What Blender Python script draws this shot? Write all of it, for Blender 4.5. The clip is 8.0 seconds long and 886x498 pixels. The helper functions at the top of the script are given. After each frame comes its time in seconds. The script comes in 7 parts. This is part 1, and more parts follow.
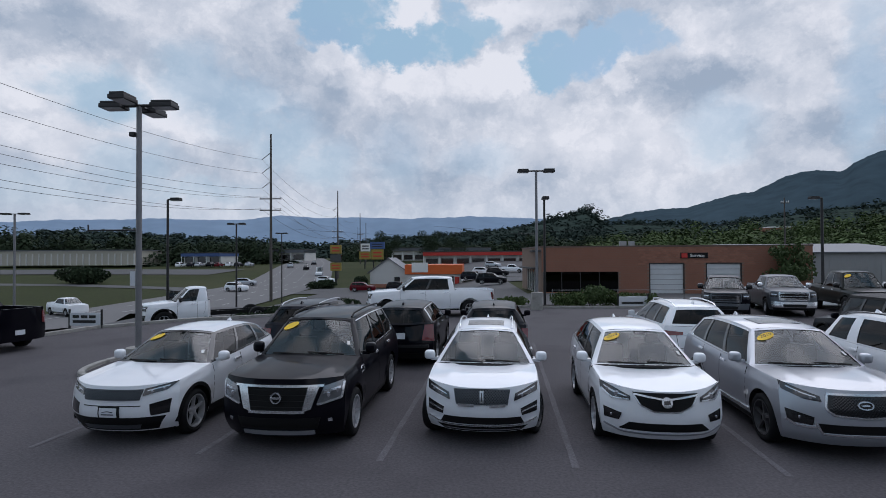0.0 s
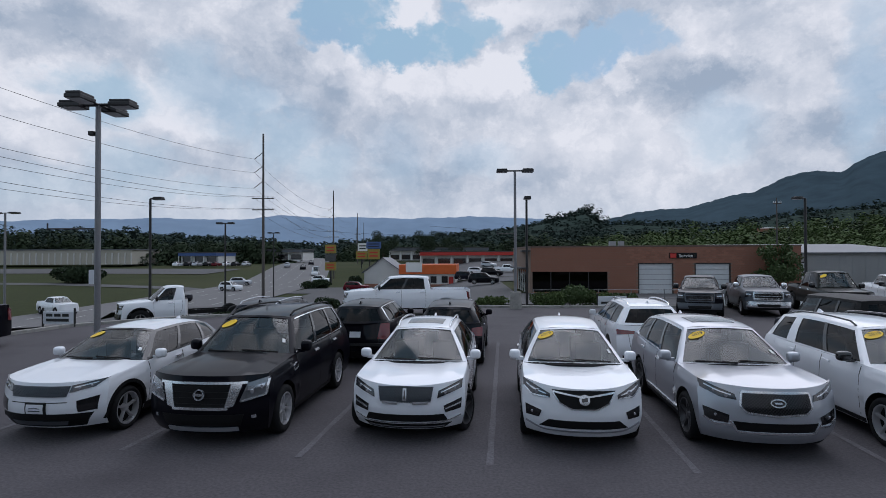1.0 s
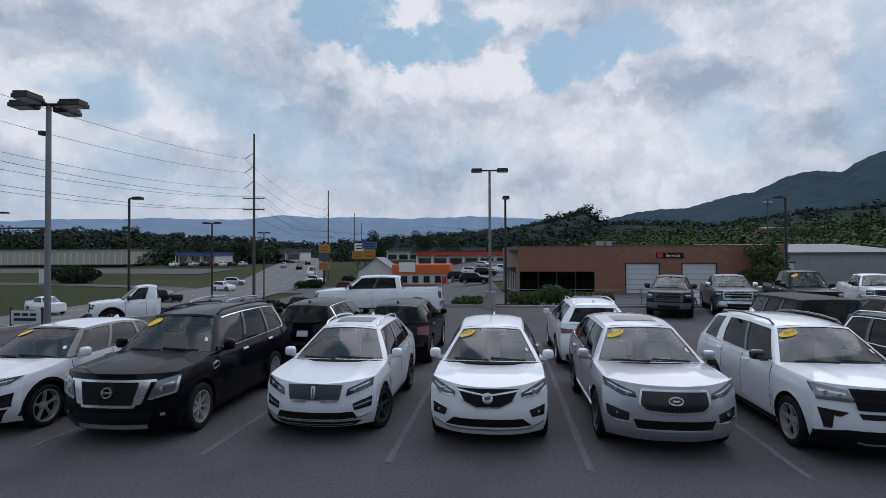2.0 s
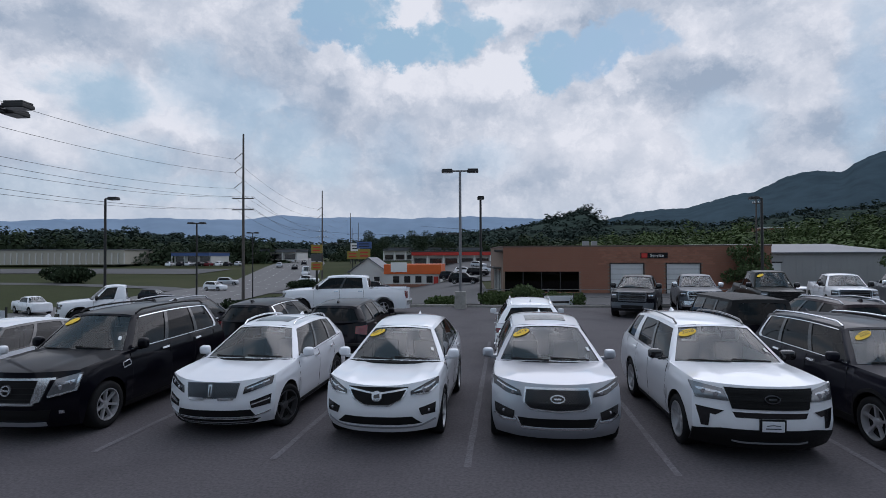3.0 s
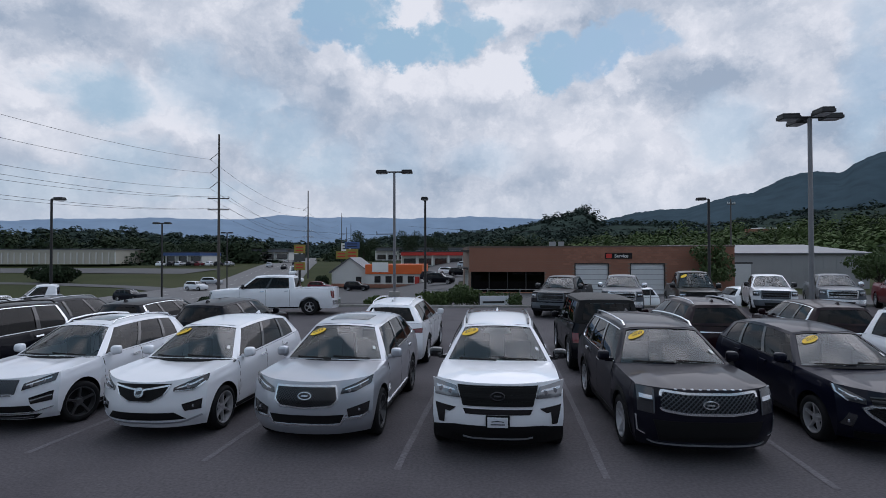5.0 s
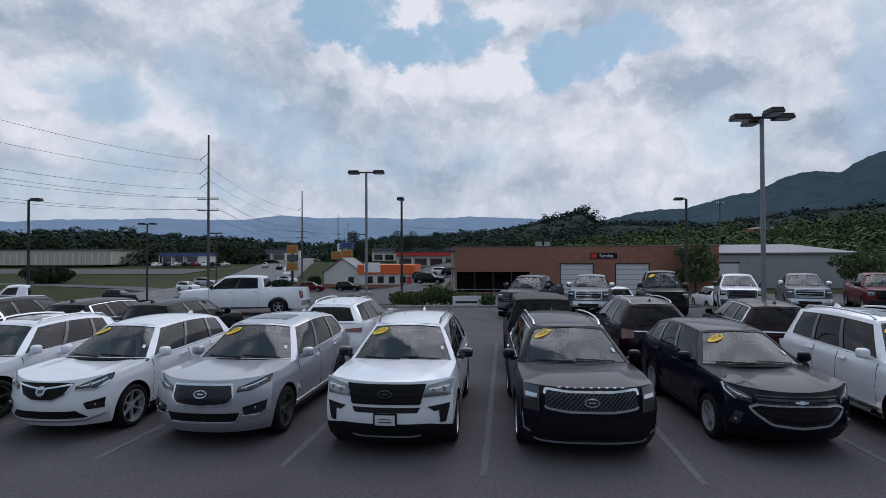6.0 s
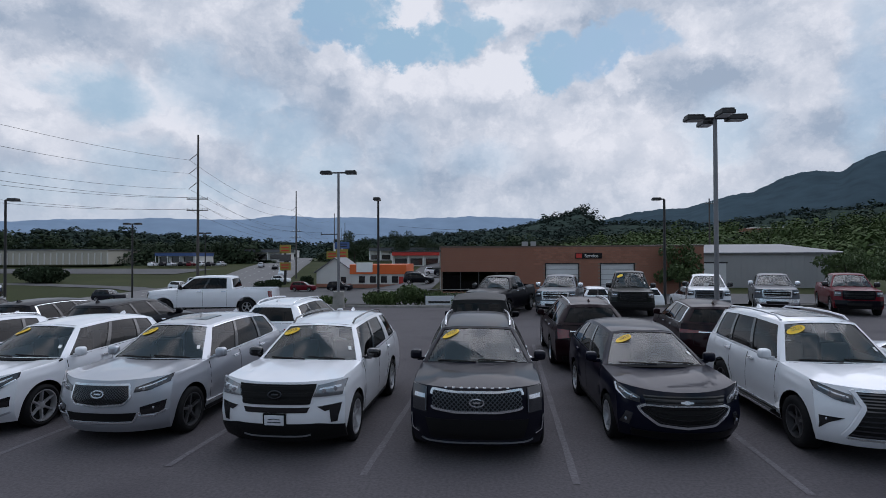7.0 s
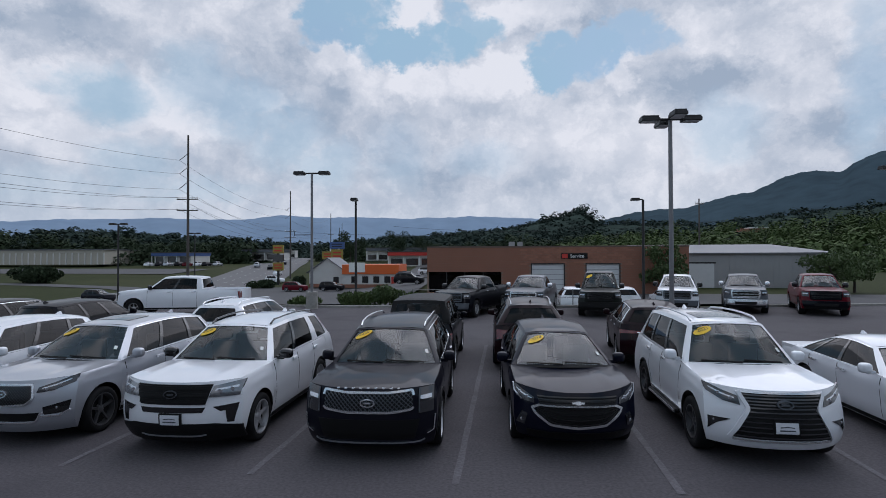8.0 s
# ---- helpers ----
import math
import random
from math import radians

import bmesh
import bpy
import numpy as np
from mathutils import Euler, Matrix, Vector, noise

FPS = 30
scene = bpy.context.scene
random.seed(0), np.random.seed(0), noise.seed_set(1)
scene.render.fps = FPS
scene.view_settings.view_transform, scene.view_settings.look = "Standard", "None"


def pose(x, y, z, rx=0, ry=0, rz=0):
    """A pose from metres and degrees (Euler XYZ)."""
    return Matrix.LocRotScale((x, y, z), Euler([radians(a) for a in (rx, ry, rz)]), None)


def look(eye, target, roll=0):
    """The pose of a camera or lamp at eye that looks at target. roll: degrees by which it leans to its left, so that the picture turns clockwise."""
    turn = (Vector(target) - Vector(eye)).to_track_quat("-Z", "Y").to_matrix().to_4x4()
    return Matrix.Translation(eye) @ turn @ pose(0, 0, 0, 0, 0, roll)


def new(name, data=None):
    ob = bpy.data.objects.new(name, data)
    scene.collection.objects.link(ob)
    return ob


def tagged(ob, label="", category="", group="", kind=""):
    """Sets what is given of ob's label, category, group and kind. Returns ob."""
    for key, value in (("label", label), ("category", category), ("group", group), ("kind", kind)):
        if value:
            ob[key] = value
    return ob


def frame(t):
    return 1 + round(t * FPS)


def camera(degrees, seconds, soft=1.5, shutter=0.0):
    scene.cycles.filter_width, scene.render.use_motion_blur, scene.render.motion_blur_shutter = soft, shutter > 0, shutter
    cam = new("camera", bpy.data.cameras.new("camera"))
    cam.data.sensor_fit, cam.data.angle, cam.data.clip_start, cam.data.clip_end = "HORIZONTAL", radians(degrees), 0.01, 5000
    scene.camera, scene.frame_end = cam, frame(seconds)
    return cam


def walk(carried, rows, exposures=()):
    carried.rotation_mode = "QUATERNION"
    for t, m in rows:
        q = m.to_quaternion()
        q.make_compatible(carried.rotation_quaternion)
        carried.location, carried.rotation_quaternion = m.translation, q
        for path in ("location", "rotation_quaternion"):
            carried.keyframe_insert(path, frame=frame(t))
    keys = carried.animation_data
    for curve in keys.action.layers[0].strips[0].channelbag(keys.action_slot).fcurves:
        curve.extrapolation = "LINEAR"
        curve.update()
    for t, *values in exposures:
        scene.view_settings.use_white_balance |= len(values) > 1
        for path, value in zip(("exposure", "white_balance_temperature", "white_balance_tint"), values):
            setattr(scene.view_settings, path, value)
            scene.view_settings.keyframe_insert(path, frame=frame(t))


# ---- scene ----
cam = camera(78.9, 8.0, soft=0.8)
PATH = [
    (0, (0.229, 0.284, 2.968), (0.146, 2.282, 2.996), -0.3),
    (0.5, (0.791, 0.297, 2.945), (0.707, 2.295, 2.973), -0.2),
    (1, (1.427, 0.273, 2.936), (1.343, 2.271, 2.964), -0.2),
    (1.5, (2.11, 0.296, 2.917), (2.025, 2.294, 2.945), -0.2),
    (3, (4.545, 0.237, 2.908), (4.458, 2.235, 2.936), -0.2),
    (3.5, (5.375, 0.183, 2.912), (5.287, 2.181, 2.941), -0.2),
    (4, (6.199, 0.168, 2.907), (6.111, 2.166, 2.936), -0.2),
    (4.5, (7.313, 0.158, 2.917), (7.225, 2.155, 2.945), -0.1),
    (6, (9.915, 0.118, 2.904), (9.826, 2.116, 2.933), -0.2),
    (6.5, (10.751, 0.123, 2.91), (10.66, 2.121, 2.939), -0.2),
    (7, (11.526, 0.128, 2.919), (11.436, 2.126, 2.947), -0.2),
    (7.5, (12.299, 0.138, 2.925), (12.208, 2.136, 2.954), -0.2),
    (8, (13.08, 0.129, 2.935), (12.989, 2.127, 2.963), -0.2),
]
walk(cam, [(t, look(eye, target, roll)) for t, eye, target, roll in PATH],
     [(0.0, -0.05, 6300, 18), (8.0, -0.05, 6300, 18)])

# ---- light ----
world = bpy.data.worlds.new("sky")
scene.world = world
world.use_nodes = True
SUN_AZ, SUN_EL = 25.0, 54.0      # degrees: turned from straight ahead to the right, and height


def build_sky(w):
    nt = w.node_tree
    nt.nodes.clear()
    N, K = nt.nodes.new, nt.links.new

    def val(op, a, b=None, c=None, clamp=False):
        n = N("ShaderNodeMath")
        n.operation, n.use_clamp = op, clamp
        for k, v in enumerate((a, b, c)):
            if v is None:
                continue
            if isinstance(v, (int, float)):
                n.inputs[k].default_value = v
            else:
                K(v, n.inputs[k])
        return n.outputs[0]

    def vec(op, a, b=None, s=None):
        n = N("ShaderNodeVectorMath")
        n.operation = op
        for k, v in enumerate((a, b)):
            if v is None:
                continue
            if isinstance(v, tuple):
                n.inputs[k].default_value = v
            else:
                K(v, n.inputs[k])
        if s is not None:
            n.inputs["Scale"].default_value = s
        return n

    def cloud_noise(v, scale, detail, rough=0.55):
        n = N("ShaderNodeTexNoise")
        n.inputs["Scale"].default_value, n.inputs["Detail"].default_value = scale, detail
        n.inputs["Roughness"].default_value = rough
        K(v, n.inputs["Vector"])
        return n

    def mix(f, a, b):
        n = N("ShaderNodeMix")
        n.data_type = "RGBA"
        K(f, n.inputs[0])
        for k, v in ((6, a), (7, b)):
            if isinstance(v, tuple):
                n.inputs[k].default_value = (*v, 1)
            else:
                K(v, n.inputs[k])
        return n.outputs[2]

    def step(x, lo, hi):
        n = N("ShaderNodeMapRange")
        n.interpolation_type = "SMOOTHSTEP"
        n.inputs[1].default_value, n.inputs[2].default_value = lo, hi
        K(x, n.inputs[0])
        return n.outputs[0]

    d = N("ShaderNodeTexCoord").outputs["Generated"]
    stretched = vec("MULTIPLY", d, (1.0, 1.0, 1.25)).outputs[0]
    warp = cloud_noise(stretched, 5.0, 7, 0.6)
    off = vec("SUBTRACT", warp.outputs["Color"], (0.5, 0.5, 0.5)).outputs[0]
    curl = cloud_noise(stretched, 17.0, 6, 0.6)
    off2 = vec("SUBTRACT", curl.outputs["Color"], (0.5, 0.5, 0.5)).outputs[0]
    frill = cloud_noise(stretched, 48.0, 5, 0.65)
    off3 = vec("SUBTRACT", frill.outputs["Color"], (0.5, 0.5, 0.5)).outputs[0]
    dd = vec("ADD", vec("ADD", d, vec("SCALE", off, s=0.06).outputs[0]).outputs[0], vec("SCALE", off2, s=0.065).outputs[0]).outputs[0]
    dd = vec("ADD", dd, vec("SCALE", off3, s=0.03).outputs[0]).outputs[0]

    def blob(az, el, wide, high, soft=0.6):
        """1 inside an ellipse of the sky (degrees), 0 outside it."""
        a, e = radians(az), radians(el)
        c = (math.sin(a) * math.cos(e), math.cos(a) * math.cos(e), math.sin(e))
        q = vec("SUBTRACT", dd, c).outputs[0]
        side = vec("DOT_PRODUCT", q, (math.cos(a), -math.sin(a), 0)).outputs["Value"]
        up = vec("DOT_PRODUCT", q, (-math.sin(a) * math.sin(e), -math.cos(a) * math.sin(e), math.cos(e))).outputs["Value"]
        fwd = vec("DOT_PRODUCT", d, c).outputs["Value"]
        s2 = val("POWER", val("DIVIDE", val("ABSOLUTE", side), math.sin(radians(wide))), 2.0)
        u2 = val("POWER", val("DIVIDE", val("ABSOLUTE", up), math.sin(radians(high))), 2.0)
        r = val("SQRT", val("ADD", s2, u2))
        return val("MULTIPLY", step(r, 1.0 + soft * 0.5, 1.0 - soft * 0.5), val("GREATER_THAN", fwd, 0.0))

    # openings of clear sky between the clouds: azimuth, elevation, half width, half height
    clear = None
    for az, el, wide, high, soft, amount in CLEAR:
        b = val("MULTIPLY", blob(az, el, wide * 0.88, high * 0.88, soft), amount)
        clear = b if clear is None else val("MAXIMUM", clear, b)
    # grey bellies and bright heads of the cumulus
    shade = None
    for az, el, wide, high, soft, amount in BELLY:
        b = val("MULTIPLY", blob(az, el, wide, high, soft), amount)
        shade = b if shade is None else val("MAXIMUM", shade, b)
    head = None
    for az, el, wide, high, soft, amount in HEADS:
        b = val("MULTIPLY", blob(az, el, wide, high, soft), amount)
        head = b if head is None else val("MAXIMUM", head, b)
    puff = cloud_noise(stretched, 13.0, 10, 0.62).outputs["Fac"]
    broad = cloud_noise(stretched, 3.2, 5, 0.5).outputs["Fac"]
    cell = N("ShaderNodeTexVoronoi")
    cell.inputs["Scale"].default_value, cell.inputs["Detail"].default_value, cell.inputs["Roughness"].default_value = 14.0, 4.0, 0.6
    cell.normalize = True
    K(vec("ADD", dd, vec("SCALE", off, s=0.10).outputs[0]).outputs[0], cell.inputs["Vector"])
    billow = step(cell.outputs["Distance"], 0.42, 0.08)
    tone = val("ADD", val("MULTIPLY", step(puff, 0.38, 0.62), 0.20), val("MULTIPLY", step(broad, 0.38, 0.62), 0.26))
    tone = val("ADD", tone, val("MULTIPLY", billow, 0.42))
    tone = val("ADD", val("ADD", tone, 0.13), val("MULTIPLY", head, 0.5), clamp=True)
    tone = val("SUBTRACT", tone, val("MULTIPLY", shade, 0.55), clamp=True)
    cloud = mix(tone, CLOUD_DARK, CLOUD_LIGHT)
    # the veiled sun brightens the cover high overhead
    e = radians(SUN_EL + 14)
    near = vec("DOT_PRODUCT", d, (math.sin(radians(SUN_AZ)) * math.cos(e), math.cos(radians(SUN_AZ)) * math.cos(e), math.sin(e))).outputs["Value"]
    glow = val("MULTIPLY", step(near, 0.70, 0.99), val("ADD", 0.35, val("MULTIPLY", step(broad, 0.30, 0.70), 0.8)))
    bright = N("ShaderNodeVectorMath")
    bright.operation = "SCALE"
    K(cloud, bright.inputs[0])
    K(val("ADD", 1.0, glow), bright.inputs["Scale"])
    cloud = bright.outputs[0]
    sky = N("ShaderNodeTexSky")
    sky.sky_type, sky.sun_disc = "NISHITA", False
    sky.sun_elevation, sky.sun_rotation = radians(SUN_EL), radians(SUN_AZ)
    blue = vec("SCALE", sky.outputs[0], s=0.10).outputs[0]
    blue = mix(val("ADD", val("MULTIPLY", step(broad, 0.3, 0.7), 0.3), 0.6), blue, CLOUD_THIN)
    # over the camera and behind it the same broken cover goes on
    z = N("ShaderNodeSeparateXYZ")
    K(d, z.inputs[0])
    behind = step(z.outputs[1], 0.35, 0.1)
    over = step(z.outputs[2], 0.55, 0.72)
    rest = val("MULTIPLY", val("MAXIMUM", behind, over), step(broad, 0.52, 0.44))
    clear = val("MAXIMUM", clear, rest)
    clear = val("MULTIPLY", clear, val("SUBTRACT", 1.0, val("MULTIPLY", step(curl.outputs["Fac"], 0.52, 0.7), 0.45)))
    out = mix(clear, cloud, blue)
    # haze near the horizon
    out = mix(val("MULTIPLY", step(z.outputs[2], 0.14, 0.0), 0.5), out, CLOUD_HAZE)
    bg = N("ShaderNodeBackground")
    K(out, bg.inputs[0])
    bg.inputs[1].default_value = 1.0
    K(bg.outputs[0], N("ShaderNodeOutputWorld").inputs[0])


CLOUD_DARK, CLOUD_LIGHT = (0.34, 0.43, 0.52), (0.77, 0.815, 0.84)
CLOUD_THIN, CLOUD_HAZE = (0.33, 0.53, 0.645), (0.53, 0.63, 0.70)
CLEAR = [(-14.9, 23.39, 3.3, 2.7, 0.35, 1),
         (-12.0, 23.1, 3.0, 2.7, 0.35, 1),
         (-8.1, 21.21, 3.6, 2.4, 0.35, 1),
         (-2.7, 21.57, 4.8, 2.4, 0.4, 1),
         (1.5, 22.56, 3.0, 1.8, 0.5, 0.9),
         (9.5, 19.04, 3.0, 3.3, 0.35, 1),
         (13.8, 19.76, 3.0, 3.0, 0.4, 1),
         (17.1, 21.43, 3.0, 2.4, 0.5, 0.9),
         (19.5, 20.14, 2.3, 1.1, 0.8, 0.8),
         (-10.5, 24.69, 3.6, 1.8, 0.4, 1),
         (-0.3, 24.39, 2.1, 1.5, 0.6, 0.9),
         (-34.5, 14.26, 3.6, 2.4, 1.1, 0.75),
         (-37.4, 14.74, 3.0, 1.1, 1.2, 0.5),
         (-27.0, 16.28, 3.6, 3.6, 1.1, 0.55),
         (-23.4, 14.59, 4.2, 3.6, 1.1, 0.6),
         (-19.1, 12.21, 4.2, 3.6, 1.2, 0.55),
         (-14.6, 9.61, 3.6, 3.0, 1.2, 0.5),
         (-28.0, 6.74, 6.7, 1.2, 1.3, 0.4),
         (25.1, 11.84, 3.6, 3.0, 1.2, 0.5),
         (36.1, 14.1, 1.8, 8.5, 1.2, 0.55),
         (1.5, 10.38, 4.2, 1.8, 1.3, 0.35),
         (-39.7, 5.95, 7.3, 1.8, 1.3, 0.35),
         (-32.7, 8.51, 3.6, 2.4, 1.3, 0.45),
         (-7.5, 10.37, 3.0, 3.6, 1.3, 0.35)]
BELLY = [(-37.1, 19.59, 7.3, 2.1, 1.1, 0.7),
         (-41.0, 18.05, 3.6, 1.8, 1.1, 0.5),
         (23.0, 16.42, 4.2, 1.7, 1.2, 0.6),
         (20.2, 15.47, 3.6, 1.5, 1.2, 0.5),
         (10.4, 22.35, 5.5, 1.3, 1.0, 0.5),
         (33.8, 10.33, 5.5, 4.8, 1.2, 0.4),
         (-23.4, 8.08, 9.7, 2.4, 1.3, 0.35),
         (-1.5, 8.05, 13.3, 1.8, 1.3, 0.3),
         (-20.2, 21.63, 3.6, 2.4, 1.2, 0.4),
         (-30.4, 17.79, 6.1, 1.5, 1.2, 0.4),
         (29.7, 19.42, 3.6, 1.8, 1.2, 0.35),
         (-15.7, 15.73, 3.6, 3.6, 1.2, 0.35)]
HEADS = [(4.5, 18.76, 2.9, 1.9, 0.6, 1),
         (0.9, 17.77, 3.0, 1.5, 0.7, 0.9),
         (-5.7, 18.05, 3.6, 1.5, 0.7, 0.8),
         (-11.1, 17.61, 2.4, 2.4, 0.8, 0.7),
         (-13.4, 20.69, 2.4, 2.1, 0.7, 0.8),
         (16.2, 17.96, 1.3, 2.1, 0.7, 0.9),
         (13.2, 17.18, 1.5, 1.8, 0.8, 0.7),
         (13.8, 12.79, 5.5, 3.0, 1, 0.7),
         (-24.5, 22.8, 6.1, 2.1, 1.1, 0.6),
         (-32.8, 20.7, 3.6, 1.8, 1.1, 0.5),
         (24.7, 19.86, 6.7, 2.4, 1, 0.7),
         (32.0, 14.83, 2.4, 2.4, 0.8, 0.8),
         (34.6, 19.68, 3.0, 1.8, 0.9, 0.7),
         (-6.0, 24.61, 2.9, 1.5, 0.6, 1),
         (6.3, 24.15, 4.8, 1.5, 0.7, 0.9),
         (24.2, 10.64, 2.7, 2.4, 0.9, 0.7),
         (3.3, 12.09, 4.8, 2.4, 1.1, 0.5),
         (-39.8, 14.32, 3.6, 1.8, 1, 0.7),
         (-30.0, 15.15, 3.0, 1.8, 0.9, 0.8),
         (-27.5, 12.61, 3.6, 1.5, 1, 0.7),
         (-20.8, 15.36, 1.5, 1.2, 0.8, 0.6),
         (15.9, 10.44, 4.8, 3.0, 1.1, 0.6),
         (-36.6, 10.11, 3.6, 2.4, 1.1, 0.5),
         (27.9, 14.51, 2.4, 1.2, 1, 0.6)]
build_sky(world)

sun = new("sun", bpy.data.lights.new("sun", "SUN"))
sun.data.energy, sun.data.angle, sun.data.color = 1.05, radians(70), (0.94, 0.96, 1.0)
sun.matrix_world = look((0, 0, 0), (-math.sin(radians(SUN_AZ)) * math.cos(radians(SUN_EL)), -math.cos(radians(SUN_AZ)) * math.cos(radians(SUN_EL)), -math.sin(radians(SUN_EL))))


# ---- materials ----
def material(name, color, rough=0.6, metal=0.0, vary=0.12, scale=6.0, fine=0.0, fine_scale=60.0, bump=0.0, bump_scale=80.0, coat=0.0, dirt=None, spec=0.5, per_object=0.0):
    """A surface whose colour wanders at two scales, with fine relief."""
    m = bpy.data.materials.new(name)
    m.use_nodes = True
    nt = m.node_tree
    N, K = nt.nodes.new, nt.links.new
    b = nt.nodes["Principled BSDF"]
    b.inputs["Roughness"].default_value, b.inputs["Metallic"].default_value = rough, metal
    b.inputs["Specular IOR Level"].default_value = spec
    b.inputs["Coat Weight"].default_value, b.inputs["Coat Roughness"].default_value = coat, 0.04
    co = N("ShaderNodeTexCoord").outputs["Object"]

    def grain(s, detail=5):
        n = N("ShaderNodeTexNoise")
        n.inputs["Scale"].default_value, n.inputs["Detail"].default_value = s, detail
        K(co, n.inputs["Vector"])
        return n.outputs["Fac"]

    def mixed(f, a, c, mode="MIX"):
        n = N("ShaderNodeMix")
        n.data_type, n.blend_type = "RGBA", mode
        for k, v in ((0, f), (6, a), (7, c)):
            if isinstance(v, tuple):
                n.inputs[k].default_value = (*v, 1)
            elif isinstance(v, (int, float)):
                n.inputs[k].default_value = v
            else:
                K(v, n.inputs[k])
        return n.outputs[2]

    col = mixed(grain(scale), tuple(c * (1 - vary) for c in color), tuple(min(1, c * (1 + vary)) for c in color))
    if fine:
        g = N("ShaderNodeMapRange")
        g.inputs[1].default_value, g.inputs[2].default_value = 0.35, 0.65
        K(grain(fine_scale, 3), g.inputs[0])
        col = mixed(fine, col, mixed(g.outputs[0], tuple(c * 0.5 for c in color), tuple(min(1, c * 1.5) for c in color)))
    if dirt:
        g = N("ShaderNodeMapRange")
        g.inputs[1].default_value, g.inputs[2].default_value, g.inputs[4].default_value = 0.5, 0.72, dirt[1]
        K(grain(dirt[2], 6), g.inputs[0])
        col = mixed(g.outputs[0], col, dirt[0])
    if per_object:
        r = N("ShaderNodeMapRange")
        r.inputs[3].default_value, r.inputs[4].default_value = 1 - per_object, 1 + per_object
        K(N("ShaderNodeObjectInfo").outputs["Random"], r.inputs[0])
        h = N("ShaderNodeHueSaturation")
        K(r.outputs[0], h.inputs["Value"])
        K(col, h.inputs["Color"])
        col = h.outputs[0]
    K(col, b.inputs["Base Color"])
    if bump:
        n = N("ShaderNodeBump")
        n.inputs["Strength"].default_value, n.inputs["Distance"].default_value = bump, 0.01
        K(grain(bump_scale, 4), n.inputs["Height"])
        K(n.outputs[0], b.inputs["Normal"])
    return m


def glass_material(name, tint, ior=1.75):
    m = bpy.data.materials.new(name)
    m.use_nodes = True
    nt = m.node_tree
    nt.nodes.clear()
    N, K = nt.nodes.new, nt.links.new
    clear, gloss, f, mix, out = (N("ShaderNodeBsdfTransparent"), N("ShaderNodeBsdfGlossy"), N("ShaderNodeFresnel"), N("ShaderNodeMixShader"), N("ShaderNodeOutputMaterial"))
    clear.inputs[0].default_value = (*tint, 1)
    gloss.inputs["Roughness"].default_value = 0.015
    f.inputs["IOR"].default_value = ior
    K(f.outputs[0], mix.inputs[0])
    K(clear.outputs[0], mix.inputs[1])
    K(gloss.outputs[0], mix.inputs[2])
    K(mix.outputs[0], out.inputs[0])
    return m


def paint(name, color, metal=0.0, rough=0.35):
    return material(name, color, rough, metal, vary=0.04, scale=2.0, fine=0.03, fine_scale=900, coat=1.0 if color[0] > 0.2 else 0.35, dirt=(tuple(c * 0.75 + 0.005 for c in color), 0.12, 3.0), spec=0.5 if color[0] > 0.2 else 0.05)


WHITE = paint("white_paint", (0.75, 0.765, 0.80))
PEARL = paint("pearl_white_paint", (0.73, 0.745, 0.785))
SILVER = paint("silver_paint", (0.42, 0.435, 0.475), 0.55, 0.32)
BLACK = paint("black_paint", (0.002, 0.002, 0.005))
NAVY = paint("dark_blue_paint", (0.004, 0.005, 0.014), 0.0)
GREY = paint("dark_grey_paint", (0.006, 0.006, 0.012), 0.0)
BROWN = paint("dark_brown_paint", (0.012, 0.003, 0.005), 0.0)
RED = paint("dark_red_paint", (0.11, 0.004, 0.011), 0.0)
GREEN_GREY = paint("dark_green_paint", (0.010, 0.012, 0.010), 0.0)
SLATE = paint("slate_grey_paint", (0.10, 0.11, 0.125), 0.4)
GLASS = glass_material("windscreen_glass", (0.60, 0.72, 0.72), 1.85)
SIDE_GLASS = glass_material("side_glass", (0.15, 0.17, 0.18), 1.45)
DARK_GLASS = glass_material("tinted_glass", (0.04, 0.045, 0.05), 1.36)
LENS = glass_material("lamp_lens", (0.9, 0.9, 0.9), 1.5)
PLASTIC = material("black_plastic", (0.006, 0.006, 0.0065), 0.55, vary=0.2, scale=8, bump=0.15, bump_scale=300, spec=0.2)
TRIM = material("gloss_black_trim", (0.008, 0.008, 0.009), 0.18, coat=0.5)
RUBBER = material("tyre_rubber", (0.009, 0.009, 0.010), 0.8, vary=0.25, scale=9, bump=0.3, bump_scale=120, spec=0.2, dirt=((0.03, 0.028, 0.026), 0.3, 5))
CHROME = material("chrome", (0.76, 0.77, 0.79), 0.22, 0.9, vary=0.03)
ALLOY = material("alloy_rim", (0.48, 0.48, 0.50), 0.28, 0.5, vary=0.06)
DARK_ALLOY = material("dark_alloy_rim", (0.10, 0.10, 0.105), 0.3, 0.5, vary=0.06)
REFLECTOR = material("lamp_reflector", (0.60, 0.61, 0.64), 0.2, 0.8, vary=0.1, scale=30)
LAMP_BOWL = material("clear_lamp_bowl", (0.20, 0.205, 0.22), 0.18, 0.6, vary=0.35, scale=25, coat=1.0)
HOUSING = material("lamp_housing", (0.035, 0.035, 0.04), 0.2, 0.3, coat=1.0)
RED_LENS = material("red_lamp_lens", (0.13, 0.003, 0.006), 0.2, vary=0.15, scale=20, coat=1.0)
AMBER = material("amber_lamp_lens", (0.6, 0.18, 0.02), 0.25, coat=0.6)
CABIN = material("cabin_lining", (0.012, 0.012, 0.013), 0.85, vary=0.2, scale=8)
SEAT = material("seat_leather", (0.05, 0.047, 0.045), 0.6, vary=0.2, scale=9, bump=0.2)
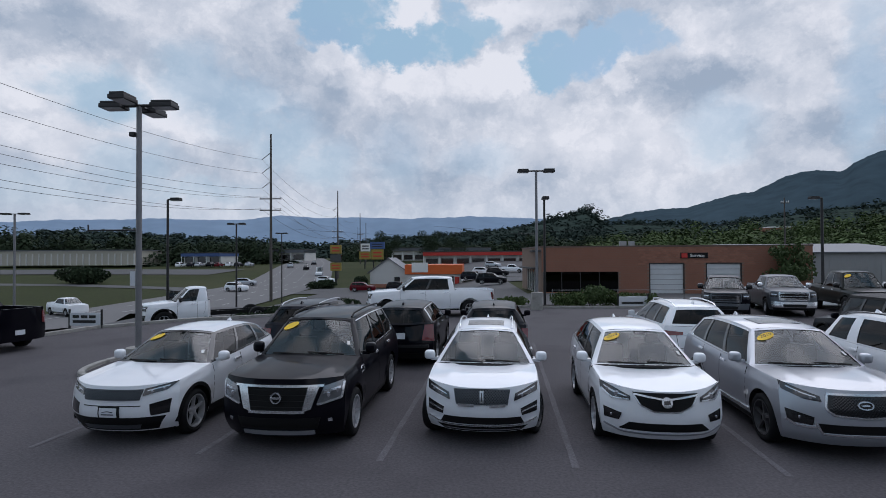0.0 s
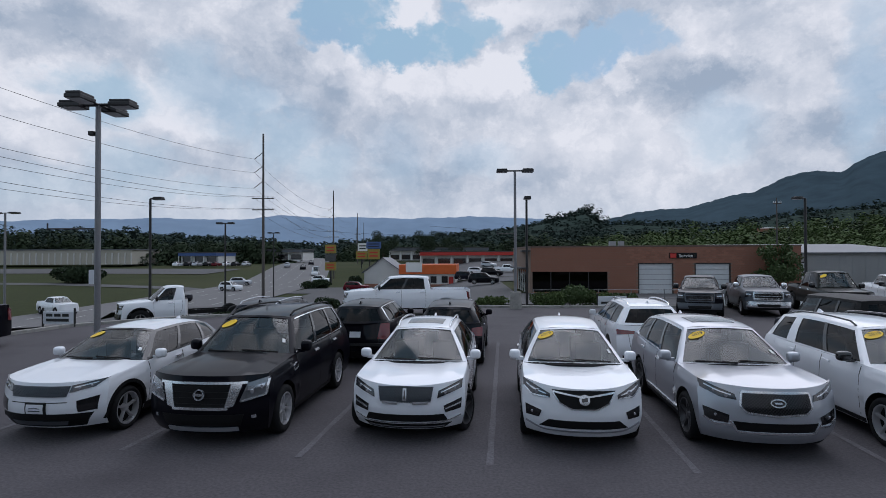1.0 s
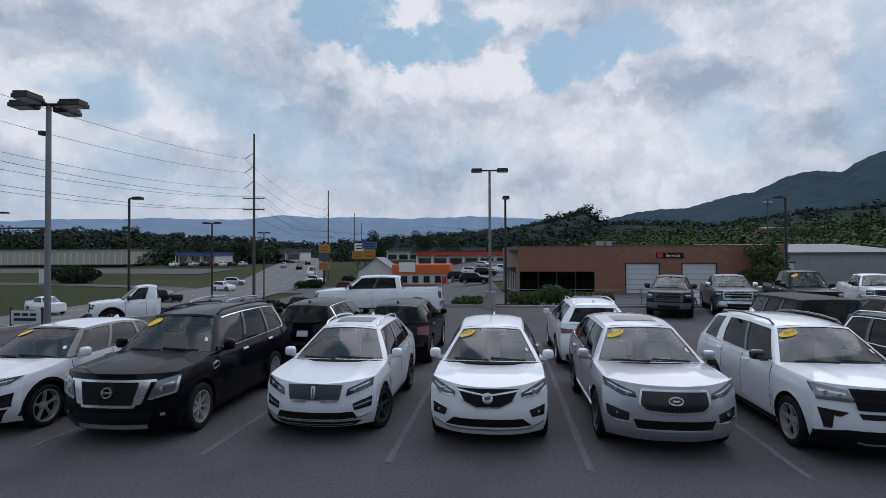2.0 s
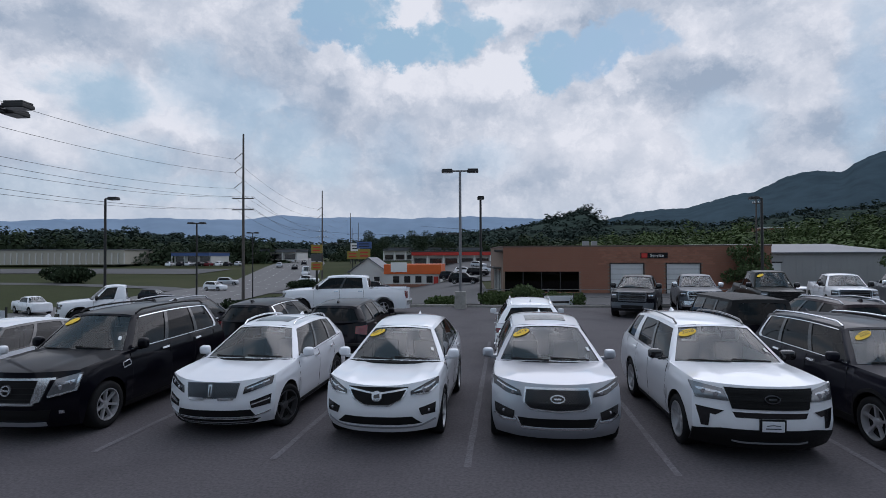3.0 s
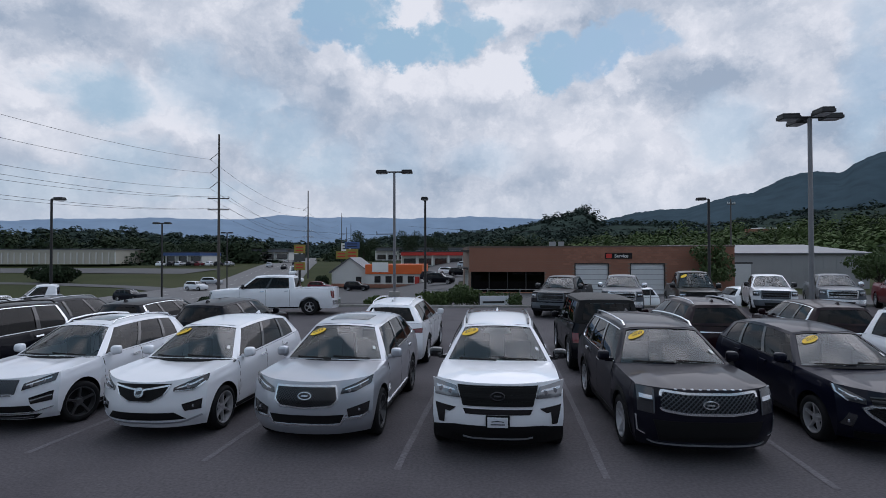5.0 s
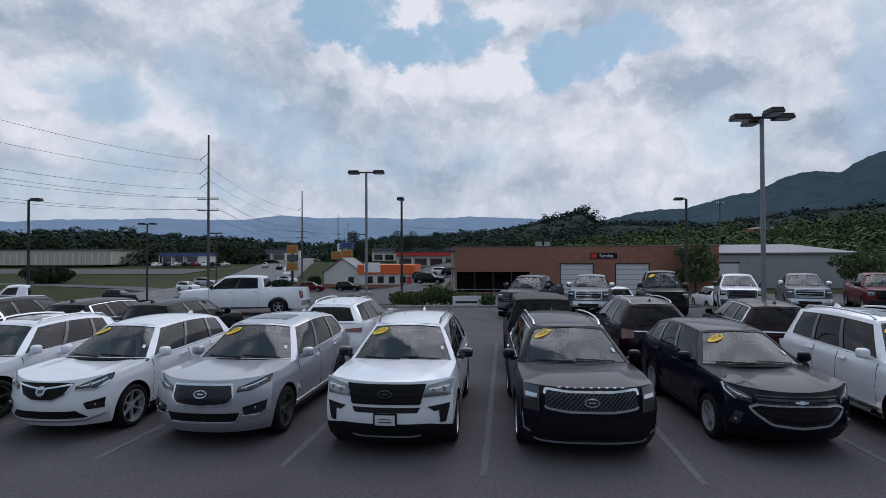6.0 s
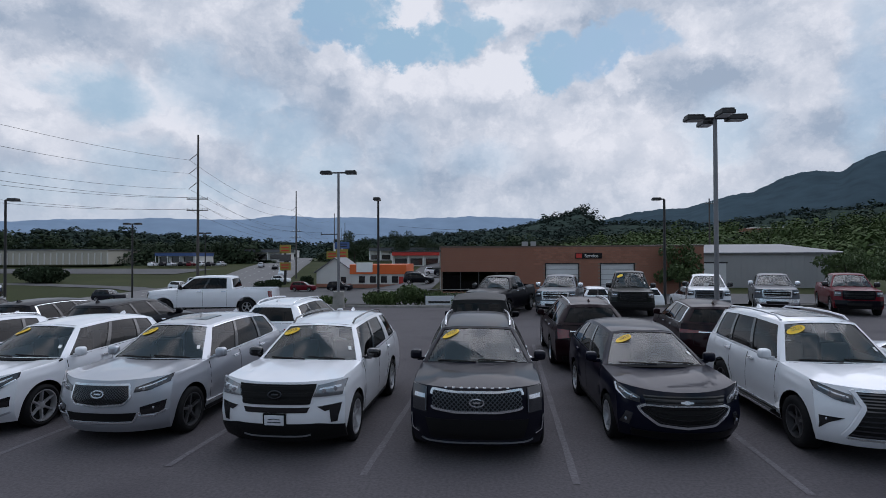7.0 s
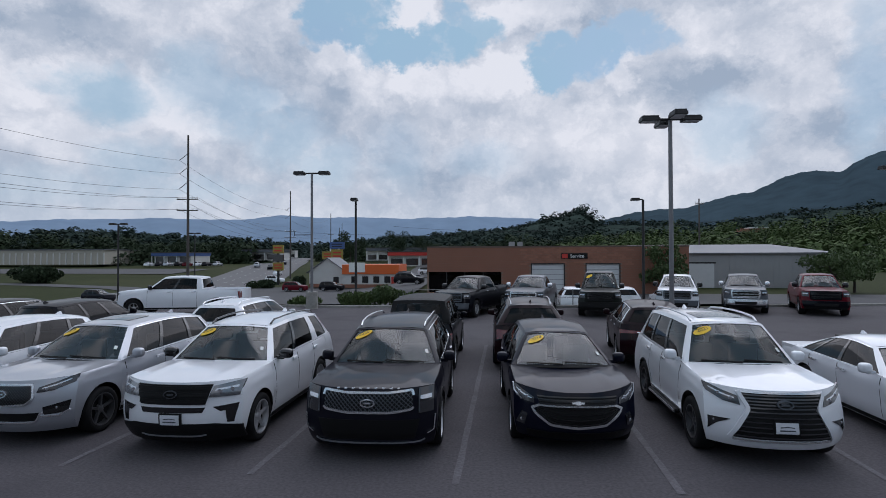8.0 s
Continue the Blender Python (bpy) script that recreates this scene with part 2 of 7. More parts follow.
PAPER = material("paper", (0.75, 0.78, 0.76), 0.9, vary=0.05)
PLATE_W = material("plate_white", (0.62, 0.64, 0.68), 0.5, vary=0.06, scale=20)
STICKER = material("yellow_sticker", (0.85, 0.55, 0.02), 0.5, vary=0.04)
INK = material("sticker_ink", (0.02, 0.02, 0.02), 0.6)
ASPHALT = material("lot_asphalt", (0.076, 0.069, 0.075), 0.85, vary=0.32, scale=0.3, fine=0.38, fine_scale=22, bump=0.8, bump_scale=35, dirt=((0.040, 0.035, 0.041), 0.6, 0.5), spec=0.25)
ROAD = material("road_asphalt", (0.155, 0.150, 0.150), 0.9, vary=0.15, scale=0.08, fine=0.2, fine_scale=8, bump=0.3, bump_scale=20, spec=0.2)
FAR_LOT = material("worn_asphalt", (0.095, 0.093, 0.095), 0.9, vary=0.2, scale=0.1, fine=0.2, fine_scale=6, spec=0.2)
LINE = material("worn_line_paint", (0.098, 0.090, 0.100), 0.85, vary=0.3, scale=6, fine=0.5, fine_scale=25, dirt=((0.075, 0.068, 0.074), 1.0, 2.6))
ROADLINE = material("road_line_paint", (0.42, 0.42, 0.40), 0.8, vary=0.3, scale=1)
CONCRETE = material("concrete", (0.30, 0.29, 0.27), 0.9, vary=0.2, scale=2, fine=0.2, fine_scale=40, bump=0.3, bump_scale=60, dirt=((0.14, 0.13, 0.12), 0.7, 3))
GRASS = material("grass", (0.034, 0.041, 0.014), 0.95, vary=0.35, scale=0.05, fine=0.4, fine_scale=2.5, bump=0.6, bump_scale=6, dirt=((0.075, 0.07, 0.035), 0.5, 0.02), spec=0.1)
STEEL = material("galvanised_steel", (0.20, 0.20, 0.21), 0.5, 0.5, vary=0.15, scale=3, fine=0.1, fine_scale=30)
BRONZE = material("bronze_paint", (0.02, 0.019, 0.02), 0.45, 0.2, vary=0.15, scale=4)
WOOD_POLE = material("weathered_pole_wood", (0.085, 0.075, 0.068), 0.9, vary=0.25, scale=1.5, fine=0.3, fine_scale=25, bump=0.4, bump_scale=30)
WIRE = material("cable", (0.02, 0.02, 0.022), 0.6)
BRICK = material("orange_brick", (0.285, 0.128, 0.085), 0.9, vary=0.15, scale=0.6, per_object=0.14, fine=0.15, fine_scale=30, bump=0.3, bump_scale=50)
MORTAR = material("mortar", (0.22, 0.155, 0.12), 0.95, vary=0.12, scale=3)
CAP = material("metal_coping", (0.13, 0.085, 0.07), 0.6, 0.2, vary=0.1, scale=1)
DOORPAINT = material("door_panel_paint", (0.55, 0.56, 0.57), 0.5, vary=0.08, scale=1.5)
SHEET = material("grey_sheet_metal", (0.31, 0.31, 0.315), 0.6, 0.1, vary=0.08, scale=0.5)
ROOFING = material("metal_roof", (0.125, 0.13, 0.142), 0.5, 0.2, vary=0.1, scale=0.3)
CREAM = material("cream_siding", (0.41, 0.38, 0.32), 0.7, vary=0.08, scale=0.1)
STUCCO = material("white_stucco", (0.55, 0.54, 0.52), 0.8, vary=0.1, scale=0.5)
ORANGE = material("orange_panel", (0.62, 0.11, 0.015), 0.55, vary=0.08, scale=1)
BLUE = material("blue_awning", (0.05, 0.10, 0.26), 0.6, vary=0.1, scale=1)
YELLOW = material("yellow_sign_face", (0.28, 0.20, 0.03), 0.5, vary=0.1, scale=1)
SIGN_W = material("white_sign_face", (0.72, 0.72, 0.70), 0.5, vary=0.05)
SIGN_RED = material("red_sign_face", (0.5, 0.03, 0.02), 0.5, vary=0.05)
DARKROOF = material("dark_shingle_roof", (0.07, 0.066, 0.064), 0.9, vary=0.2, scale=1.2)
LEAF = material("leaves", (0.050, 0.080, 0.022), 0.75, vary=0.4, scale=0.8, fine=0.4, fine_scale=12)
LEAF_DARK = material("dark_leaves", (0.030, 0.044, 0.024), 0.85, vary=0.45, scale=0.06, fine=0.15, fine_scale=1.0, spec=0.1)
LEAF_LIGHT = material("light_leaves", (0.072, 0.102, 0.040), 0.85, vary=0.45, scale=0.05, fine=0.15, fine_scale=1.0, spec=0.1)
BARK = material("bark", (0.05, 0.04, 0.032), 0.95, vary=0.25, scale=5, bump=0.5)
# dark green canopy, its colour lightened to include aerial haze
HAZED_FOREST = material("hazed_forest_canopy", (0.038, 0.053, 0.046), 1.0, vary=0.4, scale=0.012, fine=0.25, fine_scale=0.05, spec=0.0)
# the pale blue of the far range is aerial haze painted into its colour
HAZED_RIDGE = material("hazed_ridge_forest", (0.20, 0.27, 0.36), 1.0, vary=0.12, scale=0.002, fine=0.1, fine_scale=0.01, spec=0.0)
# woods of the big hill, blued by distance haze mixed into the colour
HAZED_HILL = material("hazed_hill_forest", (0.048, 0.072, 0.088), 1.0, vary=0.3, scale=0.003, fine=0.2, fine_scale=0.02, spec=0.0)


# ---- mesh helpers ----
def mesh_object(name, bm, mat, smooth=False, angle=None):
    me = bpy.data.meshes.new(name)
    bm.to_mesh(me)
    bm.free()
    me.materials.append(mat)
    if smooth:
        me.shade_smooth()
        if angle:
            me.set_sharp_from_angle(angle=radians(angle))
    return new(name, me)


def part(name, bm, mat, parent, label="", smooth=False, angle=35):
    """Links a bmesh as one mesh object under a thing or a part."""
    ob = mesh_object(name, bm, mat, smooth, angle)
    ob.parent = parent
    if label:
        tagged(ob, label)
    return ob


def thing(name, label, category, x=0, y=0, z=0, yaw=0, group="", kind=""):
    ob = new(name)
    ob.empty_display_size = 0.2
    ob.matrix_world = pose(x, y, z, 0, 0, yaw)
    return tagged(ob, label, category, group, kind)


def box(bm, x0, x1, y0, y1, z0, z1, bevel=0.0, m=None):
    r = bmesh.ops.create_cube(bm, size=1.0)
    vs = r["verts"]
    for v in vs:
        v.co = Vector((x0 + (x1 - x0) * (v.co.x + 0.5), y0 + (y1 - y0) * (v.co.y + 0.5), z0 + (z1 - z0) * (v.co.z + 0.5)))
    if bevel:
        es = list({e for v in vs for e in v.link_edges})
        r = bmesh.ops.bevel(bm, geom=es, offset=bevel, segments=2, affect="EDGES", profile=0.6)
        vs = list({v for f in r["faces"] for v in f.verts} | {v for v in vs if v.is_valid})
    if m is not None:
        bmesh.ops.transform(bm, matrix=m, verts=vs)
    return bm


def boxed(*args, **kw):
    return box(bmesh.new(), *args, **kw)


def tube(bm, a, b, r0, r1=None, n=10, caps=True):
    """A round bar from a to b, tapering from r0 to r1."""
    a, b = Vector(a), Vector(b)
    r1 = r0 if r1 is None else r1
    m = Matrix.Translation((a + b) / 2) @ (b - a).to_track_quat("Z", "Y").to_matrix().to_4x4()
    bmesh.ops.create_cone(bm, cap_ends=caps, segments=n, radius1=r0, radius2=r1, depth=(b - a).length, matrix=m)
    return bm


def lathe(bm, profile, n=28, axis="x"):
    """Turns (radius, offset) pairs round an axis."""
    rings = []
    for r, o in profile:
        ring = []
        for k in range(n):
            a = 2 * math.pi * k / n
            p = (o, r * math.cos(a), r * math.sin(a)) if axis == "x" else (r * math.cos(a), r * math.sin(a), o)
            ring.append(bm.verts.new(p))
        rings.append(ring)
    for q, s in zip(rings, rings[1:]):
        for k in range(n):
            bm.faces.new((q[k], q[(k + 1) % n], s[(k + 1) % n], s[k]))
    return rings


def interp(pts, t):
    """Straight interpolation in a table of (t, value) pairs."""
    if t <= pts[0][0]:
        return pts[0][1]
    for (a, u), (b, v) in zip(pts, pts[1:]):
        if t <= b:
            return u + (v - u) * (t - a) / (b - a)
    return pts[-1][1]


def along(pts, n):
    """n + 1 points at even steps along a polyline."""
    pts = [Vector((*p, 0)[:3]) for p in pts]
    steps = [0.0]
    for a, b in zip(pts, pts[1:]):
        steps.append(steps[-1] + (b - a).length)
    out = []
    for k in range(n + 1):
        s = steps[-1] * k / n
        for i in range(len(pts) - 1):
            if s <= steps[i + 1] + 1e-9:
                d = steps[i + 1] - steps[i]
                out.append(pts[i].lerp(pts[i + 1], (s - steps[i]) / d if d else 0))
                break
    return out


def ruled(bm, surf, top, bot, off=0.012, n=12, rows=4, thick=0.03):
    """A plate that lies on a surface, between a top and a bottom line of its two coordinates."""
    a, b = along(top, n), along(bot, n)
    front = [[bm.verts.new(surf(*p.lerp(q, j / rows).xy, off)) for p, q in zip(a, b)] for j in range(rows + 1)]
    back = [[bm.verts.new(surf(*p.lerp(q, j / rows).xy, off - thick)) for p, q in zip(a, b)] for j in (0, rows)]
    left = [bm.verts.new(surf(*a[0].lerp(b[0], j / rows).xy, off - thick)) for j in range(1, rows)]
    right = [bm.verts.new(surf(*a[-1].lerp(b[-1], j / rows).xy, off - thick)) for j in range(1, rows)]
    for j in range(rows):
        for k in range(n):
            bm.faces.new((front[j][k], front[j][k + 1], front[j + 1][k + 1], front[j + 1][k]))
    for f, g in ((front[0], back[0]), (front[-1], back[1])):
        for k in range(n):
            bm.faces.new((f[k], f[k + 1], g[k + 1], g[k]))
    for k, rim, in ((0, left), (n, right)):
        g = [back[0][k], *rim, back[1][k]]
        for j in range(rows):
            bm.faces.new((front[j][k], front[j + 1][k], g[j + 1], g[j]))
    return bm


def ribbon(bm, surf, pts, wide, off=0.016, n=10, thick=0.02):
    """A narrow bar along a line on a surface."""
    p = along(pts, n)
    top, bot = [], []
    for k, q in enumerate(p):
        d = (p[min(k + 1, n)] - p[max(k - 1, 0)]).normalized()
        side = Vector((-d.y, d.x, 0)) * wide / 2
        top.append((q + side).xy)
        bot.append((q - side).xy)
    return ruled(bm, surf, [tuple(v) for v in top], [tuple(v) for v in bot], off, n, 1, thick)


def grid_faces(bm, g):
    for a, b in zip(g, g[1:]):
        for k in range(len(a) - 1):
            try:
                bm.faces.new((a[k], a[k + 1], b[k + 1], b[k]))
            except ValueError:
                pass


def label_text(words, size, parent, m, mat=None, name="lettering"):
    cu = bpy.data.curves.new(name, "FONT")
    cu.body, cu.size, cu.align_x, cu.align_y, cu.extrude = words, size, "CENTER", "CENTER", 0.001
    cu.materials.append(mat or INK)
    ob = new(name, cu)
    ob.parent = parent
    ob.matrix_basis = m
    return ob


# ---- vehicles ----
def wheel_parts(r, wide, rim, spokes, mat):
    """Meshes of a tyre and its rim; the outer face looks to +x, the hub is at the origin."""
    bm = bmesh.new()
    w, k = wide / 2, rim
    lathe(bm, [(k * 0.97, -w), (k + 0.02, -w), (r - 0.05, -w * 1.06), (r - 0.015, -w * 0.93), (r, -w * 0.7), (r, w * 0.7), (r - 0.015, w * 0.93), (r - 0.05, w * 1.06), (k + 0.02, w), (k * 0.97, w * 0.9), (k * 0.96, -w)], 36)
    lathe(bm, [(0.0001, w * 0.15), (k * 0.93, w * 0.15)], 24)
    tyre = bpy.data.meshes.new("tyre")
    bm.to_mesh(tyre)
    bm.free()
    tyre.materials.append(RUBBER)
    tyre.shade_smooth()
    tyre.set_sharp_from_angle(angle=radians(40))
    bm = bmesh.new()
    lathe(bm, [(k * 0.90, -w * 0.9), (k * 0.92, w * 0.5), (k, w * 0.86), (k + 0.004, w * 0.98), (k * 0.955, w * 0.98), (k * 0.93, w * 0.6)], 36)
    lathe(bm, [(0.0001, w * 0.72), (0.035, w * 0.72), (0.07, w * 0.60), (0.085, w * 0.3)], 16)
    for s in range(spokes):
        a = 2 * math.pi * s / spokes
        for side in (-1, 1):
            m = pose(0, 0, 0, math.degrees(a) + side * 5 * 8 / spokes, 0, 0)
            vs = []
            for z, hw, x0, x1 in ((0.05, 0.022, 0.30, 0.66), (k * 0.55, 0.017, 0.38, 0.74), (k * 0.95, 0.020, 0.5, 0.84)):
                tilt = side * z * 0.12
                vs.append([bm.verts.new(m @ Vector((x, y + tilt, z))) for x, y in ((x0 * w, -hw), (x1 * w, -hw * 0.8), (x1 * w, hw * 0.8), (x0 * w, hw))])
            for q, t in zip(vs, vs[1:]):
                for i in range(4):
                    bm.faces.new((q[i], q[(i + 1) % 4], t[(i + 1) % 4], t[i]))
    bmesh.ops.recalc_face_normals(bm, faces=bm.faces)
    rimm = bpy.data.meshes.new("rim")
    bm.to_mesh(rimm)
    bm.free()
    rimm.materials.append(mat)
    rimm.shade_smooth()
    rimm.set_sharp_from_angle(angle=radians(30))
    return tyre, rimm


WHEELS = {}


def add_wheel(parent, x, y, r, wide, rim, spokes, mat, turn=0):
    key = (r, wide, rim, spokes, mat.name)
    if key not in WHEELS:
        WHEELS[key] = wheel_parts(r, wide, rim, spokes, mat)
    hub = new("wheel")
    hub.empty_display_size = 0.1
    hub.parent = parent
    hub.matrix_basis = pose(x, y, r, 0, 0, (0 if x > 0 else 180) + turn)
    for nm, me in zip(("tyre", "rim"), WHEELS[key]):
        ob = new(nm, me)
        ob.parent = hub


SUV = dict(L=4.8, W=1.92, H=1.75, wb=2.8, fo=0.92, r=0.37, tw=0.25, rim=0.25, spokes=5, alloy=ALLOY, gc=0.22, zn=0.98, crown=0.035, bow=0.36, bowp=2.6,
           yc=1.42, zc=1.10, zb1=1.16, yA1=2.05, xr=0.60, yD0=4.66, yD1=4.25, wind=((0.06, 0.33), (0.36, 0.66), (0.69, 0.93)), nose=((0.2, 0.14), (0.36, 0.03), (0.55, 0.0), (0.75, 0.03), (1.2, 0.14)),
           roofdrop=(0.07, 0.07), tail=((0.2, 0.14), (0.4, 0.02), (0.6, 0.0), (0.8, 0.03), (1.0, 0.09), (1.3, 0.16)), glass=None, clad=None, rails=None, shoulder=0.95, bed=None, box_rear=0.0, mirror=None,
           handles=CHROME, roofmat=None, simple=False, arch=0.07, sun_roof=False, fin=True, seats=True, sill=None)


def vehicle(name, label, category, paint_mat, x, y, yaw, z=0.0, group="", tail_at=False, **over):
    """A road vehicle. (x, y) is the middle of its front bumper on the ground (or of the rear one if tail_at); yaw 0 faces -y."""
    S = dict(SUV)
    S.update(over)
    L, W, H = S["L"], S["W"], S["H"]
    if tail_at:
        a = radians(yaw)
        x, y = x + L * math.sin(a), y - L * math.cos(a)
    car = thing(name, label, category, x, y, z, yaw, group)
    (w0, w1), *more = S["wind"]
    S["wind"] = ((w0 * 0.55, w1), *more)
    hw, gc, zn, yc, zc, bow, bowp = W / 2, S["gc"], S["zn"], S["yc"], S["zc"], S["bow"], S["bowp"]
    yf, yr = S["fo"], S["fo"] + S["wb"]
    r = S["r"]
    R = r + S["arch"]
    y0 = interp(S["nose"], zn) + bow
    yend = lambda q: L - interp(S["tail"], q) - 0.22

    def ztop(v):
        if v < yc:
            t = max(0.0, (v - y0) / (yc - y0))
            return zn + (zc - zn) * (t ** 0.75)
        if S["bed"]:
            if v > S["bed"][0]:
                return S["bed"][1]
            return zc + (S["zb1"] - zc) * min(1.0, (v - yc) / (S["yD0"] - yc))
        return zc + (S["zb1"] - zc) * min(1.0, (v - yc) / (S["yD0"] - yc)) ** 1.3

    def width(v, q):
        s = 1.0 - 0.075 * max(0.0, (0.62 - q) / 0.42) ** 2 - (1 - S["shoulder"]) * max(0.0, (q - 0.72) / 0.42) ** 2
        p = 1.0 - 0.05 * max(0.0, (1.3 - v) / 1.3) ** 2 - 0.05 * max(0.0, (v - L + 1.5) / 1.5) ** 2
        flare = 0.016 * (math.exp(-((v - yf) / 0.42) ** 4) + math.exp(-((v - yr) / 0.42) ** 4)) * math.exp(-((q - 0.6) / 0.35) ** 2)
        crease = 0.010 * math.exp(-((q - ztop(v) + 0.16) / 0.05) ** 2) - 0.012 * math.exp(-((q - 0.55) / 0.1) ** 2) * (1 if yf + R < v < yr - R else 0)
        return hw * s * p + flare + crease

    def front(u, q, off=0.0):
        e = width(y0, q)
        k = min(1.15, abs(u) / e)
        return Vector((u, interp(S["nose"], q) + bow * k ** bowp - off, q))

    def rear(u, q, off=0.0):
        e = width(L - 0.3, q)
        k = min(1.15, abs(u) / e)
        return Vector((u, L - interp(S["tail"], q) - 0.22 * k ** 3 + off, q))

    def side(sign):
        return lambda v, q, off=0.0: Vector((sign * (width(v, q) + off), v, q))

    # body shell: both flanks with round wheel arches, and the lower tail
    bm = bmesh.new()
    rows = 10
    stations = [("f", k / 5) for k in range(5)]

    def arch(c):
        out = [(c - R - 0.006, gc)]
        for k in range(15):
            a = math.pi * k / 14
            out.append((c - R * math.cos(a), max(gc, r + R * math.sin(a))))
        return out + [(c + R + 0.006, gc)]

    ya = yf - R - 0.006
    for v, b in arch(yf):
        stations.append((v, b))
    span = (L - 0.5 - yf - R) if S.get("front_only") else (yr - yf - 2 * R)
    for k in range(1, 8):
        stations.append((yf + R + span * k / 8, gc))
    if S["bed"]:
        stations += [(S["bed"][0] - 0.005, None), (S["bed"][0] + 0.005, None)]
    if not S.get("front_only"):
        for v, b in arch(yr):
            stations.append((v, b))
    stations = [st for st in stations if st[0] == "f"] + sorted((st for st in stations if st[0] != "f"), key=lambda st: st[0])

    def low(v):
        for c in (yf,) if S.get("front_only") else (yf, yr):
            if abs(v - c) <= R:
                return max(gc, r + math.sqrt(max(0.0, R * R - (v - c) ** 2)))
        return gc

    for sign in (-1, 1):
        cols = []
        for st in stations:
            col = []
            for j in range(rows + 1):
                t = j / rows
                if st[0] == "f":
                    q = gc + (zn - gc) * t
                    a = interp(S["nose"], q) + bow
                    v = a + (ya - a) * st[1]
                    q = gc + (ztop(v) - gc) * t
                else:
                    v = st[0]
                    lo = low(v) if st[1] is None else st[1]
                    q = lo + (ztop(v) - lo) * t
                w = width(v, q) - (0.012 if j == rows else 0)
                col.append(bm.verts.new((sign * w, v, q)))
            cols.append(col)
        last = L - 0.5 if S.get("front_only") else yr + R + 0.006
        for k in range(1, 5):
            col = []
            for j in range(rows + 1):
                q = gc + (S["zb1"] if not S["bed"] else S["bed"][1]) * 0 + (ztop(L - 0.3) - gc) * j / rows
                v = last + (yend(q) - last) * k / 4
                col.append(bm.verts.new((sign * (width(min(v, L - 0.3), q) - (0.012 if j == rows else 0)), v, q)))
            cols.append(col)
        grid_faces(bm, cols)
    zt = ztop(L - 0.3)
    cols = []
    for k in range(17):
        u = -1 + 2 * k / 16
        cols.append([bm.verts.new(rear(u * width(L - 0.3, gc + (zt - gc) * j / rows), gc + (zt - gc) * j / rows)) for j in range(rows + 1)])
    grid_faces(bm, cols)
    bmesh.ops.remove_doubles(bm, verts=bm.verts, dist=0.004)
    bmesh.ops.recalc_face_normals(bm, faces=bm.faces)
    part("body", bm, paint_mat, car, smooth=True, angle=50)

    # front panel and bonnet
    bm = bmesh.new()
    cols = []
    for k in range(25):
        u = -1 + 2 * k / 24
        col = []
        for j in range(13):
            top = zn + S["crown"] * (1 - u * u)
            q = gc + (top - gc) * j / 12
            col.append(bm.verts.new(front(u * width(y0, gc + (zn - gc) * j / 12), q)))
        cols.append(col)
    grid_faces(bm, cols)
    bmesh.ops.recalc_face_normals(bm, faces=bm.faces)
    part("front_bumper", bm, paint_mat, car, smooth=True, angle=60)
    bm = bmesh.new()
    cols = []
    for k in range(25):
        u = -1 + 2 * k / 24
        col = []
        for j in range(15):
            s = j / 14
            ys = y0 + (yc - y0) * s
            topn = zn + S["crown"] * (1 - u * u)
            yy0 = front(u * width(y0, zn), topn).y
            yy1 = yc - 0.20 * (1 - u * u)
            w = width(ys, ztop(ys)) - 0.012
            rise = S["crown"] + 0.055 * math.sin(min(1, s * 1.3) * math.pi / 2)
            ridge = 0.014 * math.exp(-((abs(u) - 0.62) / 0.10) ** 2) * min(1, s * 4)
            col.append(bm.verts.new((u * w, yy0 + (yy1 - yy0) * s, ztop(ys) + rise * (1 - u * u) + ridge)))
        cols.append(col)
    grid_faces(bm, cols)
    bmesh.ops.recalc_face_normals(bm, faces=bm.faces)
    part("bonnet", bm, paint_mat, car, smooth=True, angle=60)

    # cabin: belt line below, roof rails above
    yA1, yD0, yD1, xr = S["yA1"], S["yD0"], S["yD1"], S["xr"]

    ys_end = min(yD0, L - interp(S["tail"], S["zb1"]) - 0.22)
    yD1 = min(yD1, ys_end - 0.06)

    def belt(s):
        v = yc + (ys_end - yc) * s
        q = zc + (S["zb1"] - zc) * s ** 1.3
        return Vector((width(min(v, L - 0.3), q) - 0.022, v, q))

    def rail(s):
        v = yA1 + (yD1 - yA1) * s
        drop = S["roofdrop"][0] * max(0, 1 - s / 0.45) ** 2 + S["roofdrop"][1] * max(0, (s - 0.45) / 0.55) ** 2
        return Vector((xr * (1 - 0.05 * max(0, 1 - s / 0.3) - 0.06 * max(0, (s - 0.6) / 0.4)), v, H - 0.055 - drop))

    def flank(sign):
        def f(s, t, off=0.0):
            p = belt(s).lerp(rail(s), t)
            p.x += 0.03 * math.sin(math.pi * t) * min(1.0, s / 0.1, (1 - s) / 0.1) + off
            p.x *= sign
            return p
        return f

    roof_crown = 0.055
    wbase = 0.20

    def screen(u, t, off=0.0):
        b, q = belt(0), rail(0)
        lo = Vector((u * b.x, b.y - wbase * (1 - u * u), b.z + 0.03 * (1 - u * u)))
        hi = Vector((u * q.x, q.y - 0.10 * (1 - u * u), q.z + roof_crown * 0.8 * (1 - u * u)))
        p = lo.lerp(hi, t)
        p.z += 0.035 * math.sin(math.pi * t) * (1 - u ** 4)
        return p + Vector((0, -0.5, 0.86)) * off

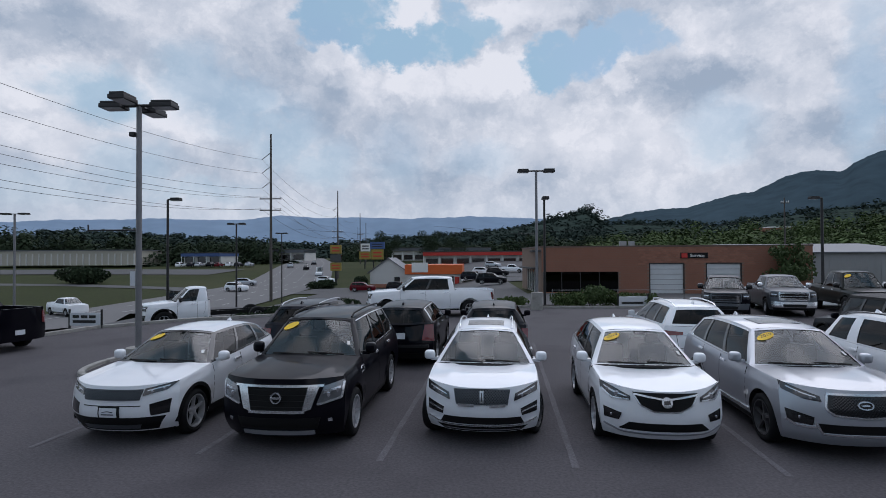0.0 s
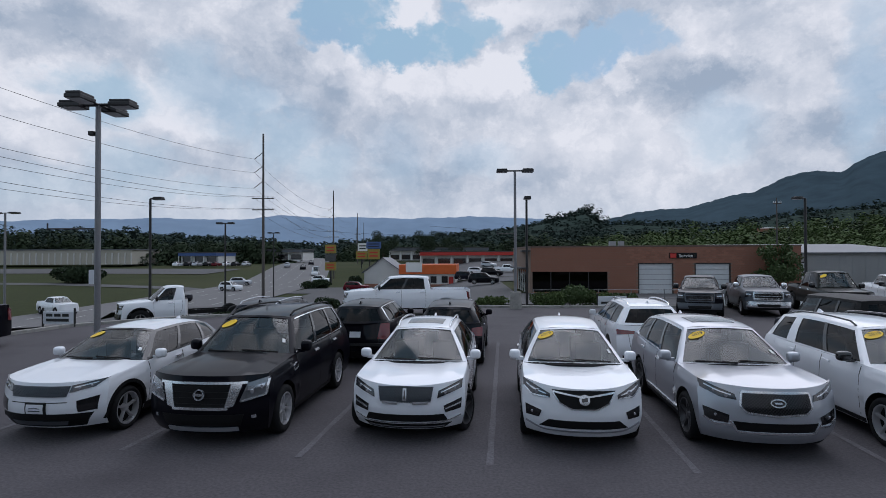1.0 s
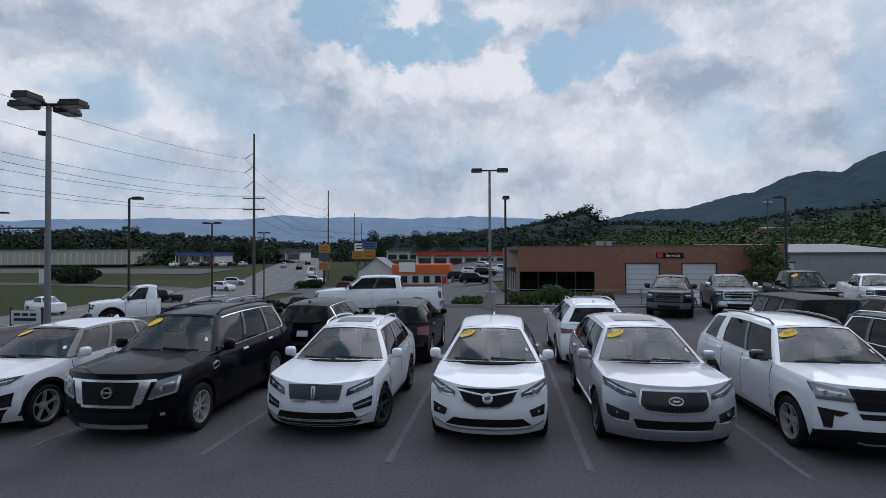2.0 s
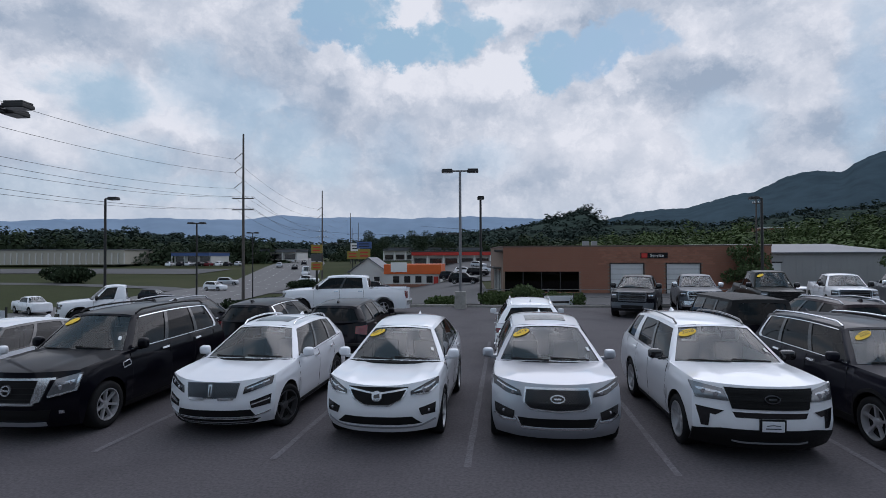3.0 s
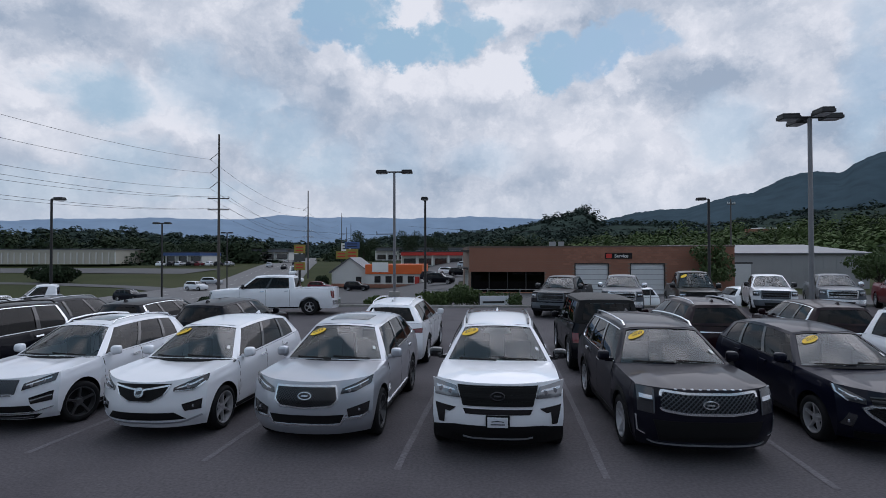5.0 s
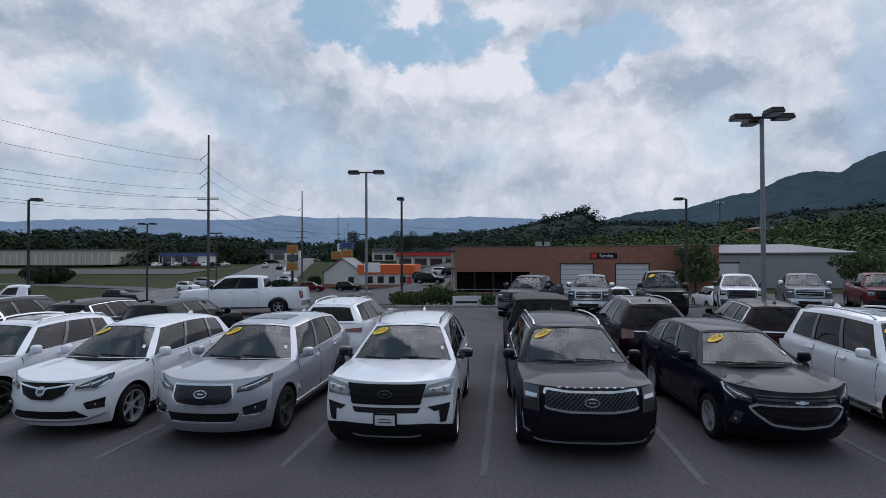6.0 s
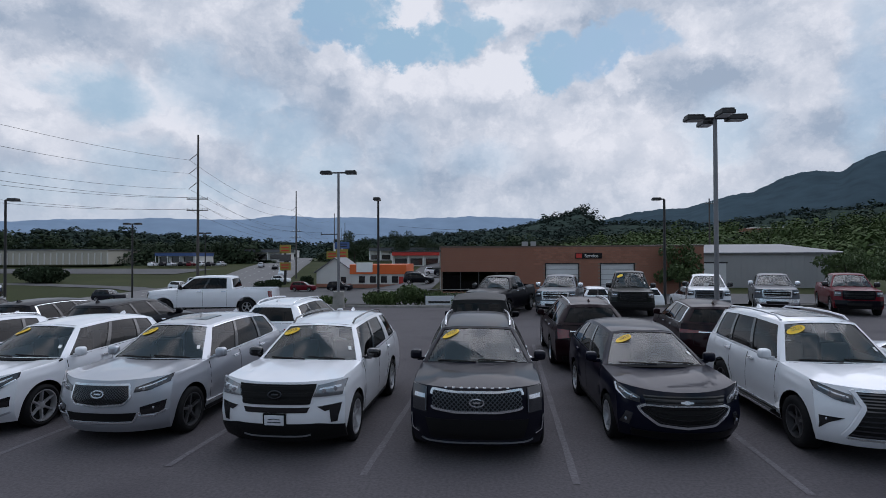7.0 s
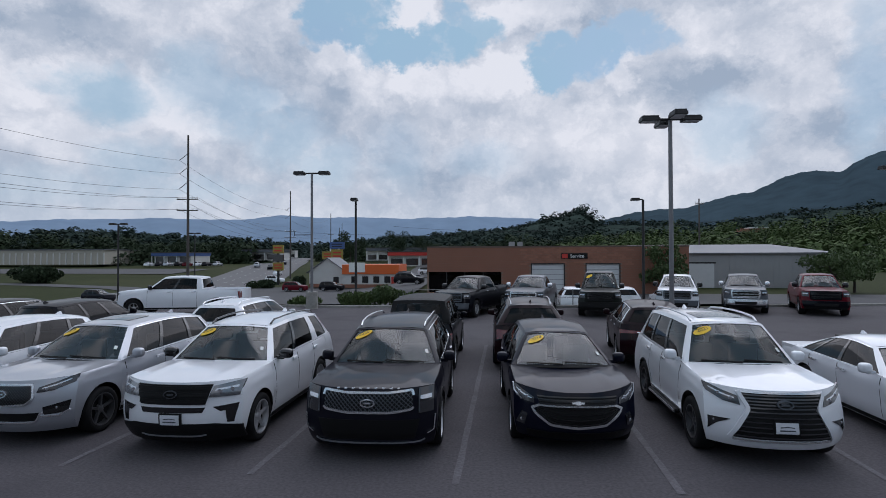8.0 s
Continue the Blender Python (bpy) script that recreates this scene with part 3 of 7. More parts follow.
    def back_light(u, t, off=0.0):
        b, q = belt(1), rail(1)
        lo = Vector((u * b.x, b.y + (yD0 - ys_end + 0.06) * (1 - u * u), b.z))
        hi = Vector((u * q.x, q.y + 0.10 * (1 - u * u), q.z + roof_crown * 0.6 * (1 - u * u)))
        p = lo.lerp(hi, t)
        p.y += 0.03 * math.sin(math.pi * t) * (1 - u ** 4)
        return p + Vector((0, 0.9, 0.4)) * off

    def framed(surf, us, vs, holes, mat, name, glassmat, glass_name, inset=0.010):
        """A skin with openings, and one pane in each of them."""
        frame_bm = bmesh.new()
        g = [[frame_bm.verts.new(surf(u, v)) for v in vs] for u in us]
        for i in range(len(us) - 1):
            for j in range(len(vs) - 1):
                cu, cv = (us[i] + us[i + 1]) / 2, (vs[j] + vs[j + 1]) / 2
                if any(a < cu < b and c < cv < d for a, b, c, d in holes):
                    continue
                frame_bm.faces.new((g[i][j], g[i + 1][j], g[i + 1][j + 1], g[i][j + 1]))
        bmesh.ops.recalc_face_normals(frame_bm, faces=frame_bm.faces)
        panes = []
        for a, b, c, d in holes:
            pb = bmesh.new()
            n = 8
            gg = [[pb.verts.new(surf(a + (b - a) * i / n, c + (d - c) * j / 4, -inset)) for j in range(5)] for i in range(n + 1)]
            grid_faces(pb, gg)
            bmesh.ops.recalc_face_normals(pb, faces=pb.faces)
            panes.append((glass_name, pb, glassmat))
        return frame_bm, panes

    def cuts(holes, k0, k1, lo, hi, n):
        s = {lo, hi, *(h[k0] for h in holes), *(h[k1] for h in holes)}
        s |= {lo + (hi - lo) * i / n for i in range(n + 1)}
        out = []
        fixed = {lo, hi, *(h[k0] for h in holes), *(h[k1] for h in holes)}
        for v in sorted(s):
            if v in fixed or all(abs(v - f) > 0.012 for f in fixed):
                out.append(v)
        return out

    cabin_bm = bmesh.new()
    todo = []
    for sign in (-1, 1):
        holes = [(a, b, 0.05, 0.90) for a, b in S["wind"]]
        fb, panes = framed(flank(sign), cuts(holes, 0, 1, 0, 1, 16), cuts(holes, 2, 3, 0, 1, 5), holes, None, "", DARK_GLASS, "side_window")
        for k, p in enumerate(panes):
            todo.append((p[0], p[1], SIDE_GLASS if k == 0 and not S["simple"] and not S["bed"] else DARK_GLASS))
        me = bpy.data.meshes.new("tmp")
        fb.to_mesh(me)
        fb.free()
        cabin_bm.from_mesh(me)
        bpy.data.meshes.remove(me)
    for surf, hole, nm, gm in ((screen, (-0.92, 0.92, 0.02, 0.94), "windscreen", GLASS), (back_light, S.get("rear_hole", (-0.85, 0.85, 0.12, 0.86)), "rear_window", DARK_GLASS)):
        fb, panes = framed(surf, cuts([hole], 0, 1, -1, 1, 12), cuts([hole], 2, 3, 0, 1, 5), [hole], None, "", gm, nm)
        todo += panes
        me = bpy.data.meshes.new("tmp")
        fb.to_mesh(me)
        fb.free()
        cabin_bm.from_mesh(me)
        bpy.data.meshes.remove(me)
    bmesh.ops.remove_doubles(cabin_bm, verts=cabin_bm.verts, dist=0.003)
    part("cabin_frame", cabin_bm, S.get("pillars") or paint_mat, car, smooth=True, angle=50)
    roof_bm = bmesh.new()
    cols = []
    for i in range(15):
        s = i / 14
        p = rail(s)
        yb = -0.10 * (1 - s) ** 4
        ye = 0.10 * s ** 4
        cols.append([roof_bm.verts.new((u * p.x, p.y + (yb + ye) * (1 - u * u), p.z + roof_crown * (0.8 if s < 0.05 else 0.6 if s > 0.95 else 1.0) * (1 - u ** 4 * 0.6 - u * u * 0.4))) for u in [-1 + 2 * k / 12 for k in range(13)]])
    grid_faces(roof_bm, cols)
    bmesh.ops.recalc_face_normals(roof_bm, faces=roof_bm.faces)
    part("roof", roof_bm, S["roofmat"] or paint_mat, car, smooth=True, angle=60)
    for nm, pb, gm in todo:
        pane = part(nm, pb, gm, car, smooth=True, angle=80)
        pane.visible_shadow = False

    def roof_at(s, u, off=0.0):
        p = rail(s)
        return Vector((u * p.x, p.y, p.z + roof_crown * (1 - u ** 4 * 0.6 - u * u * 0.4) + off))

    if S["sun_roof"]:
        part("sunroof", ruled(bmesh.new(), roof_at, [(0.10, -0.62), (0.10, 0.62)], [(0.34, -0.62), (0.34, 0.62)], 0.010, 8, 4, 0.02), TRIM, car, smooth=True)
    if S["fin"] and not S["simple"]:
        fb = bmesh.new()
        p = roof_at(0.88, 0)
        ring = [fb.verts.new((p.x + a, p.y + b, p.z + c)) for a, b, c in ((-0.03, -0.09, -0.005), (0.03, -0.09, -0.005), (0.03, 0.09, -0.005), (-0.03, 0.09, -0.005))]
        tip = [fb.verts.new((p.x + a, p.y + b, p.z + 0.065)) for a, b in ((-0.006, 0.03), (0.006, 0.03), (0.006, 0.075), (-0.006, 0.075))]
        for k in range(4):
            fb.faces.new((ring[k], ring[(k + 1) % 4], tip[(k + 1) % 4], tip[k]))
        fb.faces.new(tip)
        part("antenna", fb, S["roofmat"] or paint_mat, car)
    if S["rails"]:
        for sign in (-1, 1):
            rb = bmesh.new()
            pts = [rail(s) + Vector((-0.05, 0, 0.075 if 0.08 < s < 0.92 else 0.02)) for s in (0.04, 0.10, 0.3, 0.5, 0.7, 0.9, 0.96)]
            pts = [Vector((sign * p.x, p.y, p.z)) for p in pts]
            for a, b in zip(pts, pts[1:]):
                tube(rb, a, b, 0.018, n=8)
            part("roof_rail", rb, S["rails"], car, smooth=True)
    # black pillars between the side windows
    for sign in (-1, 1):
        for (a0, a1), (c0, c1) in zip(S["wind"], S["wind"][1:]):
            if c0 - a1 < 0.07:
                pb = ruled(bmesh.new(), flank(sign), [(a1 - 0.003, 0.91), (c0 + 0.003, 0.91)], [(a1 - 0.003, 0.045), (c0 + 0.003, 0.045)], 0.004, 2, 5, 0.012)
                part("pillar_trim", pb, TRIM, car)
    # window surround and door seams
    if S.get("dlo"):
        for sign in (-1, 1):
            a, b = S["wind"][0][0], S["wind"][-1][1]
            db = bmesh.new()
            ribbon(db, flank(sign), [(a, 0.03), (b, 0.03), (b + 0.012, 0.3), (b, 0.92), (a + 0.02, 0.92)], 0.028, 0.006, 30, 0.012)
            part("window_trim", db, S["dlo"], car)
    for sign in (-1, 1):
        sf = side(sign)
        for s in (S["wind"][0][0] * 0.3, S["wind"][0][1] + 0.012, S["wind"][1][1] + 0.01 if len(S["wind"]) > 1 else 0.9):
            v = yc + (yD0 - yc) * s
            seam = bmesh.new()
            if v > yr - R * 0.3 and not S["bed"]:
                v = yr - R * 0.8
            if v > yr - R - 0.02:
                ribbon(seam, sf, [(v, ztop(v) - 0.03), (v, r + R * 0.9), (yr - R - 0.03, r + 0.2), (yr - R - 0.05, gc + 0.14)], 0.010, 0.002, 8, 0.006)
            else:
                ribbon(seam, sf, [(v, ztop(v) - 0.03), (v + 0.015, 0.7), (v, gc + 0.12)], 0.010, 0.002, 6, 0.006)
            part("door_seam", seam, PLASTIC, car)
        if S["handles"]:
            for k in range(min(2, len(S["wind"]))):
                v = yc + (yD0 - yc) * S["wind"][k][1] - 0.13
                q = ztop(v) - 0.11
                part("door_handle", ribbon(bmesh.new(), sf, [(v - 0.11, q), (v + 0.10, q + 0.008)], 0.035, 0.035, 6, 0.03), S["handles"], car)
        # sill and arch lips
        cl = S["clad"]
        sb = bmesh.new()
        ribbon(sb, sf, [(yf + R + 0.02, gc + 0.05), (yr - R - 0.02, gc + 0.05)], 0.14 if cl else 0.07, 0.012, 8, 0.05)
        part("sill", sb, cl or PLASTIC, car)
        if S["sill"]:
            part("sill_strip", ribbon(bmesh.new(), sf, [(yf + R + 0.05, gc + 0.15), (yr - R - 0.05, gc + 0.16)], 0.03, 0.016, 8, 0.02), S["sill"], car)
        if cl:
            for c in ((yf,) if S.get("front_only") else (yf, yr)):
                ab = bmesh.new()
                pts = [(c - (R + 0.02) * math.cos(math.pi * k / 16), r + (R + 0.02) * math.sin(math.pi * k / 16)) for k in range(17)]
                ribbon(ab, sf, [(pts[0][0], gc + 0.1), *pts, (pts[-1][0], gc + 0.1)], 0.06, 0.012, 28, 0.04)
                part("arch_trim", ab, cl, car)
        # mirrors
        if not S["simple"]:
            b = belt(0.05)
            mb = bmesh.new()
            mw = S.get("mirror_wide", 0.20)
            mh = S.get("mirror_high", 0.17)
            g = bmesh.ops.create_uvsphere(mb, u_segments=18, v_segments=12, radius=1.0)
            for v in g["verts"]:
                q = Vector([math.copysign(abs(k) ** 0.62, k) for k in v.co])
                v.co = Vector((b.x + 0.04 + mw / 2 + q.x * mw / 2, b.y + 0.10 + (q.y if q.y < 0 else q.y * 0.35) * 0.10, b.z + 0.01 + mh / 2 + q.z * mh / 2))
            box(mb, b.x - 0.02, b.x + 0.12, b.y + 0.06, b.y + 0.11, b.z - 0.01, b.z + 0.05, 0.012)
            if sign < 0:
                bmesh.ops.scale(mb, vec=(-1, 1, 1), verts=mb.verts)
                bmesh.ops.reverse_faces(mb, faces=mb.faces)
            part("door_mirror", mb, S["mirror"] or paint_mat, car, smooth=True)
    # underside, wheels
    part("underbody", boxed(-hw + 0.30, hw - 0.30, 0.28, L - 0.3, gc + 0.02, 0.62), PLASTIC, car)
    for c, t in ((yf, S.get("steer", 0)), (yr, 0))[:1 if S.get("front_only") else 2]:
        for sign in (-1, 1):
            add_wheel(car, sign * (width(c, 0.65) - S["tw"] / 2 - 0.012), c, r, S["tw"], S["rim"], S["spokes"], S["alloy"], t)
    # cabin inside
    tb = bmesh.new()
    box(tb, -hw + 0.14, hw - 0.14, yc - 0.1, yD0 - 0.05, 0.55, 0.62)
    box(tb, -hw + 0.12, hw - 0.12, yc - 0.16, yc + 0.42, 0.75, zc - 0.03, 0.05)
    part("dashboard", tb, CABIN, car)
    if S["seats"]:
        spots = [(-0.38, yA1 + 0.15), (0.38, yA1 + 0.15)]
        if not S["simple"]:
            spots += [(-0.38, yA1 + 1.05), (0.38, yA1 + 1.05)]
        for sx, sy in spots:
            if sy + 0.5 > yD0:
                continue
            st = bmesh.new()
            box(st, sx - 0.25, sx + 0.25, sy - 0.45, sy + 0.1, 0.62, 0.82, 0.05)
            box(st, sx - 0.24, sx + 0.24, sy + 0.02, sy + 0.16, 0.75, zc + 0.22, 0.05)
            box(st, sx - 0.13, sx + 0.13, sy + 0.06, sy + 0.15, zc + 0.25, zc + 0.42, 0.04)
            part("seat", st, SEAT, car, smooth=True)
    if S.get("paper"):
        u = S["paper"]
        p, q = screen(u, 0.05, -0.08), screen(u + 0.28, 0.05, -0.08)
        pb = bmesh.new()
        box(pb, p.x, q.x, p.y + 0.12, p.y + 0.33, p.z - 0.015, p.z - 0.012)
        part("paper", pb, PAPER, car)
    # wipers
    if not S["simple"]:
        wb_ = bmesh.new()
        ribbon(wb_, screen, [(-0.72, 0.05), (-0.02, 0.02)], 0.020, 0.02, 8, 0.015)
        ribbon(wb_, screen, [(0.02, 0.07), (0.72, 0.03)], 0.020, 0.02, 8, 0.015)
        part("wiper", wb_, PLASTIC, car)
        cw = bmesh.new()
        ribbon(cw, screen, [(-0.97, -0.02), (0.97, -0.02)], 0.05, 0.0, 16, 0.03)
        part("cowl", cw, PLASTIC, car)
    # yellow oval with the model year
    if S.get("year"):
        uc, vc, lean = S.get("year_at", (-0.70, 0.76, 12))
        ob_ = bmesh.new()
        a, e = 0.215 / belt(0).x * 0.95, 0.105
        n = 26
        ring, under = [], []
        for k in range(n):
            t = 2 * math.pi * k / n
            du, dv = a * math.cos(t), e * math.sin(t)
            c_, s_ = math.cos(radians(lean)), math.sin(radians(lean))
            ring.append(ob_.verts.new(screen(uc + du * c_ * 0.9, vc + dv + du * s_ * 0.9, 0.004)))
        ob_.faces.new(ring)
        stick = part("year_sticker", ob_, STICKER, car, "yellow oval price-year sticker")
        p = screen(uc, vc, 0.022)
        right = (screen(uc + 0.05, vc + 0.05 * math.sin(radians(lean)), 0) - screen(uc - 0.05, vc - 0.05 * math.sin(radians(lean)), 0)).normalized()
        nrm = right.cross(screen(uc, vc + 0.05) - screen(uc, vc - 0.05)).normalized()
        upv = nrm.cross(right)
        m = Matrix((right, upv, nrm)).transposed().to_4x4()
        m.translation = p
        if not S["year"].isspace():
            label_text(S["year"], 0.10, stick, m, name="year_number")
    if S.get("year") and not S["simple"]:
        part("tag_sticker", ruled(bmesh.new(), screen, [(0.79, 0.36), (0.85, 0.36)], [(0.79, 0.27), (0.85, 0.27)], 0.004, 2, 2, 0.006), PAPER, car, "small white windscreen tag")
    # fittings on the front, flanks and tail, given by their outlines (metres from the middle line, height)
    surfs = {"f": front, "r": rear}
    for item in S.get("fit", ()):
        nm, where, mat, top, bot = item[:5]
        opt = item[5] if len(item) > 5 else {}
        for sign in ((1,) if opt.get("one") else (1, -1)):
            sf = surfs[where]
            fb = bmesh.new()
            if bot is None:
                ribbon(fb, sf, [(sign * a, q) for a, q in top], opt.get("w", 0.025), opt.get("off", 0.02), opt.get("n", 12), 0.03)
            else:
                ruled(fb, sf, [(sign * a, q) for a, q in top], [(sign * a, q) for a, q in bot], opt.get("off", 0.010), opt.get("n", 14), 5, 0.04)
            bmesh.ops.recalc_face_normals(fb, faces=fb.faces)
            base = part(nm, fb, mat, car, opt.get("label", ""), smooth=True, angle=40)
            if nm == "headlight":
                tops, lows = along([(sign * a, q) for a, q in top], 8), along([(sign * a, q) for a, q in bot], 8)
                rb = ruled(bmesh.new(), sf, [tuple(tops[k].lerp(lows[k], 0.30).xy) for k in range(1, 8)], [tuple(tops[k].lerp(lows[k], 0.46).xy) for k in range(1, 8)], opt.get("off", 0.01) + 0.006, 10, 2, 0.01)
                part("lamp_reflector", rb, REFLECTOR, base, smooth=True)
            if opt.get("bars") or opt.get("mesh"):
                up, dn = along([(sign * a, q) for a, q in top], 40), along([(sign * a, q) for a, q in bot], 40)
                o = opt.get("off", 0.010) + 0.012

                def at(u, t):
                    k = min(39, max(0, int(u * 40)))
                    p = up[k].lerp(up[k + 1], u * 40 - k).lerp(dn[k].lerp(dn[k + 1], u * 40 - k), t)
                    return (p.x, p.y)
                if opt.get("bars"):
                    for i in range(opt["bars"]):
                        t = (i + 0.5) / opt["bars"]
                        part("grille_bar", ribbon(bmesh.new(), sf, [at(u / 12, t) for u in range(13)], opt.get("bw", 0.022), o, 14, 0.02), opt.get("bm", CHROME), base)
                if opt.get("mesh"):
                    gb = bmesh.new()
                    nx, nz = opt["mesh"]
                    for i in range(-nz, nx):
                        for d in (1, -1):
                            pts = []
                            for j in range(nz + 1):
                                u = (i + j) / nx if d > 0 else (i + nz - j) / nx
                                if 0 <= u <= 1:
                                    pts.append(at(u, j / nz))
                            if len(pts) > 1:
                                ribbon(gb, sf, pts, opt.get("bw", 0.012), o, len(pts) - 1, 0.012)
                    part("grille_mesh", gb, opt.get("bm", CHROME), base)
            if opt.get("bulbs"):
                for (a, q, rad) in opt["bulbs"]:
                    p = sf(sign * a, q, opt.get("off", 0.010) + 0.004)
                    lb = bmesh.new()
                    bmesh.ops.create_uvsphere(lb, u_segments=14, v_segments=8, radius=rad * 0.7, matrix=Matrix.Translation(p) @ Matrix.Diagonal((1, 0.2, 1, 1)))
                    part("lamp_bulb", lb, REFLECTOR, base, smooth=True)
    for item in S.get("side_fit", ()):
        nm, mat, top, bot, off = item
        for sign in (-1, 1):
            fb = bmesh.new()
            if bot is None:
                ribbon(fb, side(sign), top, off[1], off[0], 14, 0.03)
            else:
                ruled(fb, side(sign), top, bot, off[0], 12, 3, 0.03)
            part(nm, fb, mat, car, smooth=True, angle=40)
    # cargo bed of a pickup
    if S["bed"]:
        b0, bz = S["bed"]
        bb = bmesh.new()
        w = width(yr, bz) - 0.012
        y1 = L - 0.24
        for sign in (-1, 1):
            box(bb, min(sign * w, sign * (w - 0.11)), max(sign * w, sign * (w - 0.11)), b0, y1, bz - 0.02, bz + 0.015, 0.006)
            box(bb, min(sign * (w - 0.11), sign * (w - 0.13)), max(sign * (w - 0.11), sign * (w - 0.13)), b0, y1, 0.72, bz)
        box(bb, -w, w, b0, b0 + 0.04, 0.72, bz + 0.005)
        box(bb, -w + 0.02, w - 0.02, y1, y1 + 0.05, 0.60, bz + 0.01)
        box(bb, -w + 0.1, w - 0.1, b0, y1, 0.70, 0.74)
        if S.get("trunk"):
            box(bb, -w + 0.005, w - 0.005, b0 - 0.03, y1 + 0.04, bz - 0.06, bz + 0.018, 0.015)
        part("boot_lid" if S.get("trunk") else "cargo_bed", bb, paint_mat if not S.get("liner") else S["liner"], car)
    return car


def emblem(kind, q, chrome=CHROME):
    """A plain badge shape in place of a maker's mark."""
    if kind == "ring":
        return [("badge", "f", chrome, [(0.075 * math.cos(k * math.pi / 12), q + 0.075 * math.sin(k * math.pi / 12)) for k in range(25)], None, dict(w=0.02, off=0.05, n=24, one=True)),
                ("badge", "f", chrome, [(-0.09, q), (0.09, q)], None, dict(w=0.03, off=0.055, one=True, n=4))]
    if kind == "oval":
        return [("badge", "f", chrome, [(0.10 * math.cos(k * math.pi / 12), q + 0.052 * math.sin(k * math.pi / 12)) for k in range(25)], None, dict(w=0.016, off=0.05, n=24, one=True)),
                ("badge", "f", chrome, [(-0.05, q), (0.05, q)], None, dict(w=0.022, off=0.052, one=True, n=4))]
    if kind == "disc":
        return [("badge", "f", chrome, [(0.078 * math.cos(k * math.pi / 10), q + 0.078 * math.sin(k * math.pi / 10)) for k in range(11)], [(0.078 * math.cos(k * math.pi / 10), q - 0.078 * math.sin(k * math.pi / 10)) for k in range(11)], dict(off=0.055, one=True, n=20)),
                ("badge", "f", HOUSING, [(-0.045, q + 0.02), (0.045, q + 0.035)], [(-0.045, q - 0.03), (0.045, q - 0.02)], dict(off=0.062, one=True, n=4))]
    if kind == "bar":
        return [("badge", "f", chrome, [(-0.09, q + 0.012), (-0.035, q + 0.014), (-0.03, q + 0.026), (0.03, q + 0.026), (0.035, q + 0.014), (0.09, q + 0.012)], [(-0.09, q - 0.012), (-0.035, q - 0.014), (-0.03, q - 0.026), (0.03, q - 0.026), (0.035, q - 0.014), (0.09, q - 0.012)], dict(off=0.045, one=True, n=18))]
    if kind == "tall":
        return [("badge", "f", chrome, [(-0.03, q + 0.09), (0.03, q + 0.09)], [(-0.03, q - 0.09), (0.03, q - 0.09)], dict(off=0.05, one=True, n=4)),
                ("badge", "f", HOUSING, [(-0.012, q + 0.065), (0.012, q + 0.065)], [(-0.012, q - 0.065), (0.012, q - 0.065)], dict(off=0.056, one=True, n=2))]
    return []


def dealer_plate(q, at=0.0):
    """A white card in a dark frame, its unreadable writing as bars."""
    return [("number_plate", "f", PLASTIC, [(at - 0.17, q + 0.09), (at + 0.17, q + 0.09)], [(at - 0.17, q - 0.09), (at + 0.17, q - 0.09)], dict(off=0.03, one=True, n=6)),
            ("plate_card", "f", PLATE_W, [(at - 0.145, q + 0.07), (at + 0.145, q + 0.07)], [(at - 0.145, q - 0.075), (at + 0.145, q - 0.075)], dict(off=0.036, one=True, n=6)),
            ("plate_bar", "f", SLATE, [(at - 0.09, q + 0.008), (at, q + 0.02), (at + 0.09, q + 0.008)], None, dict(off=0.04, w=0.012, one=True, n=8)),
            ("plate_bar", "f", SLATE, [(at - 0.10, q - 0.03), (at + 0.10, q - 0.03)], None, dict(off=0.04, w=0.016, one=True, n=4))]


def rear_plate(q):
    return [("number_plate", "r", PLATE_W, [(-0.15, q + 0.075), (0.15, q + 0.075)], [(-0.15, q - 0.075), (0.15, q - 0.075)], dict(off=0.02, one=True, n=4))]


def tail_lamps(x0, x1, z0, z1, strip=None):
    out = [("tail_lamp", "r", RED_LENS, [(x0, z1), (x1, z1 + 0.02)], [(x0, z0 + 0.04), (x1, z0)], dict(off=0.016)),
           ("rear_bumper_trim", "r", PLASTIC, [(-0.8, 0.40), (0.8, 0.40)], [(-0.78, 0.24), (0.78, 0.24)], dict(off=0.014, one=True)),
           ("tailgate_seam", "r", PLASTIC, [(-0.66, 1.05), (-0.62, 0.62), (0.62, 0.62), (0.66, 1.05)], None, dict(off=0.003, w=0.01, one=True, n=20))]
    if strip:
        out.append(("chrome_strip", "r", CHROME, [(-0.5, strip), (0.5, strip)], None, dict(off=0.02, w=0.03, one=True)))
    return out


# ---- the large structure ----
def smooth(t):
    t = min(1.0, max(0.0, t))
    return t * t * (3 - 2 * t)


def ground_z(x, y):
    """Height of the land: the lot is a level terrace, the road and the shops lie lower, and the valley rises slowly beyond them."""
    left = max(smooth((-16.9 - x) / 8.5) * 3.4, smooth((y - 23) / 3.5) * smooth((-8 - x) / 4) * 0.6)
    far = smooth((y - 31.5) / 13) * 1.2 + smooth((y - 36) / 34) * smooth((9 - x) / 16) * 2.2
    rise = smooth((y - 112) / 110) * 3.4 + max(0.0, y - 200) * 0.007
    return -max(left, min(3.4, far)) + rise


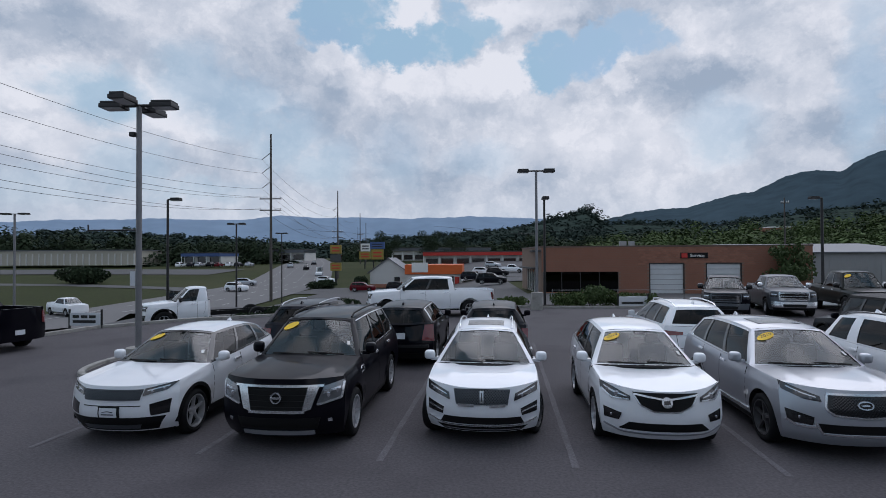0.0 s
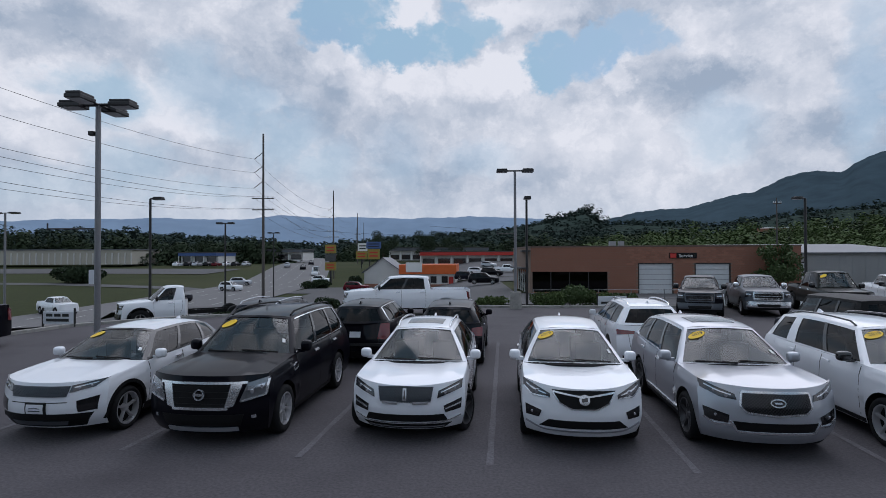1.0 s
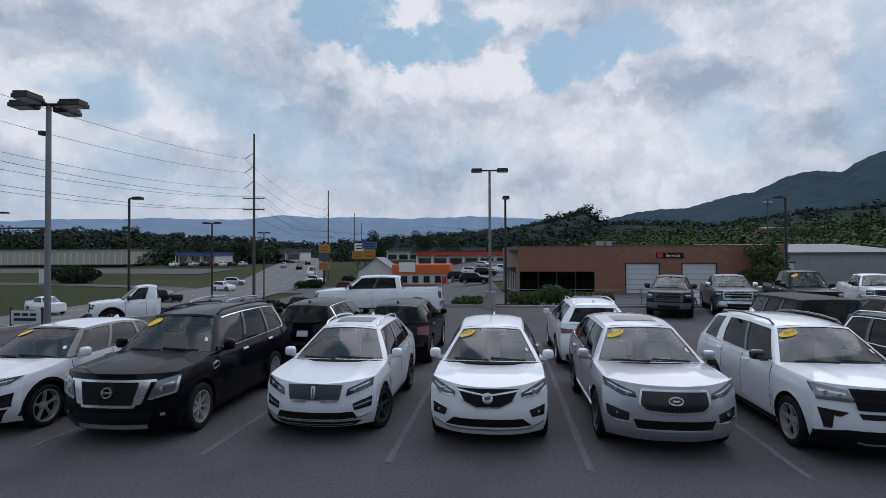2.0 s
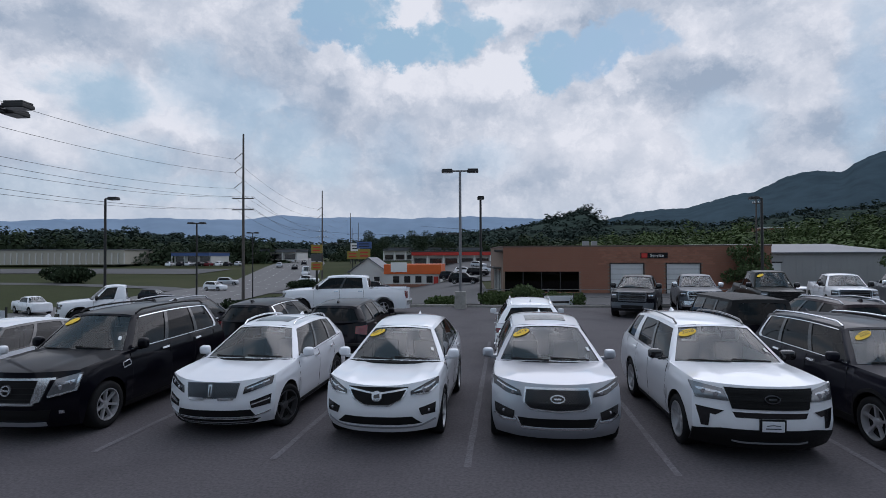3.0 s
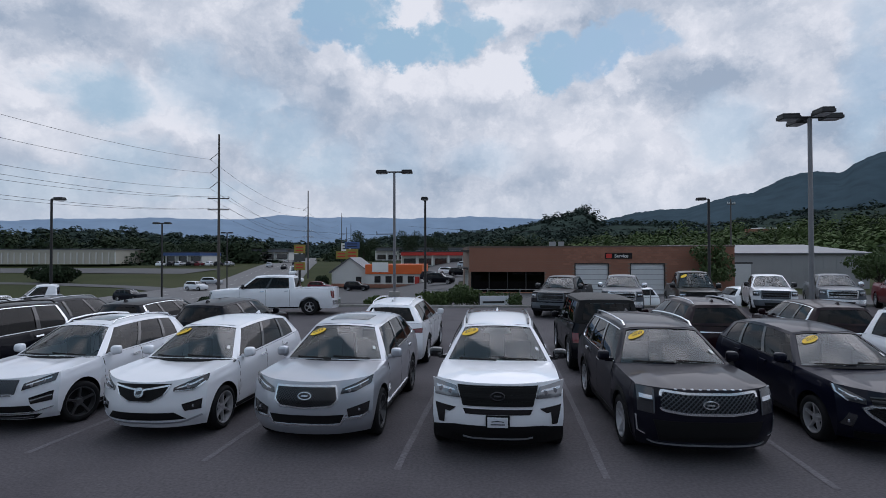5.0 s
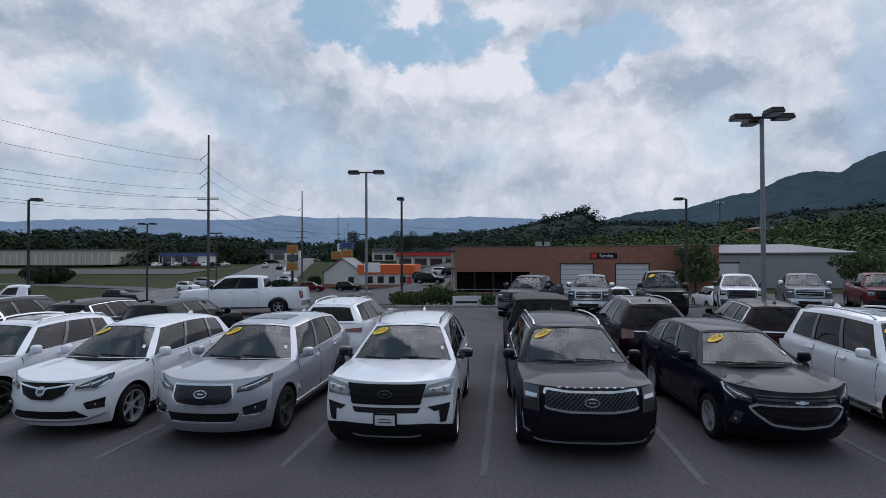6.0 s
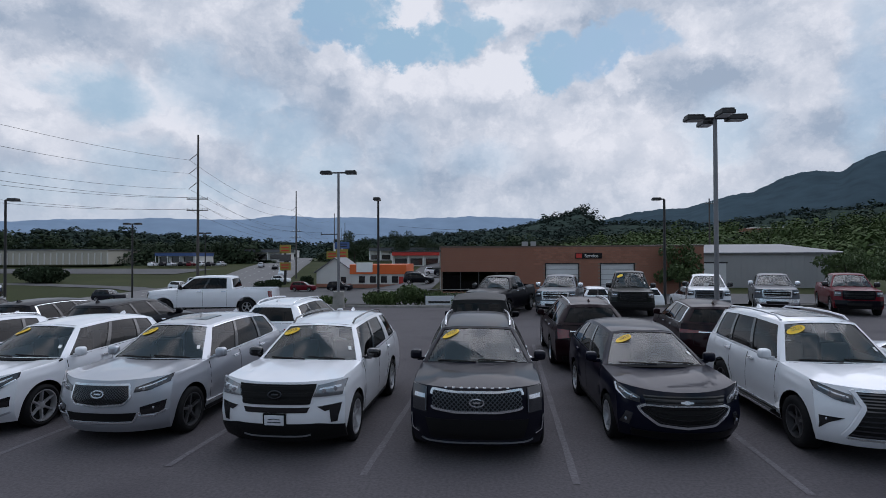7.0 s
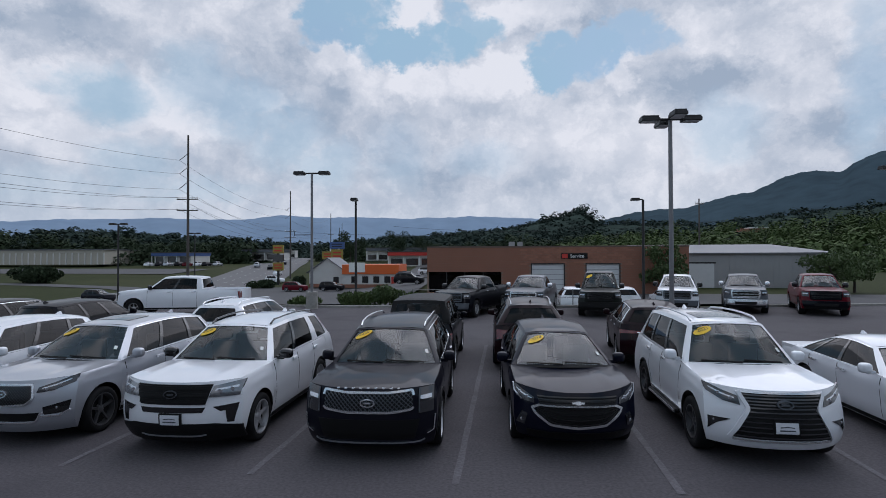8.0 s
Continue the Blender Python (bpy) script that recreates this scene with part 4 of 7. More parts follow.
def terrain():
    bm = bmesh.new()
    ys = [-60, -30, -10, 5, 20, 28, 31, 33, 35, 38, 42, 46, 51, 57, 63, 70, 80, 95, 112, 130, 150, 175, 200, 230, 300, 400, 600, 900, 1400, 2400, 4200]
    base = [-60, -50, -42, -36, -31, -28, -25, -22, -19.5, -17.5, -15, -11, -6, 0, 5, 9, 15, 25, 40, 60]
    cols = []
    for y in ys:
        k = max(1.0, y / 60)
        cols.append([bm.verts.new((x * k if k > 1 else x, y, ground_z(x * k if k > 1 else x, y) - 0.05)) for x in [-400, -200, -110, -80] + base + [90, 150, 300]])
    grid_faces(bm, cols)
    bmesh.ops.recalc_face_normals(bm, faces=bm.faces)
    return tagged(mesh_object("ground", bm, GRASS, True), "grassy roadside land falling from the lot towards the valley", "ground", kind="structure")


terrain()


def sheet(name, mat, pts, wide, label, lift=0.03, step=6.0, cat="road"):
    """A ribbon of paving that follows the land along a line."""
    bm = bmesh.new()
    total = sum((Vector(b) - Vector(a)).length for a, b in zip(pts, pts[1:]))
    p = along(pts, max(4, int(total / step)))
    cols = []
    for k, q in enumerate(p):
        d = (p[min(k + 1, len(p) - 1)] - p[max(k - 1, 0)]).normalized()
        n = Vector((d.y, -d.x, 0))
        cols.append([bm.verts.new((*(q + n * wide * t).xy, max(ground_z(*(q + n * wide * s).xy) for s in (t - 0.06, t, t + 0.06)) + lift)) for t in [-0.5 + i / 8 for i in range(9)]])
    grid_faces(bm, cols)
    bmesh.ops.recalc_face_normals(bm, faces=bm.faces)
    return tagged(mesh_object(name, bm, mat, True), label, cat, kind="structure")


HIGHWAY = [(-35, -20), (-36, 20), (-36.5, 45), (-37, 60), (-38.5, 80), (-43, 130), (-64, 220), (-115, 400), (-283, 1000)]
sheet("road", ROAD, HIGHWAY, 20.0, "wide grey asphalt highway running off into the valley", 0.08)
for k, off in enumerate((-6.0, -2.2, 2.2, 6.0)):
    bm = bmesh.new()
    p = along(HIGHWAY, 260)
    for i in range(0, 180, 2):
        d = (p[i + 1] - p[i]).normalized()
        n = Vector((d.y, -d.x, 0))
        a, b = p[i] + n * off, p[i].lerp(p[i + 1], 0.8) + n * off
        vs = [bm.verts.new((*(q + n * s).xy, ground_z(*q.xy) + 0.16)) for q, s in ((a, -0.08), (a, 0.08), (b, 0.08), (b, -0.08))]
        bm.faces.new(vs)
    tagged(mesh_object("road_marking", bm, ROADLINE), "dashed white lane line on the highway", "marking", kind="structure")
sheet("road", FAR_LOT, [(-130, 128), (-90, 122), (-60, 110), (-49, 100)], 6.0, "grey asphalt side road crossing the grass", 0.06)
sheet("pavement", FAR_LOT, [(-200, 172), (-120, 172), (-75, 168)], 22.0, "pale asphalt yard before the long cream building", 0.06)
sheet("pavement", FAR_LOT, [(-30, 101), (0, 100), (30, 99)], 18.0, "worn grey asphalt drive in front of the shops", 0.06, 3)
sheet("pavement", FAR_LOT, [(-9, 33.5), (-9, 60), (-9, 106)], 32.0, "worn grey asphalt access drive", 0.07, 2)
sheet("pavement", FAR_LOT, [(-15.5, 25.0), (-15.5, 29), (-15.5, 34.5)], 9.0, "worn grey asphalt apron below the lot", 0.05, 1.5)
sheet("pavement", FAR_LOT, [(0, 110), (4, 150), (8, 190)], 34.0, "worn grey asphalt shop parking", 0.08, 3)
sheet("pavement", FAR_LOT, [(5, 51), (30, 49), (70, 46)], 20.0, "worn grey asphalt yard before the brick building", 0.09, 3)

# the lot: one slab with a kerb on its far side
bm = bmesh.new()
outline = [(-90, -45), (90, -45), (90, 38), (40, 33.0), (23, 31.4), (6.5, 31.2), (2, 31.6), (-3, 30.5), (-8, 28), (-13, 25.2), (-15.6, 22.4), (-16.6, 18), (-17, 8), (-20, -20), (-90, -30)]
lo = [bm.verts.new((x, y, -0.9)) for x, y in outline]
hi = [bm.verts.new((x, y, 0)) for x, y in outline]
bm.faces.new(hi)
for k in range(len(outline)):
    bm.faces.new((lo[k], lo[(k + 1) % len(lo)], hi[(k + 1) % len(hi)], hi[k]))
bmesh.ops.triangulate(bm, faces=[f for f in bm.faces if len(f.verts) > 4])
bmesh.ops.recalc_face_normals(bm, faces=bm.faces)
tagged(mesh_object("parking_lot", bm, ASPHALT), "dark worn asphalt car lot with faint stall lines", "pavement", kind="structure")


def kerb(pts, high=0.14, wide=0.16):
    bm = bmesh.new()
    p = along(pts, 40)
    cols = []
    for k, q in enumerate(p):
        d = (p[min(k + 1, 40)] - p[max(k - 1, 0)]).normalized()
        n = Vector((d.y, -d.x, 0))
        cols.append([bm.verts.new((*(q + n * s).xy, z)) for s, z in ((-wide / 2, 0.0), (-wide / 2, high - 0.02), (-wide / 2 + 0.03, high), (wide / 2 - 0.03, high), (wide / 2, high - 0.02), (wide / 2, 0.0))])
    grid_faces(bm, cols)
    bmesh.ops.recalc_face_normals(bm, faces=bm.faces)
    tagged(mesh_object("kerb", bm, CONCRETE), "low weathered concrete kerb", "kerb", kind="structure")


kerb([(23, 31.2), (6.5, 31.0), (2, 31.4), (-3, 30.3), (-8, 27.8), (-13, 25.0), (-15.4, 22.4), (-16.4, 18)])
kerb([(-9.0 + 1.0 * math.cos(radians(a)), 15.2 + 1.9 * math.sin(radians(a))) for a in range(150, 400, 12)], 0.10)
kerb([(90, 37.8), (40, 32.8), (30, 31.6)])

# stall lines
LOT = 4.05
for k in range(-3, 9):
    x0, y0 = 1.753 + 2.79 * k, 7.902 - 0.0708 * 2.79 * k
    bm = bmesh.new()
    d = Vector((math.sin(radians(LOT)), math.cos(radians(LOT)), 0))
    n = Vector((d.y, -d.x, 0))
    a, b = Vector((x0, y0, 0.006)), Vector((x0, y0, 0.006)) + d * 11.0
    p = [a.lerp(b, i / 24) for i in range(25)]
    cols = [[bm.verts.new(q + n * (s * 0.05 + 0.006 * math.sin(i * 1.7 + k + s))) for s in (-1, 1)] for i, q in enumerate(p)]
    grid_faces(bm, cols)
    bmesh.ops.recalc_face_normals(bm, faces=bm.faces)
    tagged(mesh_object("stall_line", bm, LINE), "worn pale parking stall line", "marking", "stall lines", "structure")


# unseen wall added behind the camera; it darkens car fronts and their reflections
blocker = thing("fill_blocker_wall", "plain long wall with dark glass, added unseen to dim the car fronts", "building", -40, -22, 0)
part("wall", boxed(0, 110, -0.4, 0, 0, 7.5), SLATE, blocker)
part("glass_front", boxed(6, 104, 0, 0.05, 0.5, 5.2), TRIM, blocker)


# ---- hills and woods ----
EYE = Vector((6.5, 0.2, 2.95))


def ridge(name, table, dist, mat, label, depth=0.45, seed=0, rough=0.02):
    """A hill whose crest has the given azimuths and elevations (degrees) as seen from the lot."""
    bm = bmesh.new()
    a0, a1 = table[0][0], table[-1][0]
    n = 160
    cols = []
    for k in range(n + 1):
        az = a0 + (a1 - a0) * k / n
        el = interp(table, az)
        jag = noise.noise(Vector((az * 1.3, seed, 0))) * rough + noise.noise(Vector((az * 4, seed, 3))) * rough * 0.5
        top = dist * math.tan(radians(el + jag * 8)) + EYE.z
        col = []
        for j in range(9):
            t = j / 8
            dd = dist * (1 - depth * (1 - t))
            zz = top * smooth(t) if top > 0 else top
            zz += noise.noise(Vector((az * 0.35, t * 3, seed))) * top * 0.10 * math.sin(math.pi * t)
            if j == 0:
                zz = -6
            col.append(bm.verts.new((EYE.x + dd * math.sin(radians(az)), EYE.y + dd * math.cos(radians(az)), zz)))
        col.append(bm.verts.new((EYE.x + dist * 1.2 * math.sin(radians(az)), EYE.y + dist * 1.2 * math.cos(radians(az)), -6)))
        cols.append(col)
    grid_faces(bm, cols)
    bmesh.ops.recalc_face_normals(bm, faces=bm.faces)
    return tagged(mesh_object(name, bm, mat, True), label, "hills", kind="structure")


FAR, BIG, MID = [(-49.8, 2.55), (-41.9, 3.0), (-38.1, 3.35), (-30.3, 3.65), (-22.8, 3.75), (-19.1, 4.3), (-15.7, 4.01), (-12.2, 4.18), (-6.3, 3.99), (0.9, 4.24), (7.4, 3.94), (13.2, 3.62), (21.1, 3.12)], [(10.3, 3.09), (13.7, 3.85), (15.9, 4.26), (19.1, 4.84), (21.9, 4.79), (23.6, 5.32), (25.1, 5.83), (27.6, 5.95), (30.1, 7.31), (32.2, 7.53), (33.9, 7.36), (35.3, 7.94), (37.1, 8.52), (41.5, 9.03), (47.1, 6.41)], [(-46.9, 1.7), (-41.9, 1.93), (-38.1, 2.23), (-36.1, 2.48), (-32.6, 2.37), (-24.4, 1.93), (-20.1, 1.53), (-15.7, 1.27), (-11.0, 1.64), (-7.5, 1.95), (-1.5, 2.5), (4.5, 3.02), (8.0, 3.7), (10.3, 4.14), (12.0, 4.75), (13.7, 3.33), (18.6, 3.4), (23.6, 3.0), (28.3, 3.55), (32.5, 3.97), (37.0, 4.3), (43.0, 4.41)]
NEAR_R, NEAR_L = [(12.6, 1.55), (17.0, 1.96), (21.1, 2.13), (26.0, 2.36), (30.4, 2.35), (33.7, 2.89), (37.0, 3.09), (43.0, 3.23)], [(-32.6, 1.38), (-29.4, 1.21), (-25.4, 1.36), (-20.1, 0.95)]
ridge("backdrop", FAR, 3500, HAZED_RIDGE, "blue mountain range across the valley, haze in its colour", 0.3, 1, 0.01)
ridge("backdrop", [(a, e - 0.3) for a, e in BIG], 2300, HAZED_HILL, "wooded mountain side, blue-green with haze in its colour", 0.5, 2, 0.015)
ridge("backdrop", [(a, e - 0.35) for a, e in MID], 1000, HAZED_FOREST, "wooded dark green hillside behind the town", 0.5, 3, 0.02)


def leafy_unit(seed, leaves, leaf):
    """One crown of about unit size: clumps of small upturned leaf sprays."""
    rng = random.Random(seed)
    verts, faces = [], []
    clumps = [(Vector((rng.uniform(-0.5, 0.5), rng.uniform(-0.5, 0.5), rng.uniform(-0.45, 0.5))), rng.uniform(0.2, 0.36)) for _ in range(9)]
    for k in range(leaves):
        c, r = clumps[k % 9]
        p = Vector((rng.gauss(0, 1), rng.gauss(0, 1), rng.gauss(0, 1))).normalized() * r * rng.uniform(0.75, 1.05)
        n = (p.normalized() + Vector((rng.uniform(-0.32, 0.32), rng.uniform(-0.32, 0.32), rng.uniform(0.05, 0.55)))).normalized()
        m = n.to_track_quat("Z", "Y").to_matrix()
        s = leaf * rng.uniform(0.6, 1.3)
        b = len(verts)
        for q in ((-0.6, -0.2, 0), (0.0, -0.5, 0.1), (0.6, 0.1, 0), (0.05, 0.5, -0.1)):
            verts.append(c + p + m @ Vector(q) * s)
        faces.append([b, b + 1, b + 2, b + 3])
    return verts, faces


def woods(table, dist, size, rows, mat, label, seed, spread=0.4, gap=0.7, leaves=150, leaf=0.17, foot=None):
    """Tree crowns standing down a slope from its crest, one mesh."""
    rng = random.Random(seed)
    me_v, me_f = [], []
    unit = [leafy_unit(seed * 10 + s, leaves, leaf) for s in range(6)]
    a0, a1 = table[0][0], table[-1][0]
    step = math.degrees(size * gap / dist)
    az = a0
    while az < a1:
        for j in range(rows):
            t = j / max(1, rows - 1)
            a = az + rng.uniform(-0.5, 0.5) * step
            t = min(1.0, max(0.0, t + rng.uniform(-0.6, 0.6) / max(1, rows - 1)))
            d = dist * (1 - spread * t) * rng.uniform(0.97, 1.03)
            el = interp(table, a)
            top = dist * math.tan(radians(el)) + EYE.z
            low = (0.0 if dist < 500 else 4.0) if foot is None else foot
            s = size * rng.choice((0.5, 0.7, 0.9, 1.1, 1.5)) * rng.uniform(0.85, 1.15)
            zz = low + (top - low) * (1 - t) ** 1.1 - s * rng.uniform(0.3, 0.6)
            verts, faces = unit[rng.randrange(6)]
            c = Vector((EYE.x + d * math.sin(radians(a)), EYE.y + d * math.cos(radians(a)), zz))
            turn = Matrix.Rotation(rng.uniform(0, 6.28), 3, "Z")
            base = len(me_v)
            me_v += [tuple(c + turn @ v * s) for v in verts]
            me_f += [[base + i for i in f] for f in faces]
        az += step
    me = bpy.data.meshes.new("woods")
    me.from_pydata(me_v, [], me_f)
    me.materials.append(mat)
    return tagged(new("woods", me), label, "trees", kind="stuff")


woods(MID, 1000, 15, 12, HAZED_FOREST, "dark green woods on the hillside", 5, 0.5, 0.55, 130, 0.2)
woods([(8.5, 3.6), (10.0, 4.2), (11.2, 4.6), (12.6, 5.2), (13.4, 3.9)], 960, 24, 4, HAZED_FOREST, "cluster of tall dark trees on the hilltop", 6, 0.05, 0.45, 420, 0.11, 40.0)
woods(NEAR_R, 330, 10, 9, LEAF_LIGHT, "fresh green trees behind the service building", 7, 0.5, 0.5, 620, 0.085)
woods(NEAR_R, 345, 11, 4, LEAF_DARK, "dark green trees behind the service building", 8, 0.45, 0.8, 520, 0.09)
woods(NEAR_L, 262, 11, 4, LEAF_DARK, "dark green trees along the highway", 9, 0.06, 0.35, 620, 0.09)
woods([(-48, 1.6), (-40, 1.5), (-36, 1.4), (-30, 1.0)], 330, 13, 3, LEAF_DARK, "dark green trees behind the cream building", 11, 0.05, 0.35, 620, 0.09)
woods([(-14, 0.9), (-8, 1.1), (-4, 1.1), (4, 1.3), (10, 1.5), (16, 1.6)], 300, 11, 4, LEAF_DARK, "dark green trees behind the shops", 12, 0.06, 0.35, 560, 0.09)


# ---- poles and wires ----
def lamp_heads(parent, z, dirs, mat=BRONZE, size=0.62, reach=0.72):
    for a in dirs:
        m = pose(0, 0, 0, 0, 0, a)
        hb = bmesh.new()
        s = size / 2
        box(hb, reach - s, reach + s, -s * 0.72, s * 0.72, z - 0.06, z + 0.06, 0.02, m)
        box(hb, reach - s * 0.92, reach + s * 0.92, -s * 0.64, s * 0.64, z + 0.06, z + 0.13, 0.02, m)
        head = part("lamp_head", hb, mat, parent)
        part("diffuser", boxed(reach - s * 0.85, reach + s * 0.85, -s * 0.58, s * 0.58, z - 0.075, z - 0.062, m=m), DOORPAINT, head)
        part("lamp_arm", tube(bmesh.new(), m @ Vector((0, 0, z + 0.02)), m @ Vector((reach - s + 0.02, 0, z + 0.02)), 0.045, n=8), mat, parent)


def area_lamp_post(x, y, z0, top, dirs, label, steel=True, base=0.0, banner=None, thick=0.085, size=0.62, reach=0.72):
    p = thing("area_lamp_post", label, "lamp post", x, y, z0, 0, "lot lamps")
    h = top - z0
    mat = STEEL if steel else BRONZE
    part("pole", tube(bmesh.new(), (0, 0, base), (0, 0, h), thick, thick * 0.8, 12), mat, p, smooth=True)
    if base:
        bm = bmesh.new()
        tube(bm, (0, 0, 0), (0, 0, base), 0.34, 0.32, 20)
        part("concrete_base", bm, CONCRETE, p, smooth=True)
    else:
        part("base_plate", boxed(-0.2, 0.2, -0.2, 0.2, 0, 0.04, 0.01), mat, p)
    lamp_heads(p, h, dirs, BRONZE, size, reach)
    if banner:
        zb, ln = banner
        bm = tube(bmesh.new(), (0, 0, zb - z0), (-ln, 0, zb - z0), 0.022, n=8)
        tube(bm, (-ln, 0, zb - z0 - 0.05), (-ln, 0, zb - z0 + 0.16), 0.02, n=8)
        part("banner_arm", bm, BRONZE, p)
    return p


first_post = area_lamp_post(-8.85, 14.9, 0, 7.2, (180, 0, 90, 270), "tall grey steel lamp post with four dark box heads", base=0.5, banner=(3.75, 1.45))
part("notice_panel", boxed(-0.24, -0.09, -0.02, 0.02, 2.2, 2.6), PLATE_W, first_post, "small white notice panel")
# small dark box high on the post: a security camera
part("security_camera", boxed(-0.24, -0.08, -0.1, 0.06, 6.35, 6.48, 0.03), BRONZE, first_post, "small dark security camera")
area_lamp_post(20.2, 19.3, 0, 7.7, (180, 0, 90, 270), "tall grey steel lamp post with four dark box heads", base=0.6)
area_lamp_post(4.2, 30.5, 0, 7.7, (180, 0), "tall grey steel lamp post on a concrete base", base=0.95, banner=(4.2, 1.0))
area_lamp_post(5.5, 36.4, -0.3, 6.75, (270,), "black square lamp post with one box head", False, reach=0.5, thick=0.09)
area_lamp_post(-19.1, 34.5, -0.6, 6.75, (0,), "black square lamp post with one box head", False, thick=0.09, reach=0.55)
area_lamp_post(-23.2, 54.5, -3.2, 6.4, (180, 0), "black lamp post with two box heads", False, thick=0.1, reach=0.6)
area_lamp_post(-25.4, 74.5, -3.4, 6.3, (180, 0), "black lamp post with two box heads", False, thick=0.09, reach=0.5)
area_lamp_post(25.95, 40.2, -0.8, 7.05, (180,), "black square lamp post with one box head", False, thick=0.11, reach=0.55)
area_lamp_post(-51.5, 60, -3.4, 8.1, (180, 0), "grey lamp post with two box heads", True, thick=0.14, reach=1.1, size=1.0)
area_lamp_post(37.0, 31, 0, 7.75, (180, 0), "tall grey steel lamp post with box heads", True, base=0.9)


def utility_pole(x, y, z0, top, arms, label, r=0.23, struts=()):
    p = thing("utility_pole", label, "utility pole", x, y, z0, 0, "utility poles")
    h = top - z0
    part("pole", tube(bmesh.new(), (0, 0, 0), (0, 0, h), r, r * 0.55, 12), WOOD_POLE, p, smooth=True)
    for z, half in arms:
        ab = boxed(-half, half, -0.22, -0.10, z - z0 - 0.07, z - z0 + 0.07)
        arm = part("crossarm", ab, WOOD_POLE, p)
        for k in (-0.92, -0.45, 0.45, 0.92):
            part("insulator", tube(bmesh.new(), (k * half, -0.16, z - z0 + 0.07), (k * half, -0.16, z - z0 + 0.32), 0.07, 0.04, 8), SIGN_W, arm)
    for z in struts:
        part("strut", tube(bmesh.new(), (0, 0, z - z0 - 0.3), (-1.3, 0, z - z0 - 1.3), 0.05, n=6), WOOD_POLE, p)
    return p


utility_pole(-28.1, 77.7, -3.45, 21.0, ((11.5, 1.6), (9.85, 1.6)), "tall weathered wooden utility pole with two crossarms", struts=(18.6, 16.6, 14.4))
utility_pole(-32.1, 135.7, -2.6, 19.8, ((9.5, 1.4), (8, 1.4)), "tall wooden utility pole beside the highway", struts=(16, 14))
utility_pole(-42, 215, 0.2, 20.5, ((12, 1.4),), "wooden utility pole beside the highway")
utility_pole(-48, 260, 0.6, 19.5, ((12, 1.4),), "wooden utility pole beside the highway")
utility_pole(-66, 330, 1, 21, ((13, 1.4),), "wooden utility pole beside the highway")
utility_pole(47.9, 82.7, -1.2, 11.5, ((10.7, 0.6),), "plain dark wooden utility pole", 0.16)


def wire(a, b, sag, r=0.018, n=16):
    cu = bpy.data.curves.new("power_cable", "CURVE")
    cu.dimensions, cu.bevel_depth, cu.bevel_resolution = "3D", r, 1
    sp = cu.splines.new("POLY")
    sp.points.add(n)
    a, b = Vector(a), Vector(b)
    for k in range(n + 1):
        t = k / n
        p = a.lerp(b, t)
        sp.points[k].co = (p.x, p.y, p.z - sag * 4 * t * (1 - t), 1)
    cu.materials.append(WIRE)
    return tagged(new("power_cable", cu), "thin dark overhead cable strung between utility poles", "cable", "overhead cables")


for z, dx in ((17.3, -1.3), (15.3, -1.3), (13.0, -1.3), (11.75, -1.5), (11.75, 1.5), (10.1, -1.5), (10.1, 1.5)):
    wire((-28.1 + dx, 77.6, z), (-32.5 + dx, 2, z + 0.1), 2.25, 0.017, 24)
    wire((-28.1 + dx, 77.6, z), (-32.1 + dx * 0.9, 135.6, z - 2.2), 1.6, 0.018)
    wire((-32.1 + dx * 0.9, 135.6, z - 2.2), (-42 + dx, 215, z + 0.5), 2.0, 0.02)
wire((-60, 190, 13), (60, 150, 12.5), 3, 0.03)
wire((-9, 160, 12), (90, 120, 13), 3, 0.03)


